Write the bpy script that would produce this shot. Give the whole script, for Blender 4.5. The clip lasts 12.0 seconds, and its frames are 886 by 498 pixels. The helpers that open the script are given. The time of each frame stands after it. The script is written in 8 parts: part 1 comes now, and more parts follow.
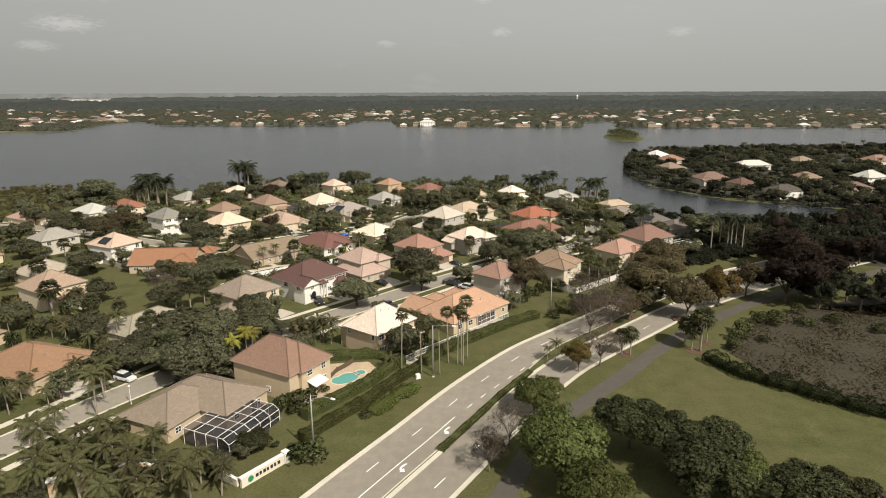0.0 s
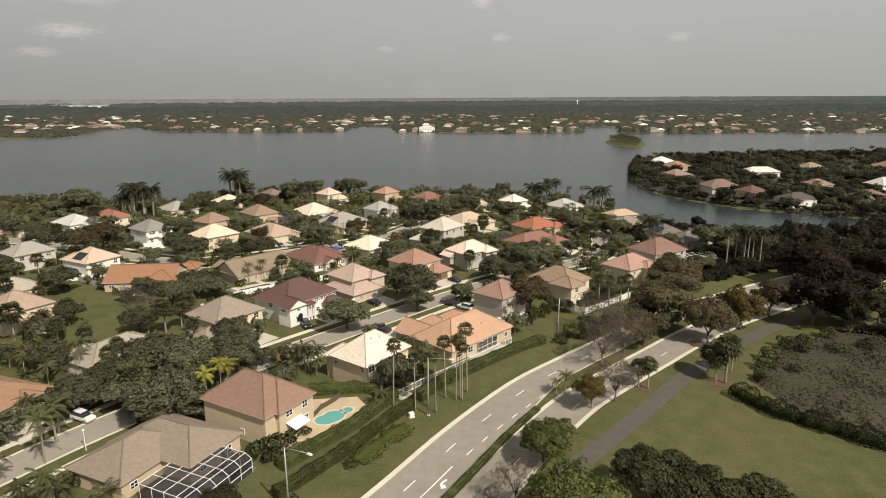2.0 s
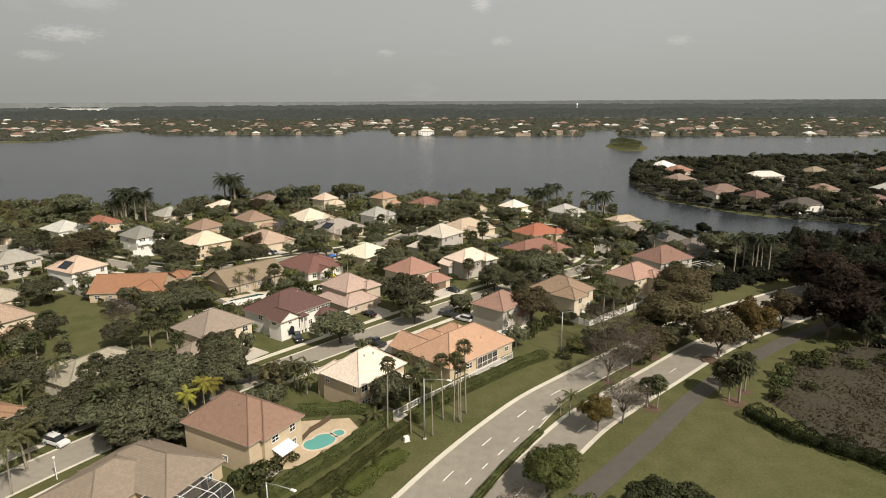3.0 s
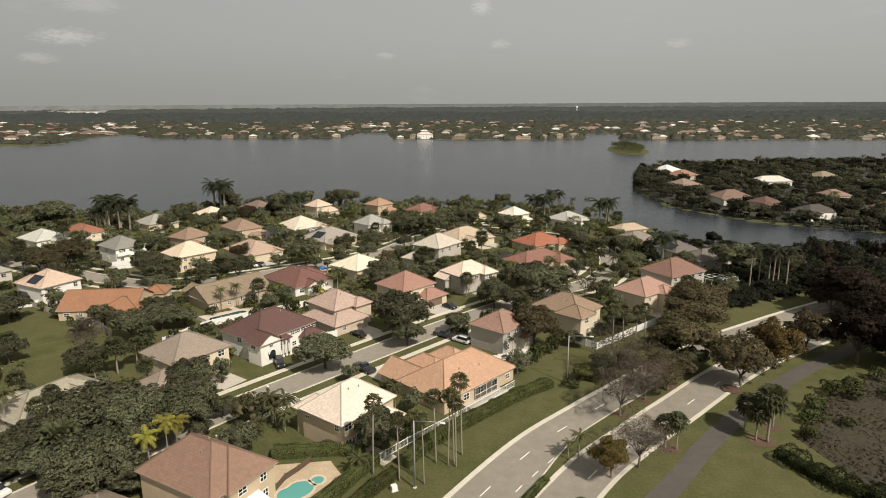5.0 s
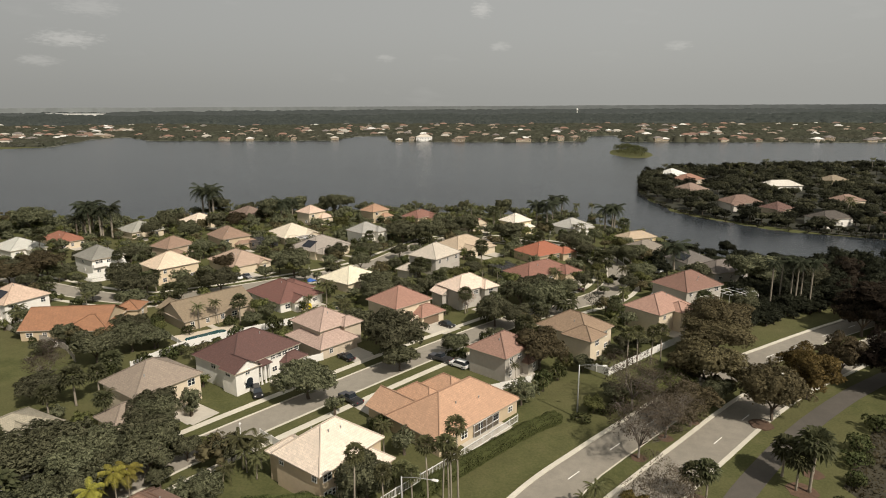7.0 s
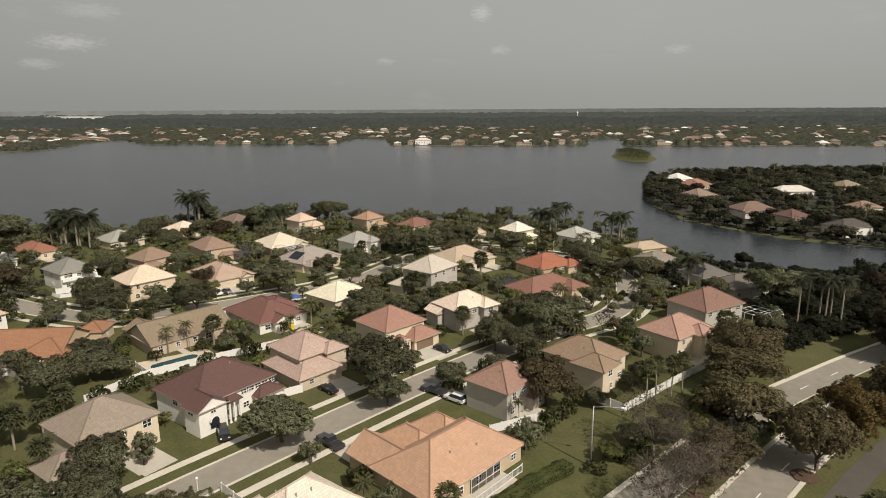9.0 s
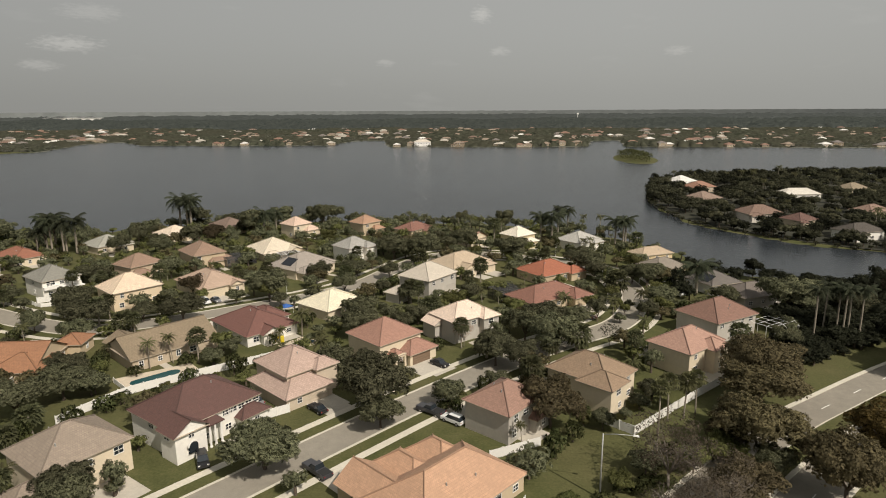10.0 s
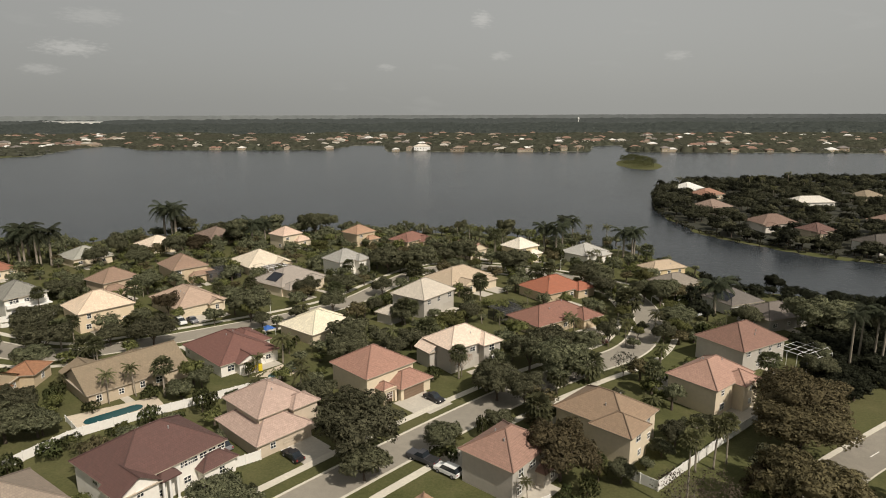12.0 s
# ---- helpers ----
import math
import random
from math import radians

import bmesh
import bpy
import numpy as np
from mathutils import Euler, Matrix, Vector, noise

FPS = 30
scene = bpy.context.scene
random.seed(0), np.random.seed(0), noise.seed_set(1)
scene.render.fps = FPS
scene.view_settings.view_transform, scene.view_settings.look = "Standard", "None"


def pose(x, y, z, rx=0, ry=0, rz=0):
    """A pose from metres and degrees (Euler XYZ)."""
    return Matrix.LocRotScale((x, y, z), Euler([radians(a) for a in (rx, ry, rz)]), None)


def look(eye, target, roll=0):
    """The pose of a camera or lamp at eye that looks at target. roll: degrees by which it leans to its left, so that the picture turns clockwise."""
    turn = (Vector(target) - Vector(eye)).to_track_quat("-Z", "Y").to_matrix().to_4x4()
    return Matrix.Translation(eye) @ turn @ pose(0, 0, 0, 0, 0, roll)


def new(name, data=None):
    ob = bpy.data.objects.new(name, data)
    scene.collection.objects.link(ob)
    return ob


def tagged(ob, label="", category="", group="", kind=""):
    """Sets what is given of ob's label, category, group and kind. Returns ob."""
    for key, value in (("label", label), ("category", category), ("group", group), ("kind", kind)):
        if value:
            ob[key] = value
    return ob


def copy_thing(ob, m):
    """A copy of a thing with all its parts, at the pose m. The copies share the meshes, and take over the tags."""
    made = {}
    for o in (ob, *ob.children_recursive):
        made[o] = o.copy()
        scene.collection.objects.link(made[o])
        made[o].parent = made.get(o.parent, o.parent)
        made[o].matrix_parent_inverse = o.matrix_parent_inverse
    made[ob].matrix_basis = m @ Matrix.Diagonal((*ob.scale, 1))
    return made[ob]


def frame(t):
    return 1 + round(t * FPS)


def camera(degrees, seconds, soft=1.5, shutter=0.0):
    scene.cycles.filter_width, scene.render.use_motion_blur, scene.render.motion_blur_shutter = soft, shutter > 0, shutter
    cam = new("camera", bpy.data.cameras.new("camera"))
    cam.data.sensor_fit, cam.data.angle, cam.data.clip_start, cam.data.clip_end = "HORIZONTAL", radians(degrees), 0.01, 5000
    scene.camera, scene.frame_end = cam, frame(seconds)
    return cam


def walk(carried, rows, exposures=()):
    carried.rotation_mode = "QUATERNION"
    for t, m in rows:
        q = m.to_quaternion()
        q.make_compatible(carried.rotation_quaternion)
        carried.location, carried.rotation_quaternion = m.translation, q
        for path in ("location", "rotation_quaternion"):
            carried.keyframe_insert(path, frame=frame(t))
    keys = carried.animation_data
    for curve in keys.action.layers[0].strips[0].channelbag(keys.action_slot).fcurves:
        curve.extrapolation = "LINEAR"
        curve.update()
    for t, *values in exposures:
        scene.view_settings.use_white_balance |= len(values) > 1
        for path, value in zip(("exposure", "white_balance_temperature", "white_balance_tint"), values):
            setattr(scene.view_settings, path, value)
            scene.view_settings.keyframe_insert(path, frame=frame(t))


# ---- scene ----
cam = camera(71.5, 12.0, soft=1.0)
PATH = [
    (0, (3.722, -1.605, 57.395), (3.581, 0.327, 56.896), -0.2),
    (0.5, (3.593, 1.857, 57.321), (3.452, 3.789, 56.825), -0.3),
    (1, (3.475, 5.305, 57.261), (3.334, 7.239, 56.769), -0.3),
    (1.5, (3.439, 8.768, 57.241), (3.298, 10.703, 56.753), -0.3),
    (2, (3.431, 12.262, 57.251), (3.289, 14.198, 56.768), -0.3),
    (2.5, (3.358, 15.786, 57.276), (3.217, 17.723, 56.798), -0.3),
    (3, (3.388, 19.236, 57.29), (3.247, 21.174, 56.817), -0.3),
    (5, (3.547, 32.199, 57.382), (3.407, 34.139, 56.917), -0.3),
    (5.5, (3.573, 35.491, 57.306), (3.433, 37.432, 56.843), -0.3),
    (6, (3.494, 39.007, 57.184), (3.354, 40.948, 56.722), -0.3),
    (6.5, (3.45, 42.603, 57.107), (3.31, 44.545, 56.647), -0.3),
    (7, (3.452, 46.155, 57.072), (3.312, 48.097, 56.614), -0.3),
    (9, (3.534, 61.89, 56.599), (3.394, 63.834, 56.151), -0.3),
    (9.5, (3.564, 66.004, 56.524), (3.424, 67.949, 56.078), -0.3),
    (10, (3.544, 70.111, 56.433), (3.404, 72.056, 55.989), -0.3),
    (10.5, (3.547, 74.13, 56.378), (3.407, 76.076, 55.936), -0.3),
    (11, (3.529, 78.051, 56.366), (3.389, 79.997, 55.928), -0.3),
    (11.5, (3.529, 81.78, 56.371), (3.389, 83.727, 55.937), -0.2),
    (12, (3.501, 85.282, 56.396), (3.36, 87.23, 55.965), -0.2),
]
walk(cam, [(t, look(eye, aim, roll)) for t, eye, aim, roll in PATH],
     [(0.0, 0.20), (3.0, 0.16), (6.0, 0.04), (9.5, -0.08), (12.0, -0.09)])

# ---- light ----
SUN_AZ, SUN_EL = radians(-46), radians(47)
world = bpy.data.worlds.new("world")
scene.world = world
world.use_nodes = True
wn, wl = world.node_tree.nodes, world.node_tree.links
wn.clear()
w_out = wn.new("ShaderNodeOutputWorld")
w_bg = wn.new("ShaderNodeBackground")
w_sky = wn.new("ShaderNodeTexSky")
w_sky.sky_type = "NISHITA"
w_sky.sun_disc = False
w_sky.sun_elevation = SUN_EL
w_sky.sun_rotation = radians(90) - SUN_AZ
w_sky.air_density, w_sky.dust_density, w_sky.ozone_density = 1.0, 4.0, 1.0
w_sat = wn.new("ShaderNodeHueSaturation")
w_sat.inputs["Saturation"].default_value = 0.22
w_geo = wn.new("ShaderNodeTexCoord")
w_map = wn.new("ShaderNodeMapping")
w_map.inputs["Scale"].default_value = (3.0, 3.0, 11.0)
w_noise = wn.new("ShaderNodeTexNoise")
w_noise.inputs["Scale"].default_value = 2.3
w_noise.inputs["Detail"].default_value = 5
w_ramp = wn.new("ShaderNodeValToRGB")
w_ramp.color_ramp.elements[0].position, w_ramp.color_ramp.elements[1].position = 0.62, 0.84
w_ramp.color_ramp.elements[0].color, w_ramp.color_ramp.elements[1].color = (0, 0, 0, 1), (0.08, 0.08, 0.08, 1)
w_mix = wn.new("ShaderNodeMixRGB")
w_mix.inputs[2].default_value = (13.0, 12.6, 12.0, 1)
w_haze = wn.new("ShaderNodeMixRGB")
w_haze.inputs[0].default_value = 0.7
w_haze.inputs[2].default_value = (6.05, 6.02, 5.62, 1)
wl.new(w_sky.outputs[0], w_sat.inputs["Color"])
wl.new(w_sat.outputs[0], w_haze.inputs[1])
wl.new(w_geo.outputs["Generated"], w_map.inputs["Vector"])
wl.new(w_map.outputs[0], w_noise.inputs["Vector"])
wl.new(w_noise.outputs[0], w_ramp.inputs[0])
wl.new(w_ramp.outputs[0], w_mix.inputs[0])
w_xyz = wn.new("ShaderNodeSeparateXYZ")
w_side = wn.new("ShaderNodeMapRange")
w_side.inputs["From Min"].default_value, w_side.inputs["From Max"].default_value = -0.7, 0.2
w_side.inputs["To Min"].default_value, w_side.inputs["To Max"].default_value = 0.88, 1.06
w_glow = wn.new("ShaderNodeMixRGB")
w_glow.blend_type = "MULTIPLY"
w_glow.inputs[0].default_value = 1.0
wl.new(w_geo.outputs["Generated"], w_xyz.inputs[0])
wl.new(w_xyz.outputs["X"], w_side.inputs["Value"])
wl.new(w_haze.outputs[0], w_glow.inputs[1])
wl.new(w_side.outputs[0], w_glow.inputs[2])
wl.new(w_glow.outputs[0], w_mix.inputs[1])
w_last = w_mix.outputs[0]
w_frac = wn.new("ShaderNodeTexNoise")
w_frac.inputs["Scale"].default_value, w_frac.inputs["Detail"].default_value = 34.0, 5
wl.new(w_map.outputs[0], w_frac.inputs["Vector"])
# small thin clouds low over the lake: direction, half width, half height, strength
for cd, cw, ch, ck in (((-0.5601, 0.8238, 0.0873), 0.034, 0.0085, 0.36), ((-0.5918, 0.8039, 0.0593), 0.022, 0.006, 0.22), ((-0.0113, 0.9902, 0.1391), 0.013, 0.010, 0.38),
                       ((-0.1579, 0.985, 0.0699), 0.013, 0.005, 0.22), ((0.0177, 0.9962, 0.0856), 0.013, 0.006, 0.24), ((0.274, 0.9583, 0.081), 0.016, 0.006, 0.22), ((-0.5302, 0.8381, 0.1284), 0.034, 0.009, 0.18)):
    w_m = wn.new("ShaderNodeMapping")
    w_m.vector_type = "POINT"
    w_m.inputs["Location"].default_value = (-cd[0] / cw, -cd[1] / cw, -cd[2] / ch)
    w_m.inputs["Scale"].default_value = (1 / cw, 1 / cw, 1 / ch)
    w_len = wn.new("ShaderNodeVectorMath")
    w_len.operation = "LENGTH"
    w_rag = wn.new("ShaderNodeMath")
    w_rag.operation = "MULTIPLY_ADD"
    w_rag.inputs[1].default_value, w_rag.inputs[2].default_value = -2.2, 1.1
    w_add = wn.new("ShaderNodeMath")
    w_fade = wn.new("ShaderNodeMapRange")
    w_fade.interpolation_type = "SMOOTHSTEP"
    w_fade.inputs["From Min"].default_value, w_fade.inputs["From Max"].default_value = 1.5, 0.1
    w_fade.inputs["To Max"].default_value = ck
    w_one = wn.new("ShaderNodeMixRGB")
    w_one.inputs[2].default_value = (9.6, 9.3, 8.7, 1)
    wl.new(w_geo.outputs["Generated"], w_m.inputs["Vector"])
    wl.new(w_m.outputs[0], w_len.inputs[0])
    wl.new(w_frac.outputs[0], w_rag.inputs[0])
    wl.new(w_len.outputs["Value"], w_add.inputs[0])
    wl.new(w_rag.outputs[0], w_add.inputs[1])
    wl.new(w_add.outputs[0], w_fade.inputs["Value"])
    wl.new(w_fade.outputs[0], w_one.inputs[0])
    wl.new(w_last, w_one.inputs[1])
    w_last = w_one.outputs[0]
wl.new(w_last, w_bg.inputs["Color"])
w_bg.inputs["Strength"].default_value = 0.075
wl.new(w_bg.outputs[0], w_out.inputs[0])

sun_lamp = new("sun", bpy.data.lights.new("sun", "SUN"))
sun_lamp.data.energy, sun_lamp.data.angle, sun_lamp.data.color = 4.7, radians(0.6), (1.0, 0.912, 0.805)
sun_lamp.matrix_world = look((math.cos(SUN_AZ) * 100, math.sin(SUN_AZ) * 100, 100 * math.tan(SUN_EL)), (0, 0, 0))

# ---- materials ----
MATS = {}


def tree_of(name):
    m = bpy.data.materials.new(name)
    m.use_nodes = True
    nt = m.node_tree
    return m, nt, nt.nodes["Principled BSDF"]


def link(nt, a, b):
    nt.links.new(a, b)


def coords(nt, space="Object"):
    return nt.nodes.new("ShaderNodeTexCoord").outputs[space]


def noise_node(nt, vec, scale, detail=4.0, rough=0.6):
    n = nt.nodes.new("ShaderNodeTexNoise")
    n.inputs["Scale"].default_value, n.inputs["Detail"].default_value, n.inputs["Roughness"].default_value = scale, detail, rough
    link(nt, vec, n.inputs["Vector"])
    return n.outputs[0]


def ramp(nt, fac, stops):
    n = nt.nodes.new("ShaderNodeValToRGB")
    els = n.color_ramp.elements
    while len(els) < len(stops):
        els.new(0.5)
    for e, (p, c) in zip(els, stops):
        e.position, e.color = p, (*c, 1)
    link(nt, fac, n.inputs[0])
    return n.outputs[0]


def mix(nt, fac, a, b, mode="MIX"):
    n = nt.nodes.new("ShaderNodeMixRGB")
    n.blend_type = mode
    for v, s in ((fac, n.inputs[0]), (a, n.inputs[1]), (b, n.inputs[2])):
        if isinstance(v, (int, float)):
            s.default_value = v
        elif isinstance(v, tuple):
            s.default_value = (*v, 1)
        else:
            link(nt, v, s)
    return n.outputs[0]


def bump(nt, bsdf, height, strength=0.4, distance=0.05):
    n = nt.nodes.new("ShaderNodeBump")
    n.inputs["Strength"].default_value, n.inputs["Distance"].default_value = strength, distance
    link(nt, height, n.inputs["Height"])
    link(nt, n.outputs[0], bsdf.inputs["Normal"])


def scaled(c, k):
    return tuple(min(1.0, v * k) for v in c)


def surface(name, col, rough=0.85, grain=3.0, var=0.18, relief=0.3, big=0.15, metal=0.0):
    """A plain surface with stains at two scales and fine relief."""
    if name in MATS:
        return MATS[name]
    m, nt, b = tree_of(name)
    v = coords(nt)
    fine = noise_node(nt, v, grain, 6)
    coarse = noise_node(nt, v, big, 3)
    c = ramp(nt, fine, [(0.25, scaled(col, 1 - var)), (0.75, scaled(col, 1 + var))])
    c = mix(nt, ramp(nt, coarse, [(0.35, (0, 0, 0)), (0.7, (0.6, 0.6, 0.6))]), c, scaled(col, 1 - 1.4 * var))
    link(nt, c, b.inputs["Base Color"])
    b.inputs["Roughness"].default_value, b.inputs["Metallic"].default_value = rough, metal
    if relief:
        bump(nt, b, fine, relief, 0.03)
    MATS[name] = m
    return m


def stucco(col):
    name = "stucco_%02d_%02d_%02d" % tuple(int(v * 99) for v in col)
    return surface(name, col, 0.9, 1.6, 0.08, 0.25, 0.35)


def roof_tiles(col, flat=False):
    """Clay or concrete roof tiles in courses, laid along the roof's UV in metres."""
    name = "tiles_%02d_%02d_%02d" % tuple(int(v * 99) for v in col)
    if name in MATS:
        return MATS[name]
    grey = sum(col) / 3
    col = tuple(0.88 * v + 0.12 * grey for v in col)
    m, nt, b = tree_of(name)
    uv = coords(nt, "UV")
    brick = nt.nodes.new("ShaderNodeTexBrick")
    brick.inputs["Scale"].default_value = 1.0
    brick.inputs["Brick Width"].default_value, brick.inputs["Row Height"].default_value = 0.34, 0.4
    brick.inputs["Mortar Size"].default_value, brick.inputs["Mortar Smooth"].default_value = 0.035, 0.6
    brick.offset = 0.5
    for k, f in (("Color1", 1.14), ("Color2", 0.82), ("Mortar", 0.5)):
        brick.inputs[k].default_value = (*scaled(col, f), 1)
    link(nt, uv, brick.inputs["Vector"])
    stain = noise_node(nt, uv, 0.35, 5)
    mottled = noise_node(nt, uv, 1.7, 3)
    c = mix(nt, ramp(nt, stain, [(0.38, (0, 0, 0)), (0.72, (0.75, 0.75, 0.75))]), brick.outputs[0], tuple(0.62 * v + 0.01 for v in col))
    c = mix(nt, 0.38, c, ramp(nt, mottled, [(0.3, scaled(col, 0.82)), (0.7, scaled(col, 1.16))]))
    link(nt, c, b.inputs["Base Color"])
    b.inputs["Roughness"].default_value = 0.8
    wave = nt.nodes.new("ShaderNodeTexWave")
    wave.wave_type, wave.bands_direction = "BANDS", "Y"
    wave.wave_profile = "SAW"
    wave.inputs["Scale"].default_value, wave.inputs["Distortion"].default_value = 0.4, 0.3
    link(nt, uv, wave.inputs["Vector"])
    h = mix(nt, 0.5, wave.outputs[0], brick.outputs[1])
    bump(nt, b, h, 0.8, 0.08)
    MATS[name] = m
    return m


LEAF_COLS = {}


def foliage(name, dark, light, spread=0.5, grain=6.0, ragged=0.49):
    if name in MATS:
        return MATS[name]
    LEAF_COLS[name] = (dark, light)
    mean = tuple((p + q) / 2 for p, q in zip(dark, light))
    dark, light = tuple(1.2 * (0.5 * p + 0.5 * q) for p, q in zip(dark, mean)), tuple(1.2 * (0.65 * p + 0.35 * q) for p, q in zip(light, mean))
    m, nt, b = tree_of(name)
    geo = nt.nodes.new("ShaderNodeNewGeometry")
    info = nt.nodes.new("ShaderNodeObjectInfo")
    c = ramp(nt, geo.outputs["Random Per Island"], [(0.0, dark), (spread, tuple((a + b_) / 2 for a, b_ in zip(dark, light))), (1.0, light)])
    hsv = nt.nodes.new("ShaderNodeHueSaturation")
    rng = nt.nodes.new("ShaderNodeMapRange")
    rng.inputs["To Min"].default_value, rng.inputs["To Max"].default_value = 0.7, 1.3
    link(nt, info.outputs["Random"], rng.inputs["Value"])
    link(nt, rng.outputs[0], hsv.inputs["Value"])
    hue = nt.nodes.new("ShaderNodeMapRange")
    hue.inputs["To Min"].default_value, hue.inputs["To Max"].default_value = 0.485, 0.512
    link(nt, info.outputs["Random"], hue.inputs["Value"])
    link(nt, hue.outputs[0], hsv.inputs["Hue"])
    v = coords(nt)
    speck = noise_node(nt, v, grain, 3, 0.7)
    c = mix(nt, 1.0, c, ramp(nt, speck, [(0.3, (0.78, 0.78, 0.78)), (0.7, (1.24, 1.24, 1.2))]), "MULTIPLY")
    link(nt, c, hsv.inputs["Color"])
    link(nt, hsv.outputs[0], b.inputs["Base Color"])
    if ragged:
        holes = nt.nodes.new("ShaderNodeMath")
        holes.operation = "GREATER_THAN"
        holes.inputs[1].default_value = ragged
        link(nt, noise_node(nt, v, grain, 2, 0.55), holes.inputs[0])
        link(nt, holes.outputs[0], b.inputs["Alpha"])
    b.inputs["Roughness"].default_value = 0.7
    b.inputs["Specular IOR Level"].default_value = 0.12
    thin = nt.nodes.new("ShaderNodeBsdfTranslucent")
    both = nt.nodes.new("ShaderNodeMixShader")
    both.inputs[0].default_value = 0.4
    link(nt, hsv.outputs[0], thin.inputs["Color"])
    link(nt, b.outputs[0], both.inputs[1])
    link(nt, thin.outputs[0], both.inputs[2])
    link(nt, both.outputs[0], nt.nodes["Material Output"].inputs["Surface"])
    MATS[name] = m
    return m


def glass_mat():
    if "window_glass" in MATS:
        return MATS["window_glass"]
    m, nt, b = tree_of("window_glass")
    b.inputs["Base Color"].default_value = (0.02, 0.025, 0.03, 1)
    b.inputs["Roughness"].default_value = 0.08
    b.inputs["Specular IOR Level"].default_value = 0.6
    MATS["window_glass"] = m
    return m


def grass_mat():
    m, nt, b = tree_of("lawn_grass")
    v = coords(nt)
    big = noise_node(nt, v, 0.035, 5)
    mid = noise_node(nt, v, 0.25, 5)
    fine = noise_node(nt, v, 2.2, 5)
    a = ramp(nt, mid, [(0.25, (0.048, 0.056, 0.020)), (0.55, (0.086, 0.092, 0.035)), (0.8, (0.130, 0.120, 0.058))])
    c = mix(nt, ramp(nt, big, [(0.42, (0, 0, 0)), (0.68, (0.7, 0.7, 0.7))]), a, (0.116, 0.104, 0.050))
    c = mix(nt, 0.35, c, ramp(nt, fine, [(0.3, (0.028, 0.032, 0.012)), (0.7, (0.122, 0.116, 0.052))]))
    link(nt, c, b.inputs["Base Color"])
    b.inputs["Roughness"].default_value = 0.95
    b.inputs["Specular IOR Level"].default_value = 0.1
    bump(nt, b, fine, 0.6, 0.12)
    return m


def asphalt_mat(name, col):
    m, nt, b = tree_of(name)
    v = coords(nt)
    fine = noise_node(nt, v, 9, 5)
    mid = noise_node(nt, v, 0.6, 5)
    big = noise_node(nt, v, 0.08, 3)
    c = ramp(nt, mid, [(0.3, scaled(col, 0.82)), (0.7, scaled(col, 1.15))])
    c = mix(nt, 0.35, c, ramp(nt, fine, [(0.3, scaled(col, 0.6)), (0.7, scaled(col, 1.4))]))
    c = mix(nt, ramp(nt, big, [(0.4, (0, 0, 0)), (0.7, (0.5, 0.5, 0.5))]), c, scaled(col, 0.75))
    link(nt, c, b.inputs["Base Color"])
    b.inputs["Roughness"].default_value = 0.9
    bump(nt, b, fine, 0.3, 0.02)
    return m


def water_mat(name, col, wave=0.6, rough=0.12, strength=0.35):
    m, nt, b = tree_of(name)
    v = coords(nt)
    n1 = noise_node(nt, v, wave, 4)
    n2 = noise_node(nt, v, 0.012, 3)
    link(nt, ramp(nt, n2, [(0.35, scaled(col, 0.85)), (0.7, scaled(col, 1.2))]), b.inputs["Base Color"])
    b.inputs["Roughness"].default_value = rough
    b.inputs["IOR"].default_value = 1.33
    bump(nt, b, n1, strength, 0.5)
    return m


GRASS = grass_mat()
ASPHALT = asphalt_mat("road_asphalt", (0.240, 0.216, 0.174))
STREET = asphalt_mat("street_asphalt", (0.26, 0.235, 0.19))
PATH_ASPHALT = asphalt_mat("path_asphalt", (0.084, 0.074, 0.060))
CONCRETE = surface("pale_concrete", (0.56, 0.52, 0.43), 0.9, 2.5, 0.14, 0.3, 0.2)
PAVERS = surface("driveway_concrete", (0.47, 0.43, 0.36), 0.9, 2.0, 0.16, 0.3, 0.25)
WHITE_LINE = surface("road_paint", (0.78, 0.77, 0.72), 0.7, 5.0, 0.12, 0.1, 0.4)
WHITE = surface("white_paint", (0.76, 0.74, 0.69), 0.6, 2.0, 0.07, 0.1, 0.3)
WHITE_METAL = surface("white_metal", (0.74, 0.73, 0.70), 0.45, 2.0, 0.05, 0.05, 0.3)
GALV = surface("galvanised_steel", (0.42, 0.42, 0.41), 0.55, 2.0, 0.1, 0.1, 0.3, 0.6)
BARK = surface("bark", (0.11, 0.085, 0.062), 0.95, 4.0, 0.35, 0.8, 0.6)
GREY_BARK = surface("grey_bark", (0.17, 0.145, 0.12), 0.95, 4.0, 0.3, 0.8, 0.6)
PALM_TRUNK = surface("palm_trunk", (0.26, 0.225, 0.175), 0.9, 5.0, 0.22, 0.7, 0.8)
GLASS = glass_mat()
BLACK = surface("dark_rubber", (0.02, 0.02, 0.02), 0.8, 4.0, 0.2, 0.1)
DARK_FRAME = surface("dark_frame", (0.035, 0.033, 0.03), 0.5, 3.0, 0.2, 0.05)
LAKE = water_mat("lake_water", (0.026, 0.031, 0.036), 0.35, 0.19, 0.5)
LAKE.node_tree.nodes["Principled BSDF"].inputs["Specular IOR Level"].default_value = 0.32  # lake_spec
LAND = surface("far_land", (0.105, 0.105, 0.08), 0.95, 0.05, 0.35, 0.2, 0.004)

# ---- mesh helpers ----


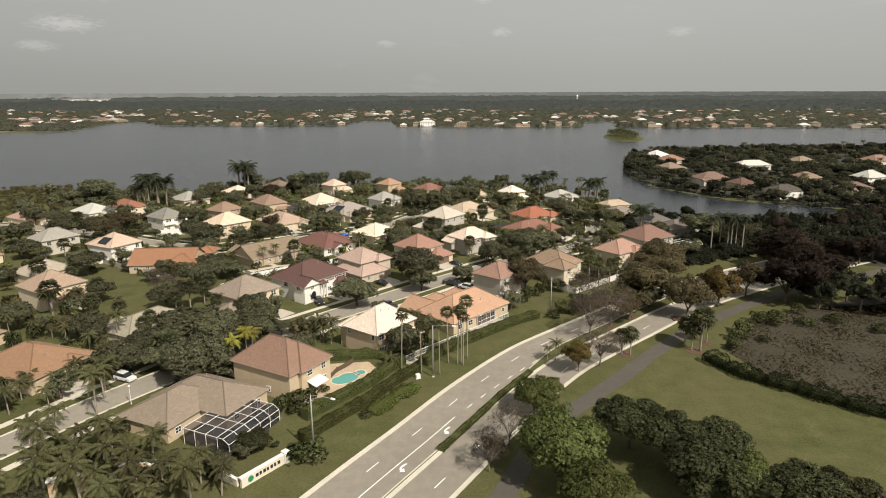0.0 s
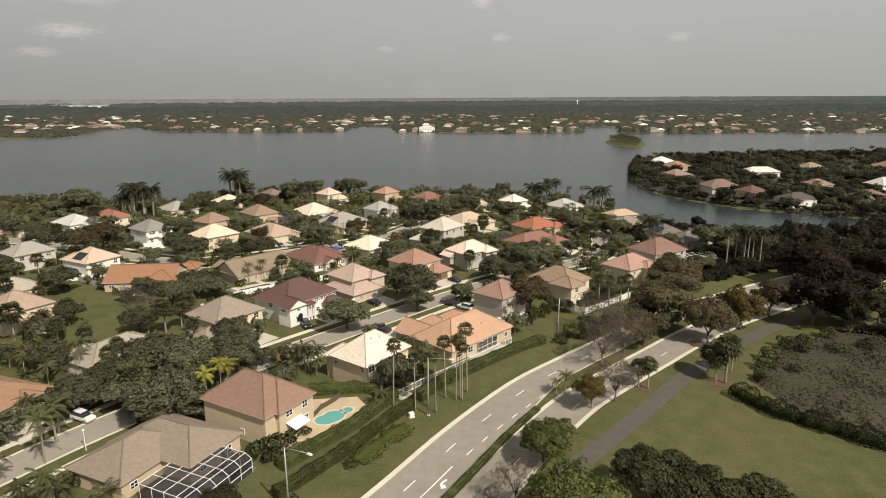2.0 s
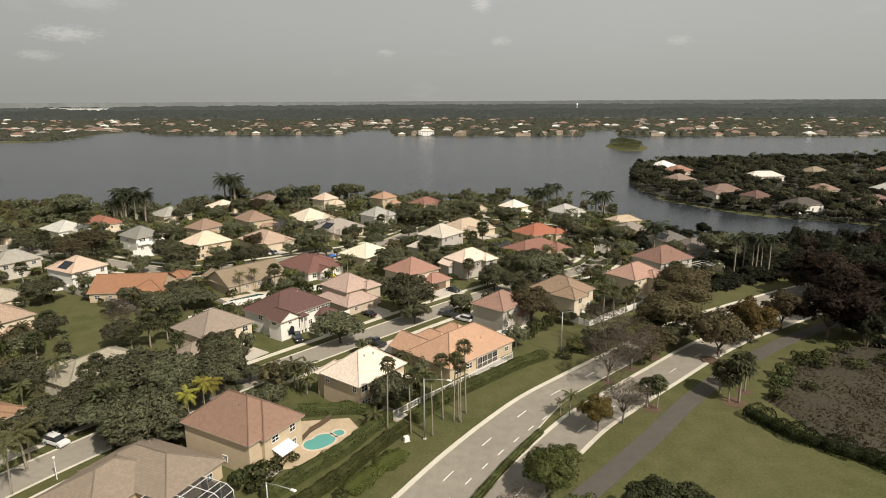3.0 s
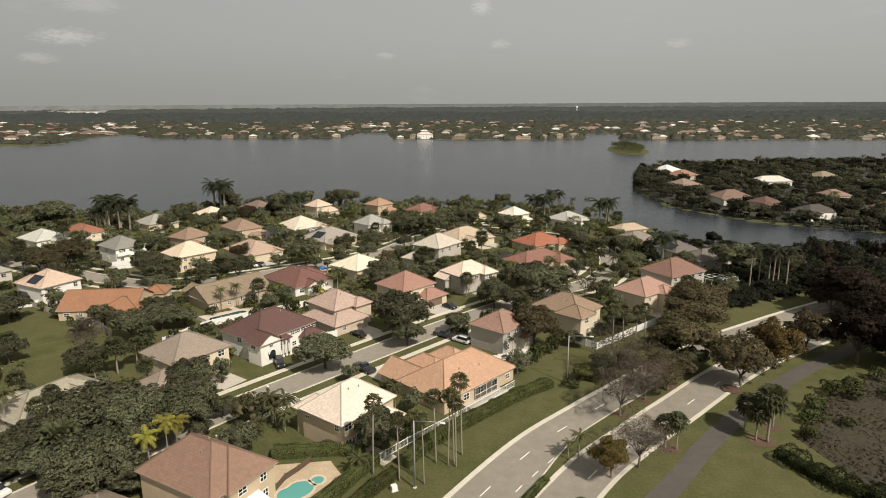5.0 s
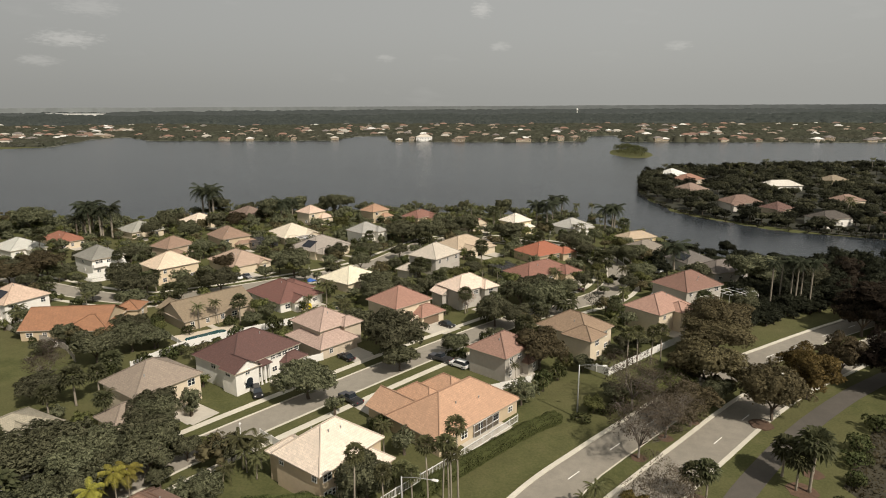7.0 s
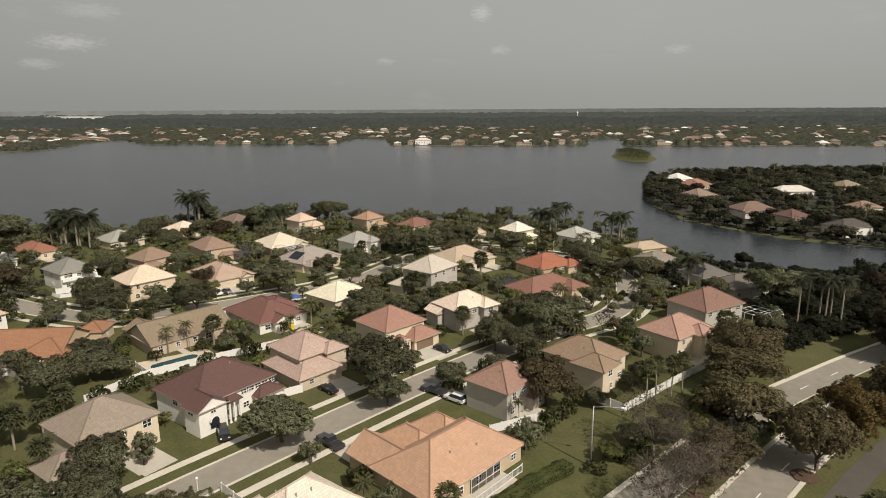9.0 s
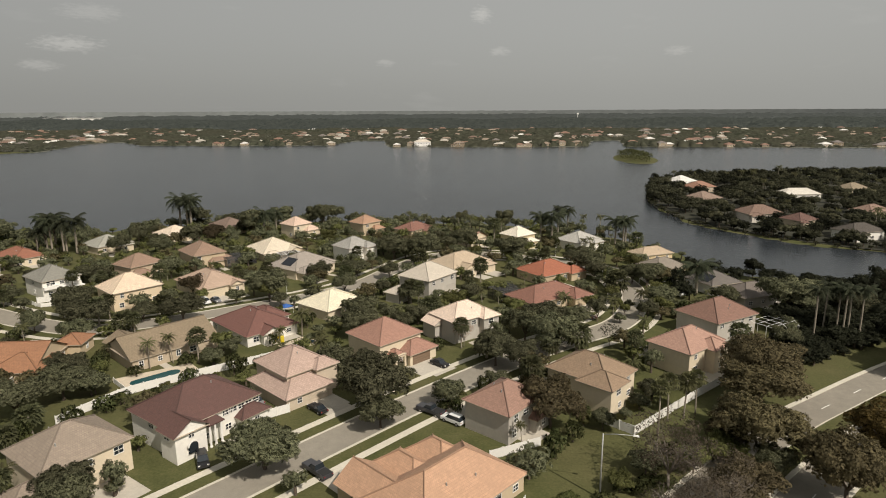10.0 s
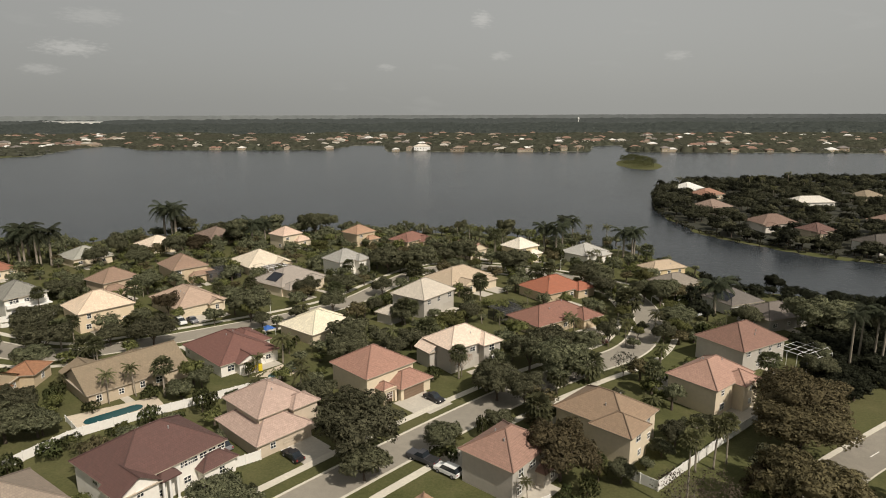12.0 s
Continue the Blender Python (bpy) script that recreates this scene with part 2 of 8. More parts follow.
def mesh_of(name, verts, faces, mats, uvs=None, mat_ids=None, smooth=False, normals=None):
    me = bpy.data.meshes.new(name)
    me.from_pydata([tuple(map(float, v)) for v in verts], [], [tuple(map(int, f)) for f in faces])
    for m in mats if isinstance(mats, (list, tuple)) else [mats]:
        me.materials.append(m)
    if uvs is not None:
        layer = me.uv_layers.new(name="UVMap")
        layer.data.foreach_set("uv", np.asarray(uvs, dtype=np.float32).ravel())
    if mat_ids is not None:
        me.polygons.foreach_set("material_index", np.asarray(mat_ids, dtype=np.int32))
    if smooth or normals is not None:
        me.polygons.foreach_set("use_smooth", np.ones(len(me.polygons), dtype=bool))
    me.update()
    if normals is not None:
        me.normals_split_custom_set_from_vertices([tuple(map(float, n)) for n in normals])
    return me


def part(name, data, parent, label="", loc=(0, 0, 0), rz=0.0):
    ob = new(name, data)
    ob.parent = parent
    ob.location = loc
    ob.rotation_euler = (0, 0, radians(rz))
    if label:
        ob["label"] = label
    return ob


def thing(name, label, category, x=0.0, y=0.0, z=0.0, rz=0.0, group="", kind="", data=None):
    ob = new(name, data)
    if data is None:
        ob.empty_display_size = 0.2
    ob.matrix_basis = pose(x, y, z, 0, 0, rz)
    return tagged(ob, label, category, group, kind)


class Build:
    """Collects boxes, prisms and tubes into one mesh."""

    def __init__(self):
        self.v, self.f = [], []

    def add(self, verts, faces):
        n = len(self.v)
        self.v += [tuple(p) for p in verts]
        self.f += [tuple(i + n for i in f) for f in faces]
        return self

    def box(self, x0, y0, z0, x1, y1, z1):
        return self.add([(x0, y0, z0), (x1, y0, z0), (x1, y1, z0), (x0, y1, z0), (x0, y0, z1), (x1, y0, z1), (x1, y1, z1), (x0, y1, z1)],
                        [(0, 3, 2, 1), (4, 5, 6, 7), (0, 1, 5, 4), (1, 2, 6, 5), (2, 3, 7, 6), (3, 0, 4, 7)])

    def tube(self, pts, radii, sides=7):
        pts = [Vector(p) for p in pts]
        verts, faces = [], []
        for i, p in enumerate(pts):
            a = pts[min(i + 1, len(pts) - 1)] - pts[max(i - 1, 0)]
            q = a.to_track_quat("Z", "Y")
            r = radii[i] if isinstance(radii, (list, tuple)) else radii
            for k in range(sides):
                t = 2 * math.pi * k / sides
                verts.append(p + q @ Vector((r * math.cos(t), r * math.sin(t), 0)))
        for i in range(len(pts) - 1):
            for k in range(sides):
                faces.append((i * sides + k, i * sides + (k + 1) % sides, (i + 1) * sides + (k + 1) % sides, (i + 1) * sides + k))
        faces.append(tuple(reversed(range(sides))))
        faces.append(tuple((len(pts) - 1) * sides + k for k in range(sides)))
        return self.add(verts, faces)

    def mesh(self, name, mat, smooth=False):
        return mesh_of(name, self.v, self.f, mat, smooth=smooth)


def bevelled_box(name, sx, sy, sz, mat, r=0.03):
    bm = bmesh.new()
    bmesh.ops.create_cube(bm, size=1, matrix=Matrix.Translation((0, 0, sz / 2)) @ Matrix.Diagonal((sx, sy, sz, 1)))
    bmesh.ops.bevel(bm, geom=bm.edges[:], offset=r, segments=1, affect="EDGES")
    me = bpy.data.meshes.new(name)
    bm.to_mesh(me)
    bm.free()
    me.materials.append(mat)
    return me


def smooth_line(pts, step=2.0):
    """Catmull-Rom through the points, then even steps."""
    P = np.array(pts, float)
    P = np.vstack([2 * P[0] - P[1], P, 2 * P[-1] - P[-2]])
    out = []
    for i in range(1, len(P) - 2):
        a, b, c, d = P[i - 1:i + 3]
        for t in np.linspace(0, 1, 24, endpoint=False):
            out.append(0.5 * (2 * b + (c - a) * t + (2 * a - 5 * b + 4 * c - d) * t * t + (3 * b - a - 3 * c + d) * t ** 3))
    out.append(P[-2])
    out = np.array(out)
    s = np.r_[0, np.cumsum(np.hypot(*np.diff(out, axis=0).T))]
    t = np.linspace(0, s[-1], max(2, int(s[-1] / step) + 1))
    return np.c_[np.interp(t, s, out[:, 0]), np.interp(t, s, out[:, 1])], t


def normals_of(line):
    d = np.gradient(line, axis=0)
    d /= np.linalg.norm(d, axis=1)[:, None]
    return np.c_[d[:, 1], -d[:, 0]]  # to the right of the way


def ribbon(name, line, o0, o1, z0, z1, mat):
    """A slab along a line between two sideways offsets, from z0 up to z1."""
    n = normals_of(line)
    o0, o1 = np.broadcast_to(o0, len(line)), np.broadcast_to(o1, len(line))
    a, b = line + n * o0[:, None], line + n * o1[:, None]
    m = len(line)
    verts = [(*p, z1) for p in a] + [(*p, z1) for p in b] + [(*p, z0) for p in a] + [(*p, z0) for p in b]
    faces = []
    for i in range(m - 1):
        faces += [(i, m + i, m + i + 1, i + 1), (i, i + 1, 2 * m + i + 1, 2 * m + i), (m + i, 3 * m + i, 3 * m + i + 1, m + i + 1)]
    faces += [(0, 2 * m, 3 * m, m), (m - 1, 2 * m - 1, 4 * m - 1, 3 * m - 1)]
    return mesh_of(name, verts, faces, mat)


def inside(poly, x, y):
    P = np.array(poly)
    x, y = np.asarray(x, float), np.asarray(y, float)
    r = np.zeros(np.broadcast(x, y).shape, bool)
    j = len(P) - 1
    for i in range(len(P)):
        hit_ = ((P[i, 1] > y) != (P[j, 1] > y)) & (x < (P[j, 0] - P[i, 0]) * (y - P[i, 1]) / (P[j, 1] - P[i, 1] + 1e-12) + P[i, 0])
        r ^= hit_
        j = i
    return r


def edge_distance(poly, x, y):
    P = np.array(poly)
    d = np.full(np.broadcast(x, y).shape, 1e9)
    for a, b in zip(P, np.roll(P, -1, axis=0)):
        e = b - a
        t = np.clip(((x - a[0]) * e[0] + (y - a[1]) * e[1]) / (e @ e), 0, 1)
        d = np.minimum(d, np.hypot(x - a[0] - t * e[0], y - a[1] - t * e[1]))
    return d

# ---- ground, lake and distance ----
SHORE_NEAR = [(-1400, 300), (-420, 335), (-300, 352), (-250, 362), (-211, 338), (-185, 345), (-160, 364), (-120, 378), (-60, 388), (0, 376), (40, 364),
              (66, 346), (73, 325), (84, 307), (85, 296), (92, 287), (103, 281), (118, 273), (150, 268), (185, 277), (212, 290)]
SHORE_EAST = [(215, 303), (185, 309), (163, 318), (150, 325), (137, 336), (123, 351), (113, 363), (105, 379), (100, 404), (100, 442), (109, 488), (120, 535), (150, 592), (250, 618), (420, 645), (1500, 690)]
SHORE_FAR = [(1500, 985), (602, 985), (340, 1005), (208, 1020), (238, 1215), (186, 1180), (160, 1030), (60, 1012), (-148, 1012), (-190, 1210), (-235, 1190),
             (-253, 1064), (-420, 1052), (-568, 1056), (-665, 1165), (-690, 1100), (-622, 905), (-688, 850), (-1400, 800)]
LAKE_EDGE = SHORE_NEAR + SHORE_EAST + SHORE_FAR
ISLAND = (172, 796)


def ground_height(x, y):
    d = edge_distance(LAKE_EDGE, x, y)
    d = np.where(inside(LAKE_EDGE, x, y), -d, d)
    wob = 2.2 * np.sin(x * 0.11 + 1.3 * np.sin(y * 0.07)) + 1.5 * np.sin(y * 0.17 + x * 0.05)
    d = d + wob
    isl = 25 - np.hypot(x - ISLAND[0] - (y - ISLAND[1]) * 0.1, (y - ISLAND[1]) / 2.9) + 0.4 * wob
    d = np.maximum(d, isl)
    return np.clip((d - 6) * 0.1, -2.5, 0.0)


def build_ground():
    gx = np.r_[-4900, -3200, -2000, -1400, np.arange(-896, 897, 8.0), 1400, 2000, 3200, 4900]
    gy = np.r_[-4900, -2500, -900, -300, np.arange(-90, 250, 20.0), np.arange(252, 1260, 8.0), 1500, 2000, 3000, 4900]
    X, Y = np.meshgrid(gx, gy)
    Z = ground_height(X, Y)
    nx, ny = len(gx), len(gy)
    idx = np.arange(nx * ny).reshape(ny, nx)
    faces = np.stack([idx[:-1, :-1], idx[:-1, 1:], idx[1:, 1:], idx[1:, :-1]], -1).reshape(-1, 4)
    cy = (Y[:-1, :-1] + Y[1:, 1:]).ravel() / 2
    cx = (X[:-1, :-1] + X[1:, 1:]).ravel() / 2
    far = ((cy > 900) | (np.abs(cx) > 700)).astype(int)
    me = mesh_of("ground", np.c_[X.ravel(), Y.ravel(), Z.ravel()], faces, [GRASS, LAND], mat_ids=far, smooth=True)
    return thing("ground", "flat lawns and dry grass land round the lake", "ground", data=me, kind="structure")


build_ground()
thing("water", "wide grey lake with small ripples and dark edges", "lake", kind="structure",
      data=mesh_of("water", [(-1400, 250, -0.45), (1500, 250, -0.45), (1500, 1260, -0.45), (-1400, 1260, -0.45)], [(0, 1, 2, 3)], LAKE))

# ---- main road ----
KERB_LINE, KERB_S = smooth_line([(-72, -25), (-44, 32), (-23, 74), (-12, 94.5), (-2.8, 111.7), (8.6, 129.4), (18.6, 141), (29.8, 153.0), (43, 167), (57, 180), (71, 190.6),
                                 (85, 200.8), (98, 209.6), (112, 219), (128, 229)], 2.0)
S0 = float(KERB_S[np.argmin(np.hypot(KERB_LINE[:, 0] + 23, KERB_LINE[:, 1] - 74))])
s_rel = KERB_S - S0
MED_L = np.interp(s_rel, [50, 76], [10.2, 7.2])
MED_R = np.full(len(KERB_LINE), 11.4)
OUTER = np.full(len(KERB_LINE), 18.6)
road = thing("road", "grey asphalt divided road with pale worn surface", "road", kind="structure",
             data=ribbon("road", KERB_LINE, 0.0, OUTER, -0.2, 0.04, ASPHALT))


def kerb(label, offs, width=0.55, top=0.17):
    return thing("kerb", label, "kerb", kind="structure", data=ribbon("kerb", KERB_LINE, offs, offs + width, -0.1, top, CONCRETE))


kerb("pale concrete kerb along the road verge", np.full(len(KERB_LINE), -0.05), 0.85)
kerb("pale concrete kerb round the grass median", MED_L, 0.3)
kerb("pale concrete kerb along the grass median", MED_R - 0.75, 0.75)
kerb("pale concrete kerb along the park side", OUTER - 0.1, 0.7)
thing("median", "narrow grass median strip between the carriageways", "median", kind="structure",
      data=ribbon("median", KERB_LINE, MED_L + 0.3, MED_R - 0.75, -0.1, 0.2, GRASS))


def on_road(s, off):
    t = S0 + s
    p = np.array([np.interp(t, KERB_S, KERB_LINE[:, 0]), np.interp(t, KERB_S, KERB_LINE[:, 1])])
    n = normals_of(KERB_LINE)
    k = np.array([np.interp(t, KERB_S, n[:, 0]), np.interp(t, KERB_S, n[:, 1])])
    return p + k * off, math.degrees(math.atan2(k[0], -k[1]))


def dash(s, off, length, width=0.16):
    (x, y), a = on_road(s, off)
    m = MATS.setdefault("dash_%.1f" % length, None)
    if m is None:
        m = MATS["dash_%.1f" % length] = mesh_of("lane_mark", [(-length / 2, -width / 2, 0), (length / 2, -width / 2, 0), (length / 2, width / 2, 0), (-length / 2, width / 2, 0),
                                                               (-length / 2, -width / 2, -0.006), (length / 2, -width / 2, -0.006), (length / 2, width / 2, -0.006), (-length / 2, width / 2, -0.006)],
                                                 [(0, 1, 2, 3), (0, 4, 5, 1), (1, 5, 6, 2), (2, 6, 7, 3), (3, 7, 4, 0)], WHITE_LINE)
    part("lane_mark", m, road, "", (x, y, 0.05), a + 180)


for k in range(-8, 15):
    dash(12.3 + 12.19 * k, 4.25, 3.05)
for k in range(6):
    dash(37.2 + 5.08 * k, 7.6 + 0.15 * k, 1.9)
for k in range(-8, 15):
    dash(14.6 + 12.19 * k, 15.4, 3.05)
lm = (KERB_S > S0 - 60) & (KERB_S < S0 + 33)
part("lane_mark", ribbon("solid_line", KERB_LINE[lm], 7.17, 7.34, 0.02, 0.05, WHITE_LINE), road)


def turn_arrow(s):
    (x, y), a = on_road(s, 8.5)
    pts = [(-1.3, 0.35), (-1.3, 0.0), (-0.5, -0.18), (0.2, -0.12), (0.65, 0.15), (0.8, 0.5), (1.2, 0.5), (0.6, 1.2), (-0.1, 0.5), (0.35, 0.5), (0.2, 0.28), (-0.2, 0.18), (-0.8, 0.25)]
    me = mesh_of("turn_arrow", [(px, py - 0.4, 0) for px, py in pts], [tuple(range(len(pts)))], WHITE_LINE)
    part("turn_arrow", me, road, "", (x, y, 0.052), a + 180)


turn_arrow(14.6)
turn_arrow(27.4)
turn_arrow(1.8)

PATH_LINE, _ = smooth_line([(4, 70), (14, 94), (24.5, 108), (33, 118.5), (43, 131.5), (57, 147), (71, 160.1), (84, 170.4), (104, 184), (140, 205)], 2.0)
thing("path", "dark asphalt walking path through the grass", "path", kind="structure", data=ribbon("path", PATH_LINE, -1.8, 1.8, -0.1, 0.035, PATH_ASPHALT))

# ---- neighbourhood streets ----


def street(pts, half=3.5, walk_at=6.6):
    line, _ = smooth_line(pts, 2.5)
    thing("street", "pale grey residential street of worn asphalt", "street", kind="structure", data=ribbon("street", line, -half, half, -0.1, 0.03, STREET))
    for sgn in (-1, 1):
        a, b = sorted((sgn * half, sgn * (half + 0.45)))
        thing("kerb", "low pale concrete gutter along the street", "kerb", kind="structure", data=ribbon("kerb", line, a, b, -0.1, 0.1, CONCRETE))
        a, b = sorted((sgn * walk_at, sgn * (walk_at + 1.5)))
        thing("pavement", "pale concrete pavement beside the street", "pavement", kind="structure", data=ribbon("pavement", line, a, b, -0.1, 0.07, CONCRETE))
    return line


STREET_1 = street([(-82, 72), (-75, 87), (-66.5, 104), (-49, 132), (-29, 158), (-8.6, 182.8), (9.9, 203.2), (24, 216), (38, 228), (46, 243), (50, 262), (48, 282)])
STREET_2 = street([(-235, 252), (-200, 248), (-168, 240.5), (-140, 229), (-120, 221), (-100, 217), (-82, 226), (-67, 236.5), (-50, 250), (-38, 264), (-30, 282), (-18, 304),
                   (2, 309), (26, 300), (48, 282)])
STREET_3 = street([(-82, 72), (-105, 62), (-140, 55)], 4.5, 8)
STREETS = np.vstack([STREET_1, STREET_2, STREET_3])


def slab(name, label, pts, z=0.06, mat=PAVERS, category="driveway"):
    n = len(pts)
    verts = [(*p, z) for p in pts] + [(*p, -0.1) for p in pts]
    faces = [tuple(range(n))] + [(i, n + i, n + (i + 1) % n, (i + 1) % n) for i in range(n)]
    return thing(name, label, category, kind="structure", data=mesh_of(name, verts, faces, mat))

# ---- houses ----
FASCIA = surface("painted_fascia", (0.42, 0.36, 0.28), 0.7, 1.5, 0.15, 0.02)
WINDOW_MESHES = {}
HOUSES = []


def window_data(w, h, arched=False):
    key = (round(w, 2), round(h, 2), arched)
    if key in WINDOW_MESHES:
        return WINDOW_MESHES[key]
    f = 0.09
    xs = [-w / 2 - f, -w / 2, -0.03, 0.03, w / 2, w / 2 + f]
    zs = [-h / 2 - f, -h / 2, -0.03, 0.03, h / 2, h / 2 + f]
    idx, v, q = {}, [], []
    for yy in (-0.1, 0.02):
        for i, xx in enumerate(xs):
            for j, zz in enumerate(zs):
                idx[yy, i, j] = len(v)
                v.append((xx, yy, zz))
    solid = lambda i, j: 0 <= i < 5 and 0 <= j < 5 and not (i in (1, 3) and j in (1, 3))
    for i in range(5):
        for j in range(5):
            if solid(i, j):
                q.append((idx[-0.1, i, j], idx[-0.1, i + 1, j], idx[-0.1, i + 1, j + 1], idx[-0.1, i, j + 1]))
                for di, dj, e0, e1 in ((-1, 0, (i, j), (i, j + 1)), (1, 0, (i + 1, j + 1), (i + 1, j)), (0, -1, (i + 1, j), (i, j)), (0, 1, (i, j + 1), (i + 1, j + 1))):
                    if not solid(i + di, j + dj):
                        q.append((idx[(-0.1, *e0)], idx[(-0.1, *e1)], idx[(0.02, *e1)], idx[(0.02, *e0)]))
    pane = Build().box(-w / 2, -0.035, -h / 2, w / 2, 0.02, h / 2).mesh("pane", GLASS)
    WINDOW_MESHES[key] = (mesh_of("window", v, q, WHITE), pane)
    return WINDOW_MESHES[key]


def put_window(parent, x, y, z, rz, w, h):
    frame_me, pane_me = window_data(w, h)
    win = part("window", frame_me, parent, "", (x, y, z), rz)
    part("pane", pane_me, win)
    return win


def roof_data(w, d, e, kind, pitch, col, over=0.5):
    """A tiled roof with fascia and soffit over a w by d block, with its eave at height e. Returns the roof's mesh and the lines of its ridges."""
    W, D = w / 2 + over, d / 2 + over
    turn = kind == "gable_y" or (kind != "gable_x" and D > W)
    if turn:
        W, D = D, W
    rise = D * pitch
    low = e - over * pitch
    t = 0.16
    ridge = W if kind.startswith("gable") else max(W - D, 0.15)
    base = [(-W, -D), (W, -D), (W, D), (-W, D)]
    top = [(-ridge, 0.0, low + rise), (ridge, 0.0, low + rise)]
    v = [(x, y, low) for x, y in base] + top + [(x, y, low - t) for x, y in base]
    faces = [(0, 1, 5, 4), (2, 3, 4, 5), (1, 2, 5), (3, 0, 4), (9, 8, 7, 6), (0, 6, 7, 1), (1, 7, 8, 2), (2, 8, 9, 3), (3, 9, 6, 0)]
    lines = [((*base[0], low), top[0]), ((*base[3], low), top[0]), ((*base[1], low), top[1]), ((*base[2], low), top[1]), (top[0], top[1])]
    if turn:
        rot = lambda p: (-p[1], p[0], *p[2:])
        v = [rot(p) for p in v]
        lines = [(rot(a), rot(b)) for a, b in lines]
    uvs = []
    for f in faces:
        P = [Vector(v[i]) for i in f]
        n = (P[1] - P[0]).cross(P[2] - P[0]).normalized()
        u = (P[1] - P[0]).normalized()
        q = n.cross(u)
        uvs += [((p - P[0]).dot(u), (p - P[0]).dot(q)) for p in P]
    ids = [0] * 4 + [1] * 5
    if kind.startswith("gable"):
        ids[2] = ids[3] = 2
    mats = [roof_tiles(col), FASCIA]
    return v, faces, uvs, ids, lines, mats, low + rise


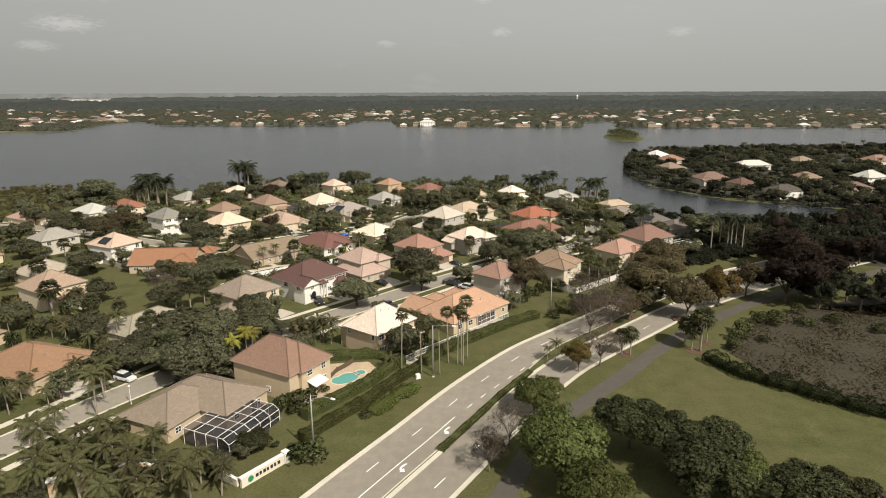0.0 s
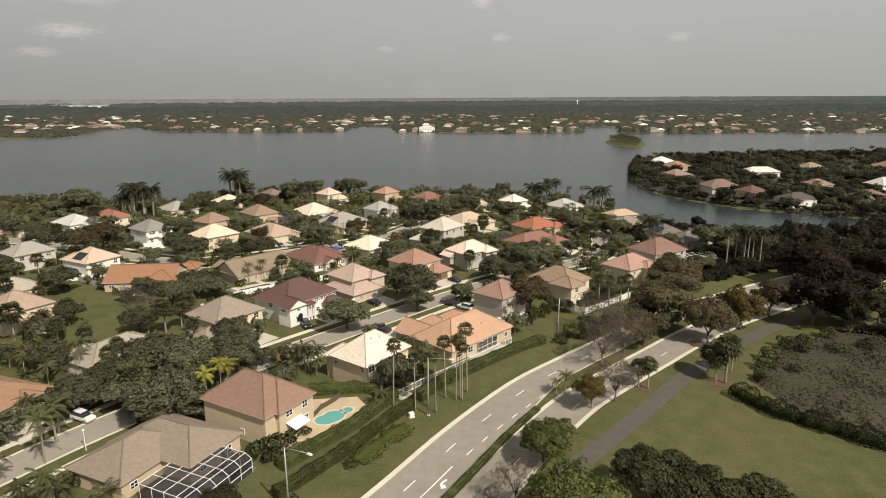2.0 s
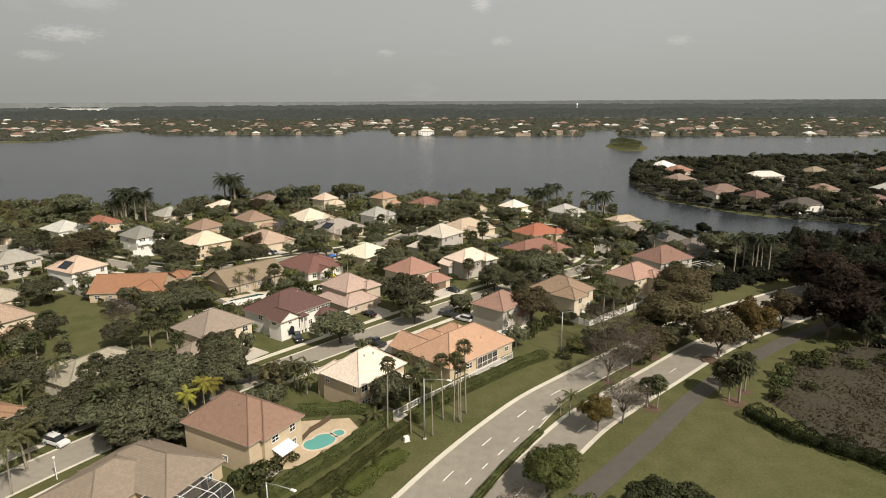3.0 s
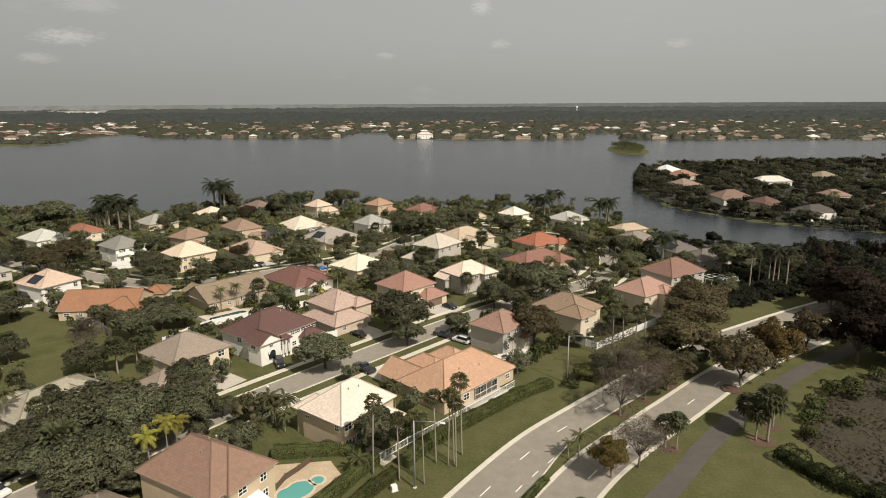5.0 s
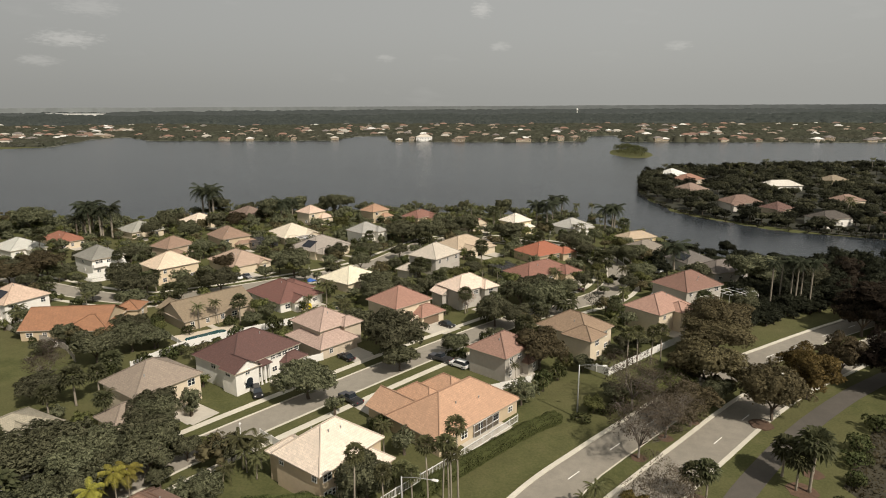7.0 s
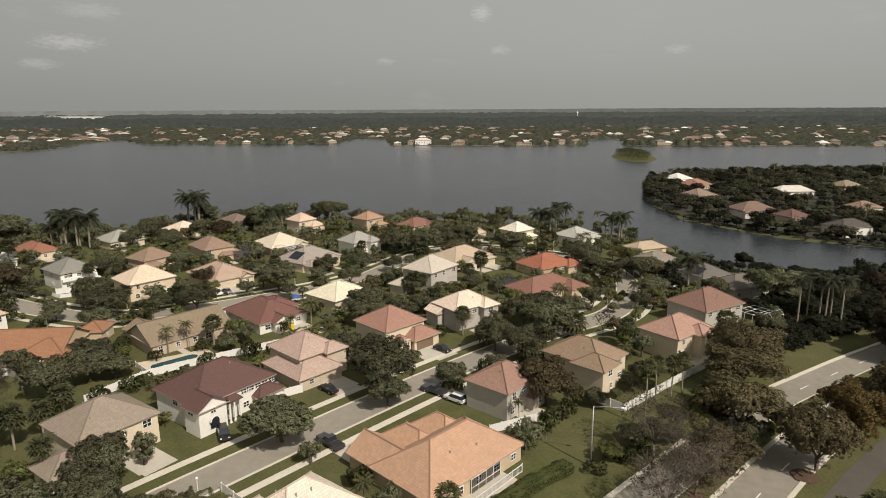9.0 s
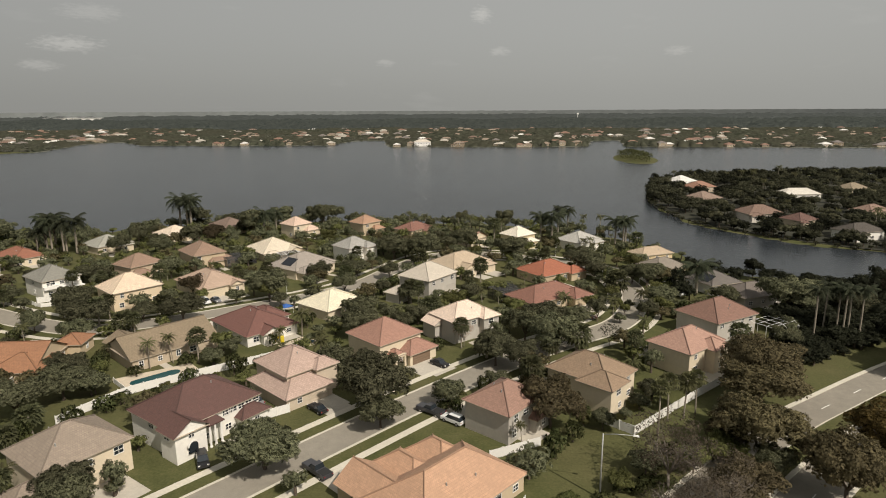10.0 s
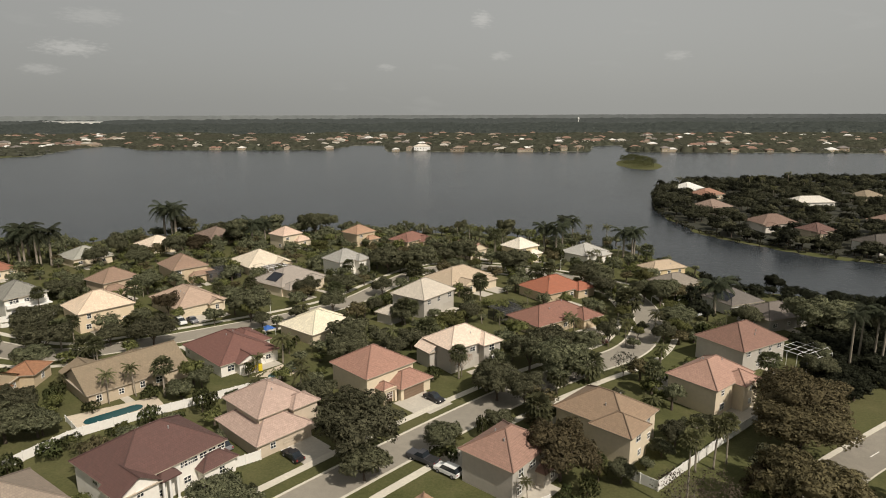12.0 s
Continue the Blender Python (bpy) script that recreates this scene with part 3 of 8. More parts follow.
def house(label, x, y, rz, w, d, eave, roof_col, wall_col, kind="hip", wings=(), pitch=None, detail=2, garage=None, drive=None, door_mat=None, seed=0):
    """One house. Blocks are (centre x, centre y, width, depth, eave height, roof kind). detail: 2 all windows and caps, 1 few windows, 0 walls and roof."""
    rnd = random.Random(int(abs(x * 31 + y * 17)) + seed)
    top = thing("house", label, "house", x, y, 0, rz)
    HOUSES.append((x, y, radians(rz), w, d, wings))
    pitch = pitch or (0.6 if eave > 4.5 else 0.5)
    wall_mat, lift = stucco(wall_col), 0.3 if eave > 4.5 else 0.1
    blocks = [(0.0, 0.0, w - 1.0, d - 1.0, eave + lift, kind)] + [(cx, cy, ww - 1.0, wd - 1.0, we + lift * (we > 4.5), wk) for cx, cy, ww, wd, we, wk in wings]
    for i, (cx, cy, bw, bd, be, bk) in enumerate(blocks):
        b = Build()
        v, faces, uvs, ids, lines, mats, peak = roof_data(bw, bd, be, bk, pitch, roof_col)
        hw, hd = bw / 2, bd / 2
        tip = be + (hw if bk == "gable_y" else hd) * pitch - 0.12
        base = [(-hw, -hd), (hw, -hd), (hw, hd), (-hw, hd)]
        pts = [(px, py, -0.1) for px, py in base] + [(px, py, be) for px, py in base]
        fs = [(0, 1, 5, 4), (1, 2, 6, 5), (2, 3, 7, 6), (3, 0, 4, 7), (4, 5, 6, 7)]
        if bk == "gable_x":
            pts += [(-hw, 0, tip), (hw, 0, tip)]
            fs = [(0, 1, 5, 4), (1, 2, 6, 9, 5), (2, 3, 7, 6), (3, 0, 4, 8, 7), (4, 5, 9, 8), (6, 7, 8, 9)]
        elif bk == "gable_y":
            pts += [(0, -hd, tip), (0, hd, tip)]
            fs = [(0, 1, 5, 8, 4), (1, 2, 6, 5), (2, 3, 7, 9, 6), (3, 0, 4, 7), (4, 8, 9, 7), (5, 6, 9, 8)]
        wall = part("wall", b.add(pts, fs).mesh("wall", wall_mat), top, "", (cx, cy, 0))
        if bk.startswith("gable"):
            keep = [k for k in range(len(faces)) if ids[k] != 2]
            start = np.cumsum([0] + [len(f) for f in faces])
            uvs = [uvs[q] for k in keep for q in range(start[k], start[k + 1])]
            faces, ids = [faces[k] for k in keep], [ids[k] for k in keep]
            lines = lines[-1:]
        roof = part("roof", mesh_of("roof", v, faces, mats, uvs, ids), top, "", (cx, cy, 0))
        if detail:
            cap = Build()
            for a, c in lines:
                if (Vector(a) - Vector(c)).length > 0.4:
                    cap.tube([Vector(a) + Vector((0, 0, 0.03)), Vector(c) + Vector((0, 0, 0.03))], 0.13, 5)
            part("ridge_cap", cap.mesh("ridge_cap", roof_tiles(scaled(roof_col, 0.8))), roof)
        if detail == 2 and i == 0:
            for _ in range(rnd.randint(1, 3)):
                vx, vy = rnd.uniform(-0.25, 0.25) * bw, rnd.uniform(-0.3, 0.3) * bd
                if not bk.startswith("gable"):
                    vz = be + pitch * min(hd - abs(vy), hw - abs(vx)) - 0.1
                    part("roof_vent", Build().tube([(0, 0, 0), (0, 0, 0.55)], 0.11, 6).mesh("roof_vent", GALV), roof, "small pale roof vent pipe", (vx, vy, vz))
        if not detail:
            continue
        # windows on the four sides
        for side in range(4):
            length, off, ang = (bw, hd, 0) if side in (0, 2) else (bd, hw, 90)
            rows = [1.55] if be < 4.5 else [1.55, 4.35]
            if detail == 1 and side not in (0, 3):
                continue
            n = max(1, int(length / 3.6))
            for zc in rows:
                for k in range(n):
                    if rnd.random() < (0.12 if side in (0, 2) else 0.95 if side == 3 else 0.3):
                        continue
                    ww = rnd.choice((0.9, 1.15, 1.45))
                    wh = rnd.choice((1.0, 1.25))
                    s = (k + 0.5) / n * length - length / 2 + rnd.uniform(-0.3, 0.3)
                    px, py, r = ((s, -off, 0), (off, s, 90), (-s, off, 180), (-off, -s, 270))[side]
                    gx, gy = cx + px, cy + py
                    nx, ny = ((0, -1), (1, 0), (0, 1), (-1, 0))[side]
                    blocked = False
                    for j, (ox, oy, ow, od, oe, ok) in enumerate(blocks):
                        if j != i and abs(gx + nx * 0.4 - ox) < ow / 2 + 1.1 and abs(gy + ny * 0.4 - oy) < od / 2 + 1.1 and zc - 0.9 < oe + 0.35 * min(ow, od) / 2:
                            blocked = True
                    if garage and garage[0] == i and garage[1] == side and zc < 3 and abs(s - garage[2]) < garage[3] / 2 + 1.2:
                        blocked = True
                    if not blocked:
                        put_window(top, gx, gy, zc, r, ww, wh)
    if garage:
        i, side, s, gw = garage
        cx, cy, bw, bd, be, bk = blocks[i]
        hw, hd = bw / 2, bd / 2
        px, py, r = ((s, -hd, 0), (hw, s, 90), (-s, hd, 180), (-hw, -s, 270))[side]
        g = Build()
        prof = []
        for k in range(4):
            prof += [(-0.02, 0.02 + k * 0.57), (-0.06, 0.05 + k * 0.57), (-0.06, 0.54 + k * 0.57)]
        prof.append((-0.02, 2.3))
        g.add([(sx * gw / 2, py_, pz) for py_, pz in prof for sx in (-1, 1)], [(2 * k, 2 * k + 1, 2 * k + 3, 2 * k + 2) for k in range(len(prof) - 1)])
        part("garage_door", g.mesh("garage_door", door_mat or stucco(scaled(wall_col, 0.9))), top, "panelled garage door", (cx + px, cy + py, 0), r)
        dl = drive or 9.0
        m = pose(x, y, 0, 0, 0, rz)
        nx, ny = ((0, -1), (1, 0), (0, 1), (-1, 0))[side]
        tx, ty = -ny, nx
        pts = []
        for a, c in ((-gw / 2 - 0.4, 0.0), (gw / 2 + 0.4, 0.0), (gw / 2 + 0.4, dl), (-gw / 2 - 0.4, dl)):
            q = m @ Vector((cx + px + tx * a + nx * c, cy + py + ty * a + ny * c, 0))
            pts.append((q.x, q.y))
        slab("driveway", "pale concrete driveway in front of a garage", pts)
    if detail == 2 and y < 345:
        # front apron and walk
        m = pose(x, y, 0, 0, 0, rz)
        sgn = 1 if garage and garage[1] == 2 else -1
        front = max([d / 2] + [abs(c[1]) + c[3] / 2 for c in wings if c[1] * sgn > 0]) - 1.0
        cx, hw_ = rnd.uniform(-0.25, 0.25) * w, rnd.uniform(0.7, 2.6)
        pts = [m @ Vector(q) for q in ((cx - hw_, sgn * front, 0), (cx + hw_, sgn * front, 0), (cx + hw_, sgn * (front + 6.0), 0), (cx - hw_, sgn * (front + 6.0), 0))]
        if sgn > 0:
            pts.reverse()
        slab("front_walk", "pale concrete walk in front of a house", [(q.x, q.y) for q in (pts if sgn > 0 else pts[::-1])], 0.05, category="walk")
    if detail == 2 and y < 330 and rnd.random() < 0.75:
        back = 0 if garage and garage[1] == 2 else 2
        m = pose(x, y, 0, 0, 0, rz)
        x0, x1 = -w * rnd.uniform(0.2, 0.42), w * rnd.uniform(0.2, 0.42)
        y0 = (d / 2 - 1.2) * (1 if back == 2 else -1)
        y1 = y0 + rnd.uniform(3.5, 5.5) * (1 if back == 2 else -1)
        pts = [m @ Vector(q) for q in ((x0, min(y0, y1), 0), (x1, min(y0, y1), 0), (x1, max(y0, y1), 0), (x0, max(y0, y1), 0))]
        slab("back_patio", "pale paved terrace behind a house", [(q.x, q.y) for q in pts], 0.045, category="patio")
    return top


def add_door(h, x, y, rz, w=1.1, hgt=2.15):
    d = Build().box(-w / 2, -0.05, 0, w / 2, 0.03, hgt).box(-w / 2 - 0.1, -0.08, 0, -w / 2, 0.03, hgt + 0.1).box(w / 2, -0.08, 0, w / 2 + 0.1, 0.03, hgt + 0.1)
    part("door", d.mesh("door", surface("brown_door", (0.1, 0.06, 0.04), 0.5)), h, "brown front door", (x, y, 0), rz)


TERRACOTTA, PEACH, CREAM_R = (0.27, 0.155, 0.10), (0.52, 0.30, 0.175), (0.80, 0.66, 0.52)
PINK_R, MAROON_R, TAN_R, GREY_R = (0.48, 0.335, 0.265), (0.125, 0.058, 0.046), (0.33, 0.26, 0.185), (0.36, 0.335, 0.29)
SALMON_R, ORANGE_R, BROWN_R, RED_R = (0.37, 0.19, 0.13), (0.34, 0.155, 0.07), (0.30, 0.19, 0.125), (0.19, 0.08, 0.06)
YELLOWISH_R, WHITE_R = (0.80, 0.72, 0.52), (0.80, 0.76, 0.68)
BEIGE_W, CREAM_W, WHITE_W, TAN_W, YELLOW_W = (0.50, 0.40, 0.27), (0.62, 0.53, 0.39), (0.74, 0.71, 0.64), (0.44, 0.36, 0.26), (0.62, 0.49, 0.29)
GREYW = (0.42, 0.39, 0.34)

# south row, between the first street and the road
h_pool = house("two-storey beige house with a brown clay tile hip roof", -37.4, 110.0, 65, 11.6, 15.8, 5.7, TERRACOTTA, BEIGE_W, pitch=0.8, wings=[(1.5, -0.6, 9.5, 16.0, 5.5, "hip")], garage=(0, 2, 0, 4.9), drive=5)
h_white = house("two-storey beige house with a cream white tile roof", -20.6, 131.0, 57, 13.8, 10.8, 5.6, CREAM_R, BEIGE_W, pitch=0.78,
                wings=[(3.6, -4.4, 6.5, 6.5, 3.0, "hip"), (-3.5, 3.0, 6.0, 9.0, 5.0, "hip")])
house("single-storey house with a tall peach clay tile roof", -2.0, 149.5, 50, 22.0, 13.6, 3.2, PEACH, BEIGE_W, pitch=0.66,
                wings=[(-6.6, 8.0, 8.0, 10.0, 2.9, "gable_y"), (0.2, 8.6, 6.0, 9.4, 2.8, "hip"), (6.4, 8.0, 6.6, 8.6, 2.8, "hip")], garage=(1, 2, 0, 4.9), drive=6)
house("single-storey house with a weathered taupe tile roof", -47.1, 99.5, 70, 11.6, 18.0, 3.2, (0.265, 0.205, 0.145), BEIGE_W,
                wings=[(-5.6, 3.0, 15.0, 12.0, 3.2, "hip")], garage=None)
house("two-storey house with a pinkish brown tile roof", 7.2, 173.4, 53, 12.0, 10.5, 5.6, (0.33, 0.185, 0.13), GREYW, wings=[(3.5, -4.2, 6, 5, 3.0, "hip")], garage=(0, 2, 1.0, 4.9), drive=7)
house("two-storey house with a tan brown tile hip roof", 24.8, 187.0, 50, 11.6, 14.4, 5.6, (0.30, 0.20, 0.12), CREAM_W, wings=[(-3.2, -4.5, 7.0, 8.0, 5.4, "hip")], garage=(0, 2, 0, 4.9), drive=6)
house("two-storey house with a salmon pink tile hip roof", 48.4, 203.6, 42, 14.4, 11.0, 5.6, (0.43, 0.245, 0.175), CREAM_W, wings=[(2.5, -4.6, 6.5, 6.0, 5.4, "hip")], garage=(0, 2, 0, 4.9), drive=7)
house("two-storey house with a reddish brown tile roof", 62.6, 225.0, 34, 16.0, 13.0, 5.4, (0.25, 0.130, 0.090), GREYW, garage=(0, 3, 0, 4.9), drive=6)

# north row of the first street
house("two-storey beige house with a plain taupe tile roof", -61.3, 152.9, 59, 14.1, 12.7, 5.6, (0.30, 0.235, 0.175), CREAM_W,
              wings=[(-8.0, -4.4, 8.0, 7.0, 3.0, "hip")], garage=(0, 0, 2.0, 4.9), drive=8)
h_maroon = house("two-storey white house with a dark maroon tile roof", -48.45, 168.9, 58, 18.0, 14.0, 5.2, MAROON_R, WHITE_W, pitch=0.62,
                 wings=[(-6.4, -6.2, 6.6, 5.5, 5.0, "gable_y"), (6.4, -6.6, 6.5, 4.5, 3.0, "hip")])
house("two-storey house with a pale pink tile hip roof", -36.2, 187.0, 51, 11.4, 12.4, 5.6, PINK_R, (0.50, 0.42, 0.32),
               wings=[(-2.3, -2.3, 11.6, 14.4, 3.0, "hip"), (3.4, -5.0, 6.0, 5.0, 5.5, "hip")], garage=(1, 0, 2.0, 4.9), drive=7)
h_salmon = house("two-storey cream house with a salmon tile hip roof", -20.0, 204.8, 49, 13.2, 12.6, 5.6, SALMON_R, CREAM_W,
                 wings=[(3.6, -6.4, 9.0, 7.0, 3.0, "hip"), (-2.4, -6.6, 3.6, 4.0, 3.3, "hip")], garage=(1, 0, -0.6, 5.4), drive=8, door_mat=surface("brown_garage_paint", (0.17, 0.115, 0.075), 0.6, 2.0, 0.1, 0.1))
house("two-storey house with a cream white tile roof", -2.4, 220.0, 42, 13.8, 10.5, 5.6, (0.80, 0.62, 0.48), GREYW, wings=[(-6.4, 3.0, 5.0, 6.0, 4.2, "gable_y"), (4.2, -3.0, 6.0, 8.0, 5.4, "hip")], garage=(0, 0, 3, 4.9))
house("single-storey house with a dull cream tile roof", -78.6, 133.6, 67, 18.0, 11.0, 3.4, (0.35, 0.31, 0.22), (0.60, 0.55, 0.45),
      wings=[(3.0, -4.6, 7.0, 6.5, 3.6, "gable_y"), (-4.0, 5.0, 9.0, 7.0, 3.2, "hip")], garage=(0, 0, -3.0, 4.6))
house("single-storey house with an orange brown tile roof", -90.5, 110.5, 75, 15.5, 18.0, 3.4, (0.31, 0.17, 0.085), BEIGE_W, wings=[(3.0, -7.0, 5.0, 5.0, 3.4, "hip")], garage=(0, 0, -3.0, 4.9))
house("two-storey cream house with a tan brown tile roof", -117.5, 154.5, 62, 13.5, 12.5, 5.6, (0.40, 0.28, 0.19), CREAM_W, wings=[(2, -5.5, 8, 5, 3.0, "hip")])
house("two-storey house with a pale grey tile roof", -156.0, 209.2, 60, 14.0, 11.0, 5.6, (0.35, 0.325, 0.27), (0.52, 0.48, 0.40), garage=(0, 2, 0, 4.9), drive=7)
h_solar = house("two-storey white house with a peach tile roof", -127.6, 201.4, 66, 12.6, 12.9, 5.6, (0.60, 0.43, 0.31), WHITE_W, wings=[(-2, 5, 7, 8, 5.2, "hip")])
house("single-storey house with a long bright orange tile roof", -103.2, 191.0, 9, 21.0, 15.0, 3.0, ORANGE_R, BEIGE_W, kind="gable_x", pitch=0.5, wings=[(6.0, -3.2, 11.5, 10.5, 2.9, "hip"), (10.0, 10.0, 7.0, 7.5, 3.2, "hip")], garage=(0, 2, -3, 4.9), drive=7)
house("single-storey house with a tan brown gable roof", -73.0, 203.4, 52, 21.0, 14.5, 3.0, (0.26, 0.195, 0.118), TAN_W, kind="gable_x", pitch=0.52,
                  wings=[(-6.0, 6.5, 8.0, 9.0, 2.9, "gable_y"), (4.0, 6.5, 7.0, 8.0, 2.9, "hip")])
house("single-storey house with a dark red tile roof", -56.4, 218.2, 50, 15.0, 19.0, 3.0, RED_R, WHITE_W, wings=[(-1.0, -8.2, 6.0, 6.0, 3.0, "gable_y"), (5.0, 3.0, 9.0, 11.0, 3.2, "hip")], garage=(0, 2, 3, 4.9), drive=7)
house("single-storey house with a pale yellow white tile roof", -40.6, 236.4, 55, 14.8, 14.0, 3.0, YELLOWISH_R, CREAM_W, wings=[(4.0, 4.0, 9.0, 9.0, 3.0, "hip")], garage=(0, 2, -3, 4.9), drive=7)

# north of the second street
house("two-storey house with a pale cream tile hip roof", -14.8, 257.9, 57, 15.0, 12.7, 5.6, (0.57, 0.50, 0.40), GREYW, wings=[(-13.6, 0.7, 6.5, 6.2, 3.2, "hip")], garage=(0, 0, 4, 4.9), drive=7)
house("single-storey house with a cream tile roof", -6.0, 284.5, 47, 19.6, 14.5, 3.2, (0.52, 0.40, 0.27), CREAM_W, wings=[(5, -7.6, 7, 6, 3.0, "hip"), (-4, -8, 6, 5, 3.3, "gable_y")], garage=(1, 0, 0, 4.9), drive=6)
house("single-storey house with a bright orange red tile roof", 24.4, 275.0, 38, 17.0, 14.0, 3.2, (0.38, 0.12, 0.055), BEIGE_W, wings=[(7, -5, 8, 7, 3.0, "hip")], garage=(0, 0, -3, 4.9), drive=7)
house("single-storey house with a reddish brown tile roof", 21.0, 246.8, 40, 21.0, 12.5, 3.2, (0.27, 0.12, 0.08), BEIGE_W, wings=[(7.5, -5.0, 8.0, 8.0, 3.0, "hip")], garage=(1, 0, 0, 4.9), drive=6)
house("two-storey house with a brown tile hip roof", -102.0, 286.5, 47, 12.5, 15.0, 5.4, BROWN_R, BEIGE_W, wings=[(4, -6, 10, 6, 3.0, "hip")], garage=(0, 0, -2, 4.9), drive=7)
house("two-storey house with a weathered brown tile roof", -116.5, 268.6, 62, 12.5, 11.0, 5.2, BROWN_R, (0.48, 0.38, 0.27), wings=[(-3, -5, 8, 5, 3.0, "hip")], garage=(1, 0, 0, 4.9), drive=6)
h_greyw = house("two-storey white house with a grey tile hip roof", -133.8, 249.5, 58, 12.0, 13.5, 5.6, (0.25, 0.24, 0.20), WHITE_W, garage=(0, 0, 2, 4.9), drive=7)
house("two-storey cream house with a pale peach tile roof", -103.1, 240.5, 52, 14.9, 13.0, 5.4, (0.74, 0.57, 0.40), (0.64, 0.52, 0.36), garage=(0, 0, 0, 4.9), drive=6)
house("single-storey cream house with a tan peach tile roof", -85.0, 255.0, 51, 15.0, 19.0, 3.3, (0.47, 0.33, 0.235), CREAM_W, garage=(0, 0, -3, 4.9), drive=7, wings=[(4, -8.0, 5, 5, 3.2, "gable_y")])
h_solar2 = house("single-storey house with a taupe grey tile roof", -62.0, 278.8, 58, 19.0, 15.5, 3.4, (0.35, 0.30, 0.25), CREAM_W, wings=[(4, -7, 6, 6, 3.6, "hip"), (-5.5, -8, 7, 6, 3.0, "hip")], garage=(2, 0, 0, 4.9), drive=6)
house("single-storey house with a cream tile roof", -80.9, 303.4, 46, 17.0, 17.0, 3.2, (0.70, 0.60, 0.45), CREAM_W, wings=[(4.5, -8, 7, 6, 3.0, "gable_y"), (-4.5, -8.5, 7, 5, 2.8, "hip")])
house("two-storey cream house with a peach tile hip roof", -83.5, 342.0, 54, 10.5, 10.5, 5.8, (0.66, 0.47, 0.35), CREAM_W, wings=[(4.5, -4.5, 8, 6, 3.2, "hip")])
house("single-storey house with a pale cream tile roof", -136.0, 332.0, 58, 14.0, 13.0, 3.2, (0.74, 0.60, 0.45), CREAM_W, wings=[(3, -6.5, 6, 5, 3.0, "hip")])
house("single-storey house with a greenish grey tile roof", -153.0, 309.0, 58, 15.0, 14.0, 3.2, (0.36, 0.35, 0.29), CREAM_W, wings=[(3, -6.5, 7, 6, 3.0, "hip")])
house("single-storey house with a dark brown tile roof", -118.0, 350.0, 50, 14.0, 16.0, 3.6, (0.22, 0.15, 0.11), BEIGE_W)
house("single-storey house with a rust orange tile roof", -173.7, 286.8, 58, 12.0, 18.0, 3.2, (0.32, 0.12, 0.065), CREAM_W)
house("single-storey white house with a pale grey tile roof", -182.0, 272.5, 62, 14.0, 16.0, 3.2, (0.55, 0.54, 0.47), WHITE_W, wings=[(2, -8, 7, 6, 3.0, "hip")])
house("single-storey house with a pink tile roof", -202.4, 257.9, 64, 14.0, 14.5, 3.2, (0.44, 0.27, 0.205), CREAM_W, wings=[(2, -7, 7, 6, 3.0, "hip")])
house("two-storey house with a grey tile hip roof", -47.6, 298.7, 50, 12.6, 11.0, 5.6, (0.36, 0.345, 0.305), WHITE_W, wings=[(3.5, -4.5, 6, 6, 5.4, "hip")], garage=(0, 0, -3, 4.9), drive=7)
house("two-storey house with an orange brown tile roof", -52.8, 349.0, 53, 11.5, 10.0, 5.6, (0.42, 0.235, 0.135), BEIGE_W, wings=[(2.5, -5, 7, 5, 3.0, "hip")])
house("single-storey house with a red brown tile roof", -29.6, 343.0, 56, 15.0, 11.0, 4.2, (0.25, 0.11, 0.075), BEIGE_W, wings=[(3.5, -5.4, 7, 5, 3.6, "gable_y")])
house("single-storey house with a salmon tile gable roof", -3.4, 328.0, 50, 11.0, 11.5, 3.4, (0.44, 0.25, 0.17), CREAM_W, kind="gable_y", pitch=0.5)
house("two-storey yellow house with a white tile hip roof", 16.6, 323.6, 43, 11.5, 10.5, 5.6, (0.80, 0.72, 0.58), (0.62, 0.53, 0.33), wings=[(2.5, -4.6, 7, 5, 3.2, "hip")])
house("single-storey house with a pale grey tile roof", 41.8, 324.0, 44, 15.0, 13.0, 3.6, (0.45, 0.43, 0.38), WHITE_W, wings=[(3, -6.2, 7, 5, 3.2, "hip")])
house("single-storey house with a dark grey brown tile roof", 81.6, 251.5, 25, 15.0, 11.5, 3.4, (0.17, 0.14, 0.115), GREYW)
h_solar3 = house("single-storey house with a dark tile roof", 75.5, 264.0, 25, 12.5, 12.0, 3.4, (0.15, 0.13, 0.11), WHITE_W)
house("single-storey house with a greyish tan tile roof", 64.5, 283.0, 30, 14.0, 11.0, 3.2, (0.26, 0.22, 0.17), CREAM_W)
house("low house with a sandy tan tile roof", 66.0, 303.5, 25, 15.0, 9.0, 3.0, (0.50, 0.38, 0.25), YELLOW_W)
house("single-storey cream house with a tan tile roof", -136.0, 176.0, 62, 14.0, 12.0, 3.2, (0.42, 0.36, 0.27), CREAM_W)
house("single-storey house with a terracotta tile roof", -172.0, 190.0, 62, 14.0, 13.0, 3.2, (0.42, 0.23, 0.14), CREAM_W)
house("single-storey house with a beige tile roof", -206.0, 226.0, 62, 14.0, 13.0, 3.2, (0.45, 0.36, 0.26), CREAM_W)
house("single-storey house with a brown tile roof", -117.0, 122.0, 68, 14.0, 13.0, 3.2, (0.32, 0.2, 0.12), BEIGE_W)

# ---- trees ----


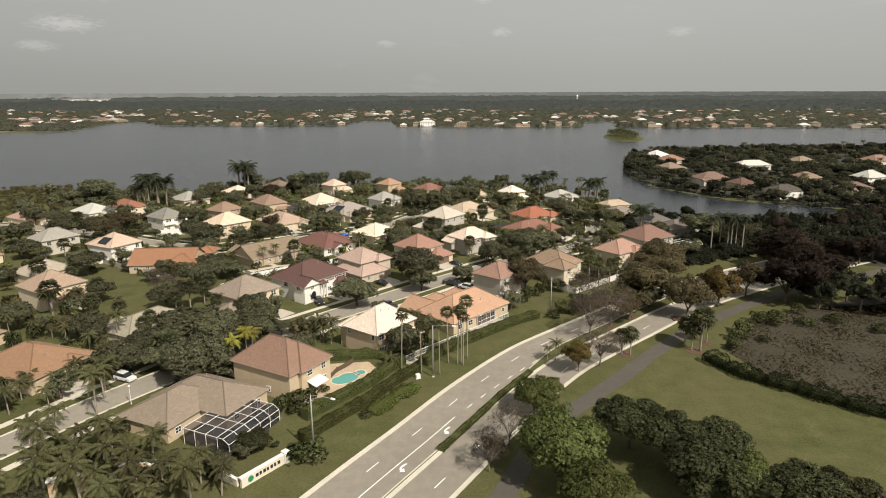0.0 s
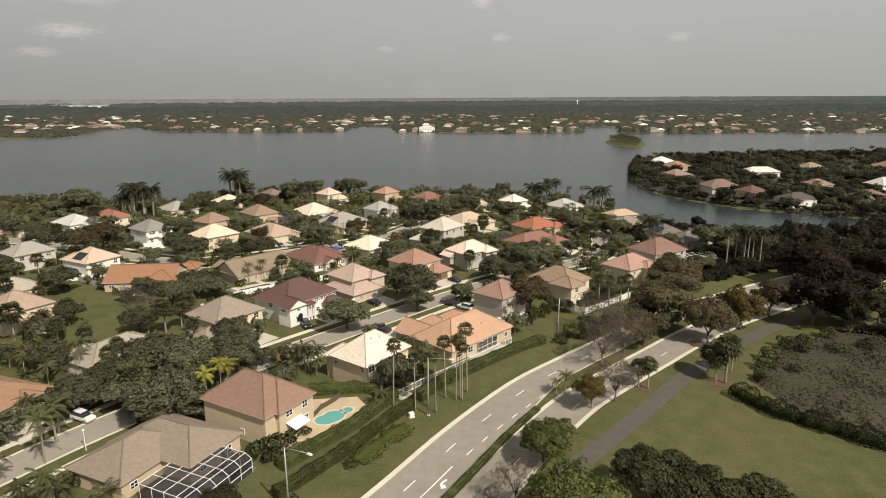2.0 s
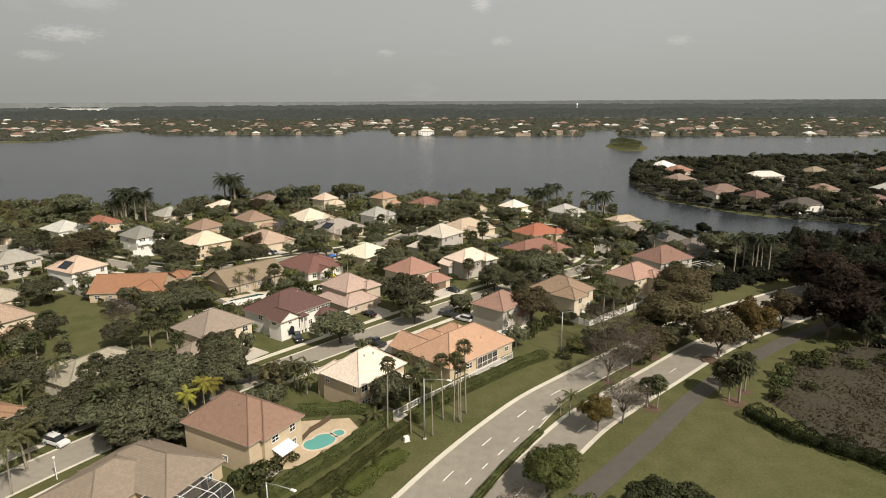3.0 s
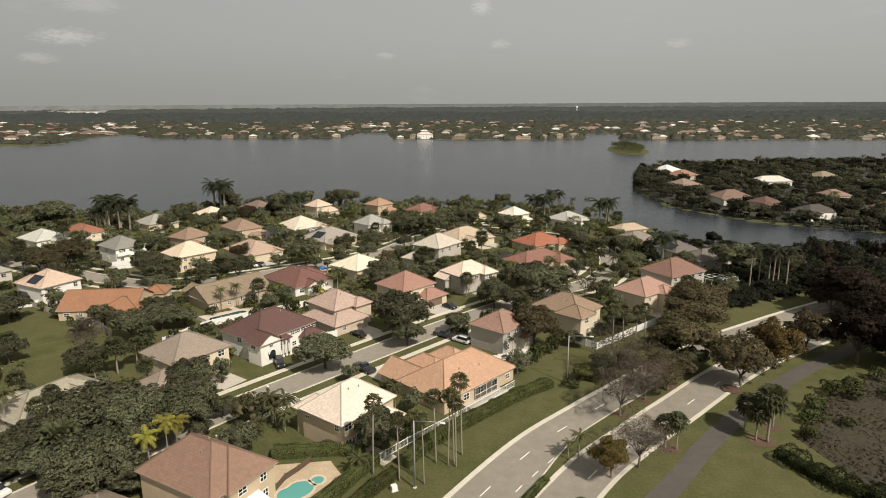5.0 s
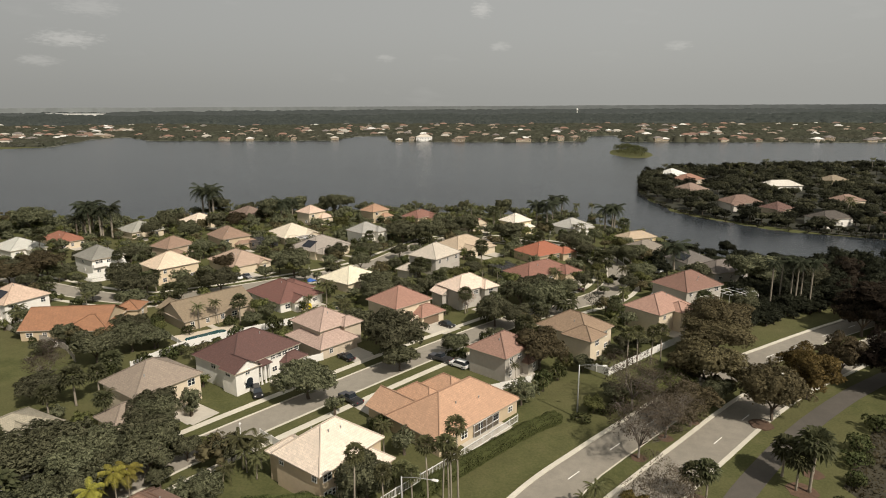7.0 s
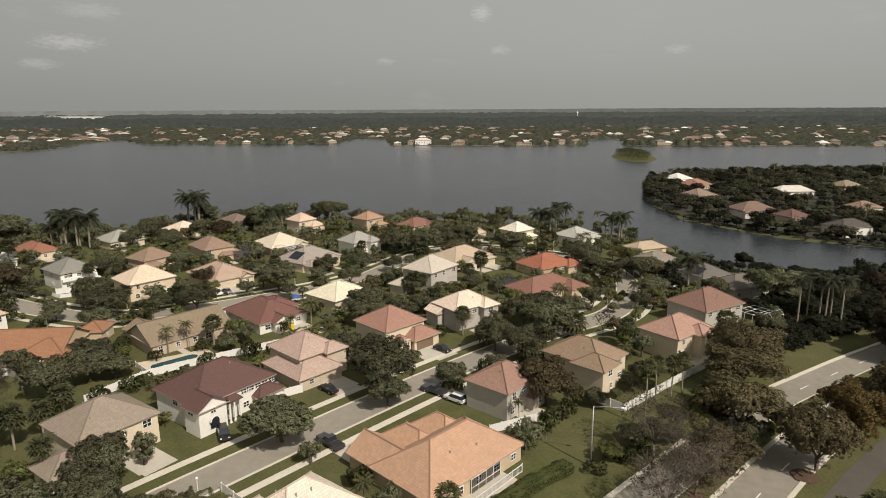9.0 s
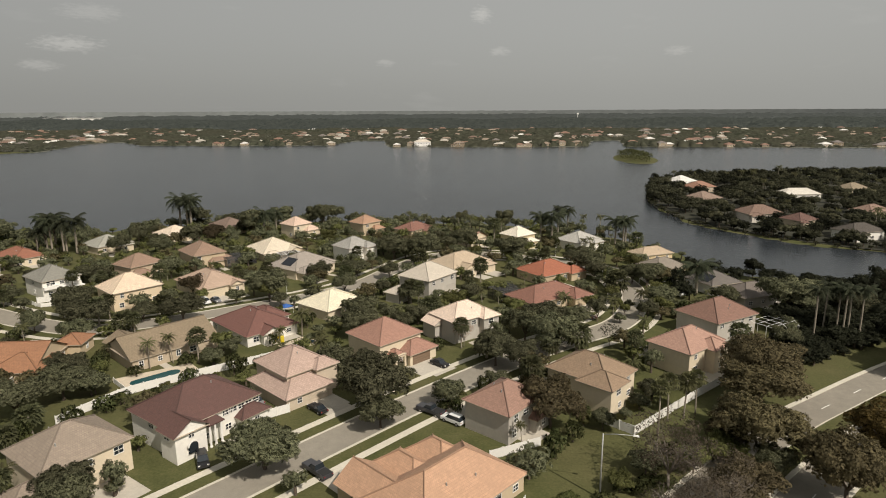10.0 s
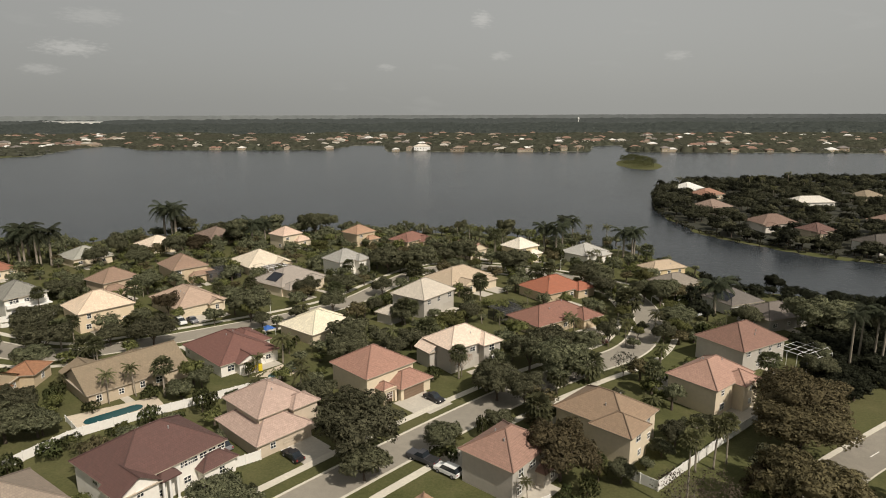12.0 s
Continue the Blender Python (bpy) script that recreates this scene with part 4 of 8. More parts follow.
def leaf_cloud(rng, centres, radii, n, size, squash=0.85, out=0.55, mid=None):
    """Leaf clumps spread over the skins of overlapping lobes."""
    centres, radii = np.array(centres, float), np.array(radii, float)
    w = radii ** 2 / np.sum(radii ** 2)
    pick = rng.choice(len(radii), size=int(n * 1.7), p=w)
    d = rng.normal(size=(len(pick), 3))
    d /= np.linalg.norm(d, axis=1)[:, None]
    d[:, 2] = np.where(d[:, 2] < -0.5, -d[:, 2], d[:, 2])
    p = centres[pick] + d * (radii[pick] * rng.uniform(0.72, 1.1, len(pick)))[:, None] * np.array([1, 1, squash])
    deep = np.zeros(len(p), bool)
    for c, r in zip(centres, radii):
        deep |= np.linalg.norm((p - c) / np.array([1, 1, squash]), axis=1) < 0.66 * r
    p, d, pick = p[~deep][:n], d[~deep][:n], pick[~deep][:n]
    nrm = d * out + rng.normal(size=d.shape) * (1 - out) + np.array([0, 0, 0.15])
    nrm /= np.linalg.norm(nrm, axis=1)[:, None]
    a = np.cross(nrm, rng.normal(size=d.shape))
    a /= np.linalg.norm(a, axis=1)[:, None]
    b = np.cross(nrm, a)
    s = size * rng.uniform(0.55, 1.3, len(p))[:, None]
    t = s * rng.uniform(0.5, 0.95, (len(p), 1))
    k = nrm * s * 0.35
    v = np.stack([p - a * s - k * 0.6, p - b * t, p + a * s - k * 0.6, p + b * t + k * 0.4], 1).reshape(-1, 3)
    f = np.arange(len(v)).reshape(-1, 4)
    whole = mid is not None or len(radii) < 40
    mid = np.average(centres, axis=0, weights=radii) if mid is None else mid
    far_out = (p - mid) / (np.linalg.norm(p - mid, axis=1)[:, None] + 1e-6)
    nv = np.repeat(d * 0.4 + far_out * (0.45 if whole else 0.0) + nrm * 0.35 + np.array([0, 0, 0.12]), 4, axis=0)
    return v, f, unit_rows(nv)


def unit_rows(a):
    return a / np.maximum(np.linalg.norm(a, axis=1)[:, None], 1e-6)


def lobes(rng, n, r, zc, zr):
    c, rad = [(0, 0, zc)], [r * 0.55]
    for k in range(n):
        t = 2 * math.pi * (k + rng.uniform(-0.3, 0.3)) / n * 1.0 + (k % 2) * 0.5
        q = rng.uniform(0.35, 0.72) * r
        c.append((q * math.cos(t), q * math.sin(t), zc + rng.uniform(-0.55, 0.75) * zr * (1 - 0.4 * q / r)))
        rad.append(r * rng.uniform(0.28, 0.46))
    return c, rad


def sprays(rng, c, rad, k, small):
    """Each lobe with smaller sprays of leaves round it, so that the outline is uneven."""
    out_c, out_r = [np.array(cc) for cc in c], [r * 0.9 for r in rad]
    for cc, r in zip(c, rad):
        for _ in range(k):
            d = rng.normal(size=3)
            d[2] = abs(d[2]) * 0.9 - 0.3
            d /= np.linalg.norm(d)
            out_c.append(np.array(cc) + d * r * np.array([1, 1, 0.85]) * rng.uniform(0.6, 0.95))
            out_r.append(r * small * rng.uniform(0.7, 1.3))
    return out_c, out_r


def wood_frame(rng, zc, r, tr, limbs=5, twigs=0):
    b = Build()
    fork = zc * 0.45
    b.tube([(0, 0, -0.15), (0.05, 0, 0.3), (rng.uniform(-.1, .1), rng.uniform(-.1, .1), fork)], [tr * 1.5, tr, tr * 0.8], 7)
    for k in range(limbs):
        t = 2 * math.pi * k / limbs + rng.uniform(-0.3, 0.3)
        e = Vector((math.cos(t) * r * 0.6, math.sin(t) * r * 0.6, zc + rng.uniform(-0.1, 0.45) * r))
        mid = Vector((e.x * 0.4, e.y * 0.4, fork + (e.z - fork) * 0.55))
        b.tube([(0, 0, fork - 0.2), mid, e], [tr * 0.55, tr * 0.35, tr * 0.1], 5)
        for _ in range(twigs):
            q = rng.uniform(0.35, 1.0)
            s = mid.lerp(e, q)
            dirv = Vector(rng.normal(size=3))
            dirv.z = abs(dirv.z) * 0.8 + 0.2
            dirv.normalize()
            b.tube([s, s + dirv * r * rng.uniform(0.2, 0.42)], [tr * 0.12, tr * 0.03], 3)
    return b


MODELS = {}
RAW = {}


def core_mat(mat):
    """The same leaves, without gaps, for the inside of a crown."""
    return foliage(mat.name + "_inner", *LEAF_COLS[mat.name], ragged=0)


_bm = bmesh.new()
bmesh.ops.create_icosphere(_bm, subdivisions=1, radius=1)
BALL_V = np.array([v.co[:] for v in _bm.verts])
BALL_F = [[v.index for v in f.verts] for f in _bm.faces]
_bm.free()


def with_core(rng, v, f, nv, c, rad, squash):
    """Adds the dark inner mass of a crown, a dented ball within each lobe."""
    verts, faces, norms = [v], [list(map(int, q)) for q in f], [nv]
    n = len(v)
    for cc, r in zip(c, rad):
        p = BALL_V * (r * 0.66) * np.array([1, 1, squash]) * rng.uniform(0.8, 1.1, (len(BALL_V), 1)) + np.array(cc)
        verts.append(p)
        norms.append(BALL_V)
        faces += [[i + n for i in q] for q in BALL_F]
        n += len(p)
    return np.vstack(verts), faces, np.vstack(norms)


def place(models, x, y, sx, sz, group=""):
    k = random.randrange(len(models))
    m = pose(x, y, 0, 0, 0, random.uniform(0, 360)) @ Matrix.Diagonal((sx, sx * random.uniform(0.92, 1.08), sz, 1))
    first = models[k]
    if not first.get("used"):
        first["used"] = 1
        first.matrix_basis = m
        return first
    return copy_thing(first, m)


def broadleaf(key, label, mat, variants=3, n=1500, size=0.42, bark=BARK, squash=0.85, twigs=0, lobe_n=11, limbs=5, core=True):
    """Model trees with a crown of radius 5 centred 5 m up."""
    if key in MODELS:
        return MODELS[key]
    MODELS[key] = []
    for k in range(variants):
        rng = np.random.default_rng(len(key) * 100 + k * 7 + sum(map(ord, key)))
        c, rad = lobes(rng, lobe_n, 4.7, 5.2, 2.6)
        v, f, nv = leaf_cloud(rng, *sprays(rng, c, rad, 5, 0.42), n, size, squash, 0.62, np.average(c, axis=0))
        if core:
            v, f, nv = with_core(rng, v, f, nv, c, rad, squash)
        t = thing("tree", label, "tree")
        part("trunk", wood_frame(rng, 4.6, 4.6, 0.24 if core else 0.15, limbs, twigs).mesh("trunk", bark, True), t)
        ids = [1 if len(q) == 3 else 0 for q in f]
        part("crown", mesh_of("crown", v, f, [mat, core_mat(mat)], mat_ids=ids, normals=nv), t)
        MODELS[key].append(t)
    return MODELS[key]


F_OAK = foliage("oak_leaves", (0.043, 0.047, 0.028), (0.166, 0.165, 0.098), ragged=0.47)
F_BRIGHT = foliage("bright_leaves", (0.034, 0.048, 0.014), (0.160, 0.182, 0.066), ragged=0.47)
F_OLIVE = foliage("olive_leaves", (0.044, 0.050, 0.018), (0.168, 0.166, 0.066), ragged=0.47)
F_BROWN = foliage("brown_leaves", (0.037, 0.032, 0.019), (0.140, 0.115, 0.064), ragged=0.47)
F_RUST = foliage("rust_leaves", (0.042, 0.032, 0.012), (0.150, 0.108, 0.040), ragged=0.47)
F_BARE = foliage("dry_twigs", (0.050, 0.040, 0.029), (0.115, 0.092, 0.068), ragged=0)
# leaves darkened in colour to hold the shade lying over the wood
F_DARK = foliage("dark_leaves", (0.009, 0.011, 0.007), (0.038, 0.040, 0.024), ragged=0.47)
F_BANK = foliage("bank_tree_leaves", (0.027, 0.031, 0.020), (0.098, 0.100, 0.060), ragged=0.47)
F_ISLAND = foliage("island_leaves", (0.040, 0.048, 0.018), (0.105, 0.112, 0.048), ragged=0)
# russet leaves, darkened in colour for the same shaded wood
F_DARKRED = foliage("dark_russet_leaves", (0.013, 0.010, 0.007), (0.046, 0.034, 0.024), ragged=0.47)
F_PALM = foliage("palm_fronds", (0.028, 0.030, 0.014), (0.130, 0.128, 0.060), ragged=0)
F_DPALM = foliage("dark_palm_fronds", (0.024, 0.028, 0.014), (0.104, 0.106, 0.054), ragged=0)
F_ROYAL = foliage("royal_palm_fronds", (0.014, 0.018, 0.012), (0.056, 0.062, 0.036), ragged=0)
F_YPALM = foliage("yellow_palm_fronds", (0.11, 0.105, 0.022), (0.30, 0.27, 0.060), ragged=0)
F_SHADE = foliage("shade_tree_leaves", (0.018, 0.022, 0.010), (0.082, 0.086, 0.042), ragged=0.47)
F_HEDGE = foliage("hedge_leaves", (0.046, 0.056, 0.020), (0.112, 0.120, 0.046))
F_SHRUB = foliage("shrub_leaves", (0.030, 0.038, 0.016), (0.098, 0.106, 0.044))
F_GHEDGE = foliage("green_bed_leaves", (0.080, 0.104, 0.026), (0.140, 0.164, 0.050))
# greyed leaves for the far shore, with distance haze put into the colour
F_FAR = foliage("far_leaves", (0.040, 0.041, 0.036), (0.090, 0.088, 0.072), ragged=0)
F_FLOWER = foliage("pale_blossom", (0.16, 0.11, 0.075), (0.46, 0.34, 0.25), ragged=0)
F_SCRUB = foliage("dry_scrub", (0.042, 0.038, 0.020), (0.100, 0.084, 0.048), ragged=0)


def tree_call(key, label, mat, **kw):
    def call(x, y, zc, r):
        zc = max(zc, 0.62 * r)
        return place(broadleaf(key, label, mat, **kw), x, y, r / 4.8, (zc + 0.74 * r) / 8.8)
    return call


oak = tree_call("oak", "dark green broadleaf shade tree with a dense round crown", F_OAK, variants=5, n=3400, size=0.3)
shade = tree_call("shade", "deep green broadleaf tree with a rounded dense crown", F_SHADE, variants=3, n=3600, size=0.3, lobe_n=14)
bright = tree_call("bright", "bright green broadleaf tree in full leaf", F_BRIGHT, variants=3, n=5600, size=0.24, lobe_n=16)
olive = tree_call("olive", "olive green garden tree with an airy crown", F_OLIVE, variants=3, n=2600, size=0.28)
brown = tree_call("brown", "brownish green tree with a thinning dry crown", F_BROWN, variants=3, n=3000, size=0.28)
brown_big = tree_call("brown_big", "huge brownish green tree with a wide dry crown", F_BROWN, variants=2, n=5600, size=0.24, lobe_n=22)
rust = tree_call("rust", "rust brown tree with dry autumn leaves", F_RUST, variants=2, n=4200, size=0.25)
bare = tree_call("bare", "nearly bare grey brown tree with fine twigs", F_BARE, variants=3, n=4600, size=0.085, bark=GREY_BARK, twigs=30, limbs=9, core=False)
flower = tree_call("flower", "sparse tree with pale pinkish blossom", F_FLOWER, variants=1, n=1300, size=0.15, bark=GREY_BARK, twigs=8, limbs=6, core=False)
darkwood = tree_call("darkwood", "woodland tree with a dense crown, shade put into its very dark green", F_DARK, variants=4, n=2200, size=0.32)
russet = tree_call("russet", "woodland tree with a dense crown, shade put into its dark russet", F_DARKRED, variants=2, n=2200, size=0.32)
spiky = tree_call("spiky", "dark spiky bare garden tree", F_DARK, variants=1, n=500, size=0.25, twigs=20, limbs=7, core=False)


def frond(b, base, az, length, rise, droop, leaf, pairs, width=0.075):
    """A feather palm frond: an arching midrib with drooping leaflets, as quads."""
    rib = []
    for i in range(7):
        q = i / 6
        rib.append(Vector((math.cos(az) * length * q * (1 - 0.15 * q * droop), math.sin(az) * length * q * (1 - 0.15 * q * droop), length * (rise * q - droop * q * q))) + base)
    side = Vector((-math.sin(az), math.cos(az), 0))
    for i in range(pairs):
        q = 0.12 + 0.86 * i / pairs
        k = min(int(q * 6), 5)
        p = rib[k].lerp(rib[k + 1], q * 6 - k)
        fwd = (rib[k + 1] - rib[k]).normalized()
        ln = leaf * (1 - abs(q - 0.45) * 0.9)
        for sg in (-1, 1):
            tip = p + side * sg * ln * 0.75 + fwd * ln * 0.45 - Vector((0, 0, ln * 0.55))
            b.add([p - fwd * width, p + fwd * width, tip + fwd * width * 0.3, tip - fwd * width * 0.3], [(0, 1, 2, 3)])


def fan_leaf(b, base, d, size, rng):
    a = d.cross(Vector((0, 0, 1)))
    a = a.normalized() if a.length > 0.01 else Vector((1, 0, 0))
    u = a.cross(d).normalized()
    c = base + d * size * 0.55
    for k in range(6):
        t = -1.5 + 3.0 * k / 5
        e = c + (d * math.cos(t) + a * math.sin(t)) * size * 0.62 - Vector((0, 0, 0.18 * size)) + u * rng.uniform(-0.1, 0.1)
        t2 = 0.26
        e1 = c + (d * math.cos(t - t2) + a * math.sin(t - t2)) * size * 0.4
        e2 = c + (d * math.cos(t + t2) + a * math.sin(t + t2)) * size * 0.4
        b.add([c, e1, e, e2], [(0, 1, 2, 3)])
    b.add([base, base + a * 0.03, c + a * 0.03, c], [(0, 1, 2, 3)])


def palm(key, label, mat, h, crown, trunk_r, fronds, style, variants=3, lean=0.5, leaf=0.8, pairs=16):
    if key in MODELS:
        return MODELS[key]
    MODELS[key] = []
    for k in range(variants):
        rng = np.random.default_rng(sum(map(ord, key)) + 13 * k)
        t = thing("palm_tree", label, "palm tree")
        lx, ly = rng.uniform(-lean, lean, 2)
        stem = [(0, 0, -0.15), (lx * 0.1, ly * 0.1, h * 0.08), (lx * 0.4, ly * 0.4, h * 0.5), (lx, ly, h)]
        rad = [trunk_r * 1.5, trunk_r * 1.05, trunk_r, trunk_r * 0.75]
        tb = Build().tube(stem, rad, 8)
        part("trunk", tb.mesh("trunk", PALM_TRUNK, True), t)
        b = Build()
        top = Vector((lx, ly, h))
        if style == "feather":
            for i in range(fronds):
                q = i / fronds
                frond(b, top, 2.4 * i + rng.uniform(-0.2, 0.2), crown * rng.uniform(0.75, 1.15), 1.0 - 1.1 * q + rng.uniform(-0.12, 0.12), 0.6 + 0.35 * q, leaf, pairs)
            if key == "royal":
                part("crownshaft", Build().tube([top - Vector((0, 0, 1.4)), top + Vector((0, 0, 0.2))], [trunk_r * 0.95, trunk_r * 0.6], 7).mesh("crownshaft", F_PALM), t)
        else:
            for i in range(fronds):
                q = i / fronds
                el = 1.25 - 2.1 * q
                az = 2.4 * i
                d = Vector((math.cos(az) * math.cos(el), math.sin(az) * math.cos(el), math.sin(el)))
                fan_leaf(b, top, d, crown * rng.uniform(0.85, 1.1), rng)
        part("crown", b.mesh("crown", mat), t)
        MODELS[key].append(t)
    return MODELS[key]


def palm_call(key, label, mat, h, crown, trunk_r, fronds, style, **kw):
    def call(x, y, z, r):
        s = r / crown
        t = place(palm(key, label, mat, h, crown, trunk_r, fronds, style, **kw), x, y, s, s)
        f = max(z - 0.1 * r, 2.0) / h / s
        for c in t.children:
            if c.name.startswith("trunk"):
                c.scale.z = f
            else:
                c.location.z = h * (f - 1)
        return t
    return call


coco = palm_call("coco", "feather-leaved palm tree with a slender grey trunk", F_PALM, 7.0, 3.2, 0.16, 22, "feather", lean=0.8, leaf=0.62, pairs=20)
royal = palm_call("royal", "tall royal palm with a smooth pale trunk", F_ROYAL, 11.0, 3.6, 0.24, 22, "feather", lean=0.15, pairs=20, leaf=1.0)
fan = palm_call("fan", "cabbage palm with a round head of fan leaves", F_DPALM, 6.0, 2.3, 0.19, 34, "fan", lean=0.2)
washy = palm_call("washy", "very tall thin fan palm beside the fence", F_PALM, 10.5, 1.9, 0.16, 26, "fan", lean=0.5)
yellow = palm_call("yellow", "palm with yellowing fronds in a clump", F_YPALM, 6.5, 2.6, 0.11, 15, "feather", lean=0.6)


def shrub(x, y, zc, r):
    key = "shrub"
    if key not in MODELS:
        MODELS[key] = []
        for k in range(4):
            rng = np.random.default_rng(500 + k)
            c, rad = lobes(rng, 7, 0.9, 0.55, 0.35)
            v, f, nv = leaf_cloud(rng, c, rad, 420, 0.11, 0.9)
            t = thing("shrub", "round dark green garden shrub", "shrub")
            part("crown", mesh_of("crown", v, f, F_SHRUB, normals=nv), t)
            part("stem", Build().tube([(0, 0, -0.1), (0, 0, 0.5)], [0.09, 0.05], 5).mesh("stem", BARK), t)
            MODELS[key].append(t)
    return place(MODELS[key], x, y, r, zc / 0.7)


def hedge(label, pts, width, height, mat=F_HEDGE, density=46.0, leaf=0.13, seed=1):
    """A clipped hedge along a line: a dense rounded mass of leaf clumps over dark branches."""
    line, s = smooth_line(pts, 1.0)
    rng = np.random.default_rng(seed)
    nrm = normals_of(line)
    length = s[-1]
    n = int(length * density * (width + 2 * height))
    q = rng.uniform(0, length, n)
    t = rng.uniform(0, math.pi, n)
    rough = 1.0 if width < 3.5 else 2.6
    swell = 1 + rough * (0.07 * np.sin(q * 0.9 + seed) + 0.05 * np.sin(q * 2.3))
    ce, se = np.cos(t), np.sin(t)
    off = np.sign(ce) * np.abs(ce) ** 0.55 * width / 2 * swell
    z = np.abs(se) ** 0.5 * height * swell * rng.uniform(0.86, 1.04, n)
    x = np.interp(q, s, line[:, 0]) + np.interp(q, s, nrm[:, 0]) * off
    y = np.interp(q, s, line[:, 1]) + np.interp(q, s, nrm[:, 1]) * off
    d = np.c_[np.interp(q, s, nrm[:, 0]) * ce, np.interp(q, s, nrm[:, 1]) * ce, se + 0.2] + rng.normal(size=(n, 3)) * 0.35
    d /= np.linalg.norm(d, axis=1)[:, None]
    a = np.cross(d, rng.normal(size=(n, 3)))
    a /= np.linalg.norm(a, axis=1)[:, None]
    b = np.cross(d, a)
    p = np.c_[x, y, z]
    sz = leaf * rng.uniform(0.6, 1.3, n)[:, None]
    v = np.stack([p - a * sz, p - b * sz * 0.8, p + a * sz, p + b * sz * 0.8], 1).reshape(-1, 3)
    h = thing("hedge", label, "hedge")
    part("leaves", mesh_of("leaves", v, np.arange(len(v)).reshape(-1, 4), mat), h)
    part("hedge_core", ribbon("hedge_core", line, -width * 0.42 / rough ** 0.4, width * 0.42 / rough ** 0.4, -0.05, height * 0.86 / rough ** 0.6, core_mat(mat)), h)
    return h


def wood_mass(name, label, keys, spots):
    """Many woodland trees as one mass: crowns from the model trees, each with a trunk."""
    V, F, N, ids, n = [], [], [], [], 0
    rng = np.random.default_rng(len(spots))
    for key in keys:
        if key not in RAW:
            RAW[key] = []
            for k in range(5):
                g = np.random.default_rng(70 + k)
                c, rad = lobes(g, 8, 4.7, 4.7, 3.0)
                RAW[key].append(with_core(g, *leaf_cloud(g, *sprays(g, c, rad, 4, 0.5), 340, 0.55, 0.85, 0.62, np.average(c, axis=0)), c, rad, 0.85))
    for x, y, zc, r, key in spots:
        zc = max(zc, 0.62 * r)
        v, f, nv = RAW[key][rng.integers(len(RAW[key]))]
        a = rng.uniform(0, 6.28)
        s, sz = r / 4.8, (zc + 0.74 * r) / 8.8
        ca, sa = math.cos(a), math.sin(a)
        V.append(np.c_[(v[:, 0] * ca - v[:, 1] * sa) * s + x, (v[:, 0] * sa + v[:, 1] * ca) * s + y, v[:, 2] * sz])
        N.append(unit_rows(np.c_[(nv[:, 0] * ca - nv[:, 1] * sa) / s, (nv[:, 0] * sa + nv[:, 1] * ca) / s, nv[:, 2] / sz]))
        F += [[i + n for i in g] for g in f]
        ids += [keys.index(key) if len(g) == 4 else len(keys) + 1 + keys.index(key) for g in f]
        n += len(v)
        b = Build().tube([(x, y, -0.1), (x, y, zc)], [0.3, 0.15], 5)
        tv = np.array(b.v)
        V.append(tv)
        N.append(unit_rows(tv - np.array([x, y, 0]) * 1.0 - np.c_[tv[:, :2] * 0, tv[:, 2]]))
        F += [[i + n for i in g] for g in b.f]
        ids += [len(keys)] * len(b.f)
        n += len(b.v)
    mats = {"far_oak": F_OAK, "far_dark": F_DARK, "far_russet": F_DARKRED, "far_olive": F_OLIVE, "far_brown": F_BROWN, "far_bank": F_BANK}
    return thing(name, label, "woods", kind="stuff", data=mesh_of(name, np.vstack(V), F, [mats[k] for k in keys] + [BARK] + [core_mat(mats[k]) for k in keys], mat_ids=ids, normals=np.vstack(N)))

# ---- houses across the water ----
for hx, hy, hr, hw, hd, he, rc, wc, lab in (
        (147, 539, 35, 19, 16, 3.6, (0.72, 0.70, 0.64), (0.5, 0.48, 0.43), "white house with a white tile roof on the far bank"),
        (150, 507, 30, 19, 15, 3.4, (0.33, 0.165, 0.10), (0.5, 0.42, 0.31), "house with an orange tile roof among trees by the water"),
        (134, 452, 35, 19, 16, 3.2, (0.27, 0.185, 0.135), (0.5, 0.42, 0.31), "house with a tan tile roof among trees by the water"),
        (143, 394, 12, 20, 15, 4.2, (0.22, 0.135, 0.095), (0.62, 0.57, 0.50), "white house with a brown tile roof by the canal"),
        (154.5, 375, 25, 13, 12, 4.0, (0.15, 0.075, 0.055), (0.5, 0.42, 0.31), "house with a red brown tile roof by the canal"),
        (166, 347, 20, 18, 12, 4.2, (0.085, 0.07, 0.055), WHITE_W, "large white house with a dark roof by the canal")):
    house(lab, hx, hy, hr, hw, hd, he, rc, wc, detail=1, wings=[(-hw * 0.28, -hd * 0.42, hw * 0.4, hd * 0.4, he * 0.85, "hip")])
for hx, hy, hr, hw, hd, he, rc, wc, lab in (
        (199, 472, 8, 25, 13, 3.6, (0.66, 0.61, 0.52), WHITE_W, "house with a cream white roof among trees"),
        (239, 396, 22, 17, 13, 5.2, (0.56, 0.55, 0.48), WHITE_W, "two-storey house with a pale grey roof among trees"),
        (211, 362, 25, 18, 13, 3.4, (0.19, 0.11, 0.085), CREAM_W, "house with a brown tile roof among dark trees"),
        (306, 503, 20, 22, 16, 4.2, (0.30, 0.17, 0.12), CREAM_W, "house with a terracotta roof among trees"),
        (205, 405, 25, 17, 13, 3.6, (0.27, 0.17, 0.12), CREAM_W, "house with a peach tile roof among trees"),
        (247, 499, 25, 18, 14, 3.8, (0.27, 0.21, 0.13), CREAM_W, "house with a tan tile roof among trees")):
    house(lab, hx, hy, hr, hw, hd, he, rc, wc, detail=1)

